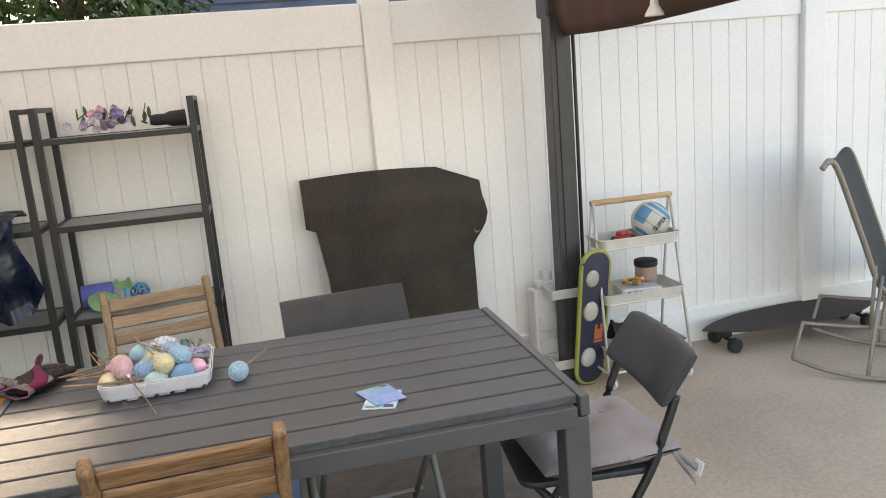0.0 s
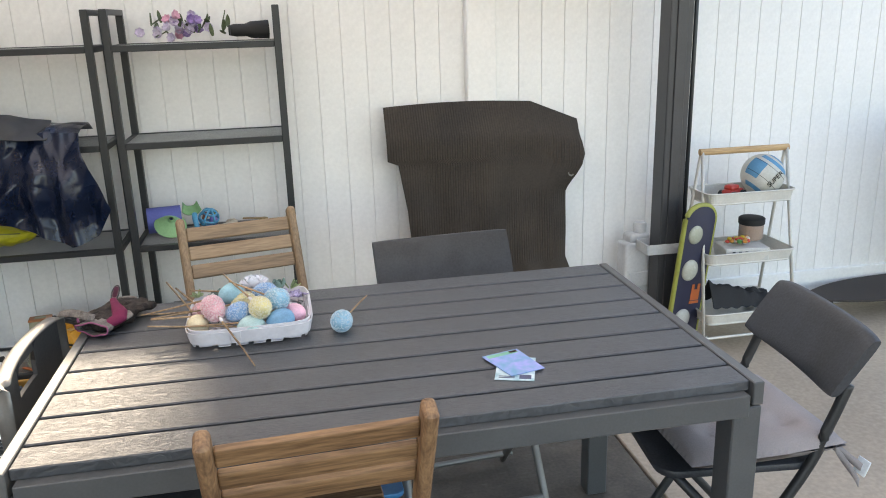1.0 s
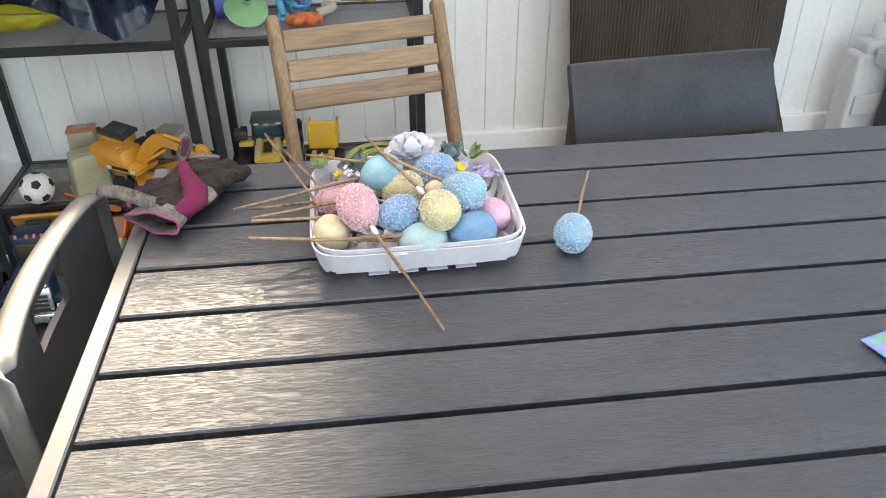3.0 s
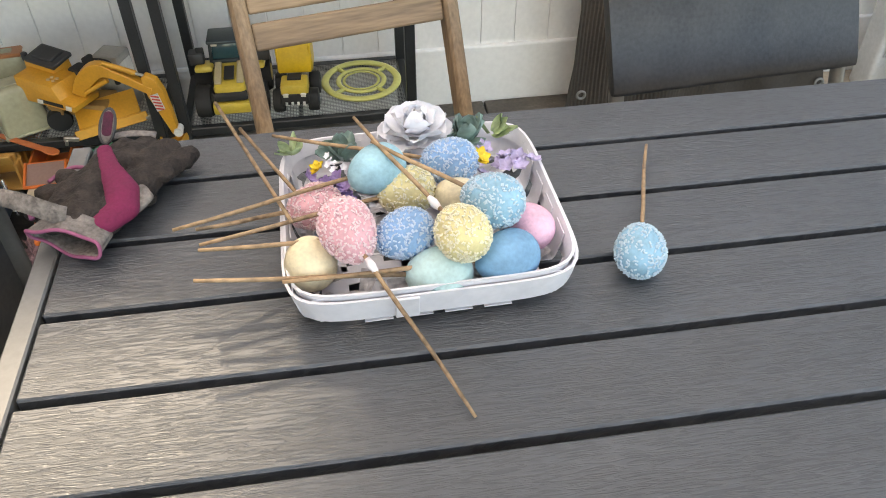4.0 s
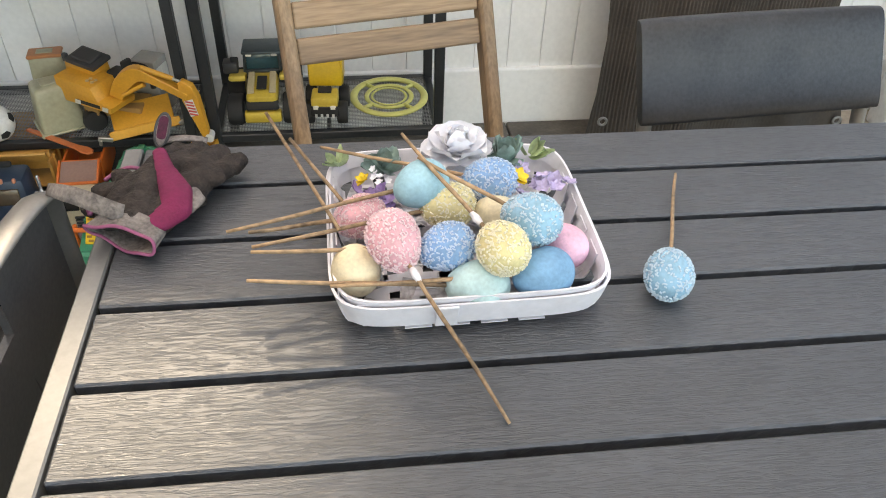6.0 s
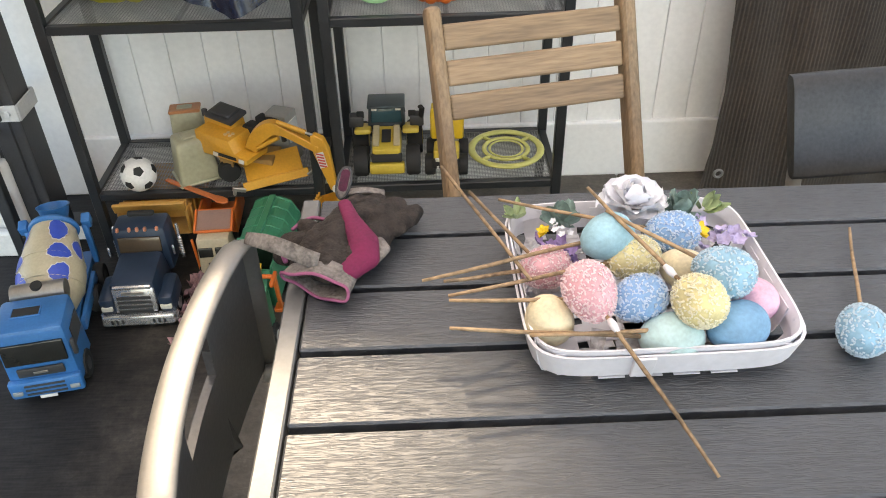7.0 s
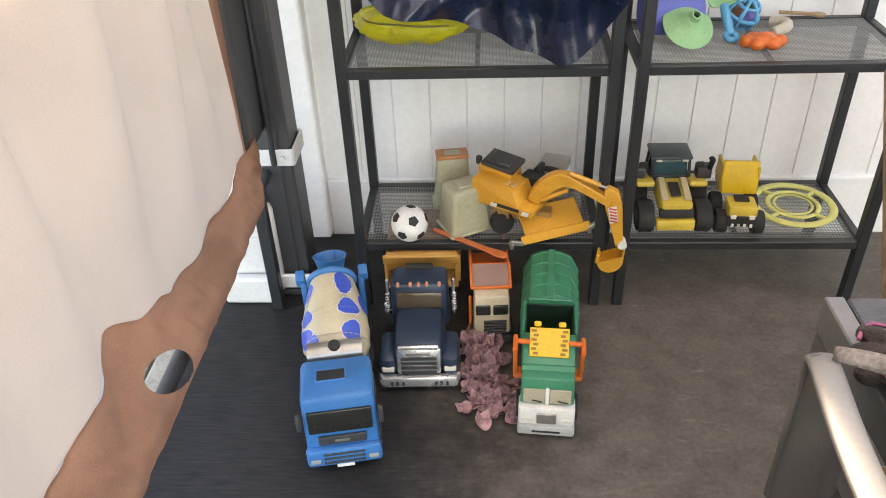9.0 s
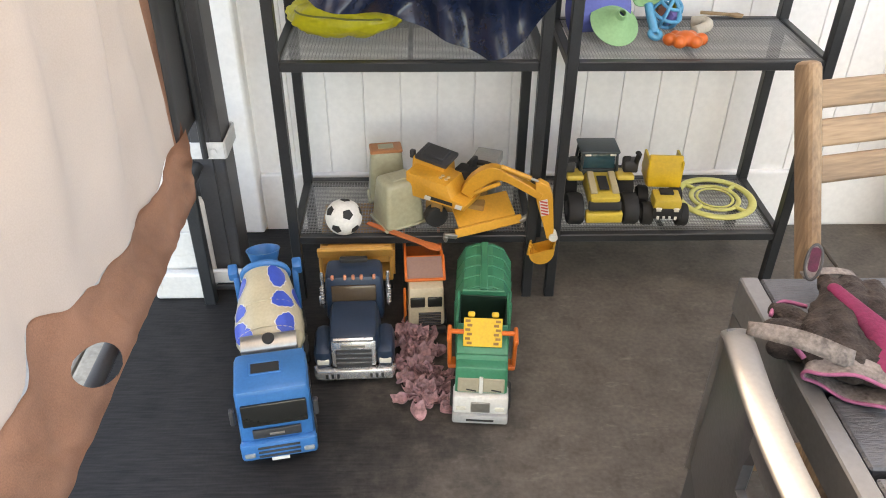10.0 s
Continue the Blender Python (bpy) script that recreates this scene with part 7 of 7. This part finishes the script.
# ---- children's board leaning on the column ----
t = thing("bodyboard", "small dark board with a yellow edge and printed shapes", "board", pose(1.262, 2.93, 0.01, 0, 0, 0) @ pose(0, 0, 0, 6, 2, 12))
ol = [(x, y + 0.33) for x, y in rounded(0.15, 0.65, 0.07, 8)]
bm = B()
plate(bm, ol, 0.022, pose(0, 0.011, 0, 90, 0, 0), bev=0.003)
part("core", bm, P(0.02, 0.022, 0.05, 0.5), t, "dark printed face", True)
bm = B()
tube(bm, [(x, 0, y) for x, y in ol], 0.012, 8, True)
part("edge", bm, P(0.36, 0.37, 0.08), t, "yellow-green edging", "all")
for z, r, mt in ((0.53, 0.036, P(0.45, 0.46, 0.36, 0.25)), (0.37, 0.042, P(0.5, 0.5, 0.42, 0.25)), (0.14, 0.042, P(0.5, 0.5, 0.46, 0.25))):
    bm = B()
    ball(bm, (-0.02, -0.012, z), r, (1, 0.4, 1.15), 20, 12)
    part("clear_dome", bm, mt, t, "clear plastic dome", "all")
bm = B()
for a, b, w, h in ((0.03, 0.25, 0.045, 0.05), (0.015, 0.285, 0.014, 0.03), (0.045, 0.285, 0.014, 0.03), (0.03, 0.215, 0.05, 0.012)):
    bx(bm, (a, -0.0125, b), (w, 0.003, h), bev=0.001)
part("orange_print", bm, P(0.62, 0.16, 0.05), t, "orange printed shape")

# ---- longboard by the fence ----
t = thing("longboard", "dark pintail longboard standing on its wheels by the fence", "skateboard", pose(2.50, 3.115, 0, 0, 0, 2))
half = [(-0.53, 0.0), (-0.45, 0.045), (-0.3, 0.092), (-0.1, 0.115), (0.15, 0.118), (0.35, 0.095), (0.48, 0.05), (0.54, 0.0)]
sm = [(p.x, p.y) for p in spline([(x, y, 0) for x, y in half], 5)]
ol = sm + [(x, -y) for x, y in sm[-2:0:-1]]
bm = B()
plate(bm, ol, 0.012, pose(0, 0, 0.105, 9, 0, 0), bev=0.002)
part("deck", bm, P(0.055, 0.045, 0.04, 0.85), t, "dark grip-taped deck", True)
for x in (-0.40, 0.42):
    bm = B()
    cyl(bm, (x, -0.09, 0.048), (x, 0.07, 0.06), 0.009, seg=10)
    bx(bm, (x, 0, 0.08), (0.07, 0.05, 0.05), bev=0.006)
    tr = part("truck", bm, TYRE, t)
    for y in (-0.092, 0.08):
        bm = B()
        cyl(bm, (x, y - 0.02, 0.036), (x, y + 0.02, 0.036), 0.036, seg=22)
        bmesh.ops.bevel(bm, geom=[e for e in bm.edges if len(e.link_faces) == 2 and e.calc_face_angle() > 1], offset=0.005, segments=2, affect="EDGES")
        part("wheel", bm, TYRE, tr, "dark rubber wheel", True)

# ---- rocking lounger, east ----
t = thing("rocking_lounger", "folding rocking lounger with a dark sling and pale frame", "chair", pose(0, 0, 0))
M_sling = mat("dark_sling", (0.035, 0.038, 0.04), 0.8, 0, 0.2, 8, 260, 0.2)
M_tan = mat("taupe_tube", (0.28, 0.24, 0.20), 0.4, 0.3, 0.1, 8, 120, 0.03)
back = spline([(2.33, 0, 0.955), (2.37, 0, 0.985), (2.42, 0, 0.93), (2.56, 0, 0.60), (2.68, 0, 0.34), (2.85, 0, 0.30), (3.2, 0, 0.42)], 8)
bm = B()
grid(bm, len(back) - 1, 6, lambda u, v: back[min(len(back) - 1, round(u * (len(back) - 1)))] + Vector((0.345 * v, 2.68 + 0.30 * v, -0.02 * math.sin(math.pi * v))), 0.004)
part("sling", bm, M_sling, t, "dark woven sling", "all")
for v in (0, 1):
    bm = B()
    tube(bm, [p + Vector((0.35 * v, 2.675 + 0.31 * v, -0.012)) for p in back], 0.014, 8)
    part("side_tube", bm, M_tan, t, smooth="all")
    o = Vector((0.36 * v, 0.33 * v, 0))
    bm = B()
    tube(bm, [p + o for p in spline([(2.19, 2.68, 0.06), (2.30, 2.52, 0.025), (2.50, 2.36, 0.012), (2.8, 2.25, 0.03), (3.1, 2.2, 0.09)], 6)], 0.011, 8)
    part("rocker", bm, M_tan, t, smooth="all")
    bm = B()
    tube(bm, [p + o for p in [Vector(q) for q in ((2.19, 2.68, 0.06), (2.30, 2.75, 0.20), (2.45, 2.66, 0.185), (2.75, 2.52, 0.16), (3.05, 2.4, 0.14))]], 0.010, 8)
    tube(bm, [p + o for p in [Vector(q) for q in ((2.40, 2.44, 0.02), (2.66, 2.66, 0.40))]], 0.009, 8)
    tube(bm, [p + o for p in [Vector(q) for q in ((2.55, 2.60, 0.17), (2.64, 2.68, 0.45))]], 0.009, 8)
    part("leg_frame", bm, M_tan, t, smooth="all")

# ---- hook lamp under the east beam ----
t = thing("hanging_lamp", "small white hanging lamp under the gazebo beam", "lamp", pose(1.17, 2.04, 1.625))
bm = B()
lathe(bm, [(0.006, 0.075), (0.012, 0.06), (0.014, 0.035), (0.03, 0.008), (0.032, 0.0), (0.026, 0.002)], 20)
part("shade", bm, WHITEP, t, "white conical shade", True)
bm = B()
cyl(bm, (0, 0, 0.07), (0.05, 0, 0.17), 0.003, seg=8)
part("cord", bm, TYRE, t)
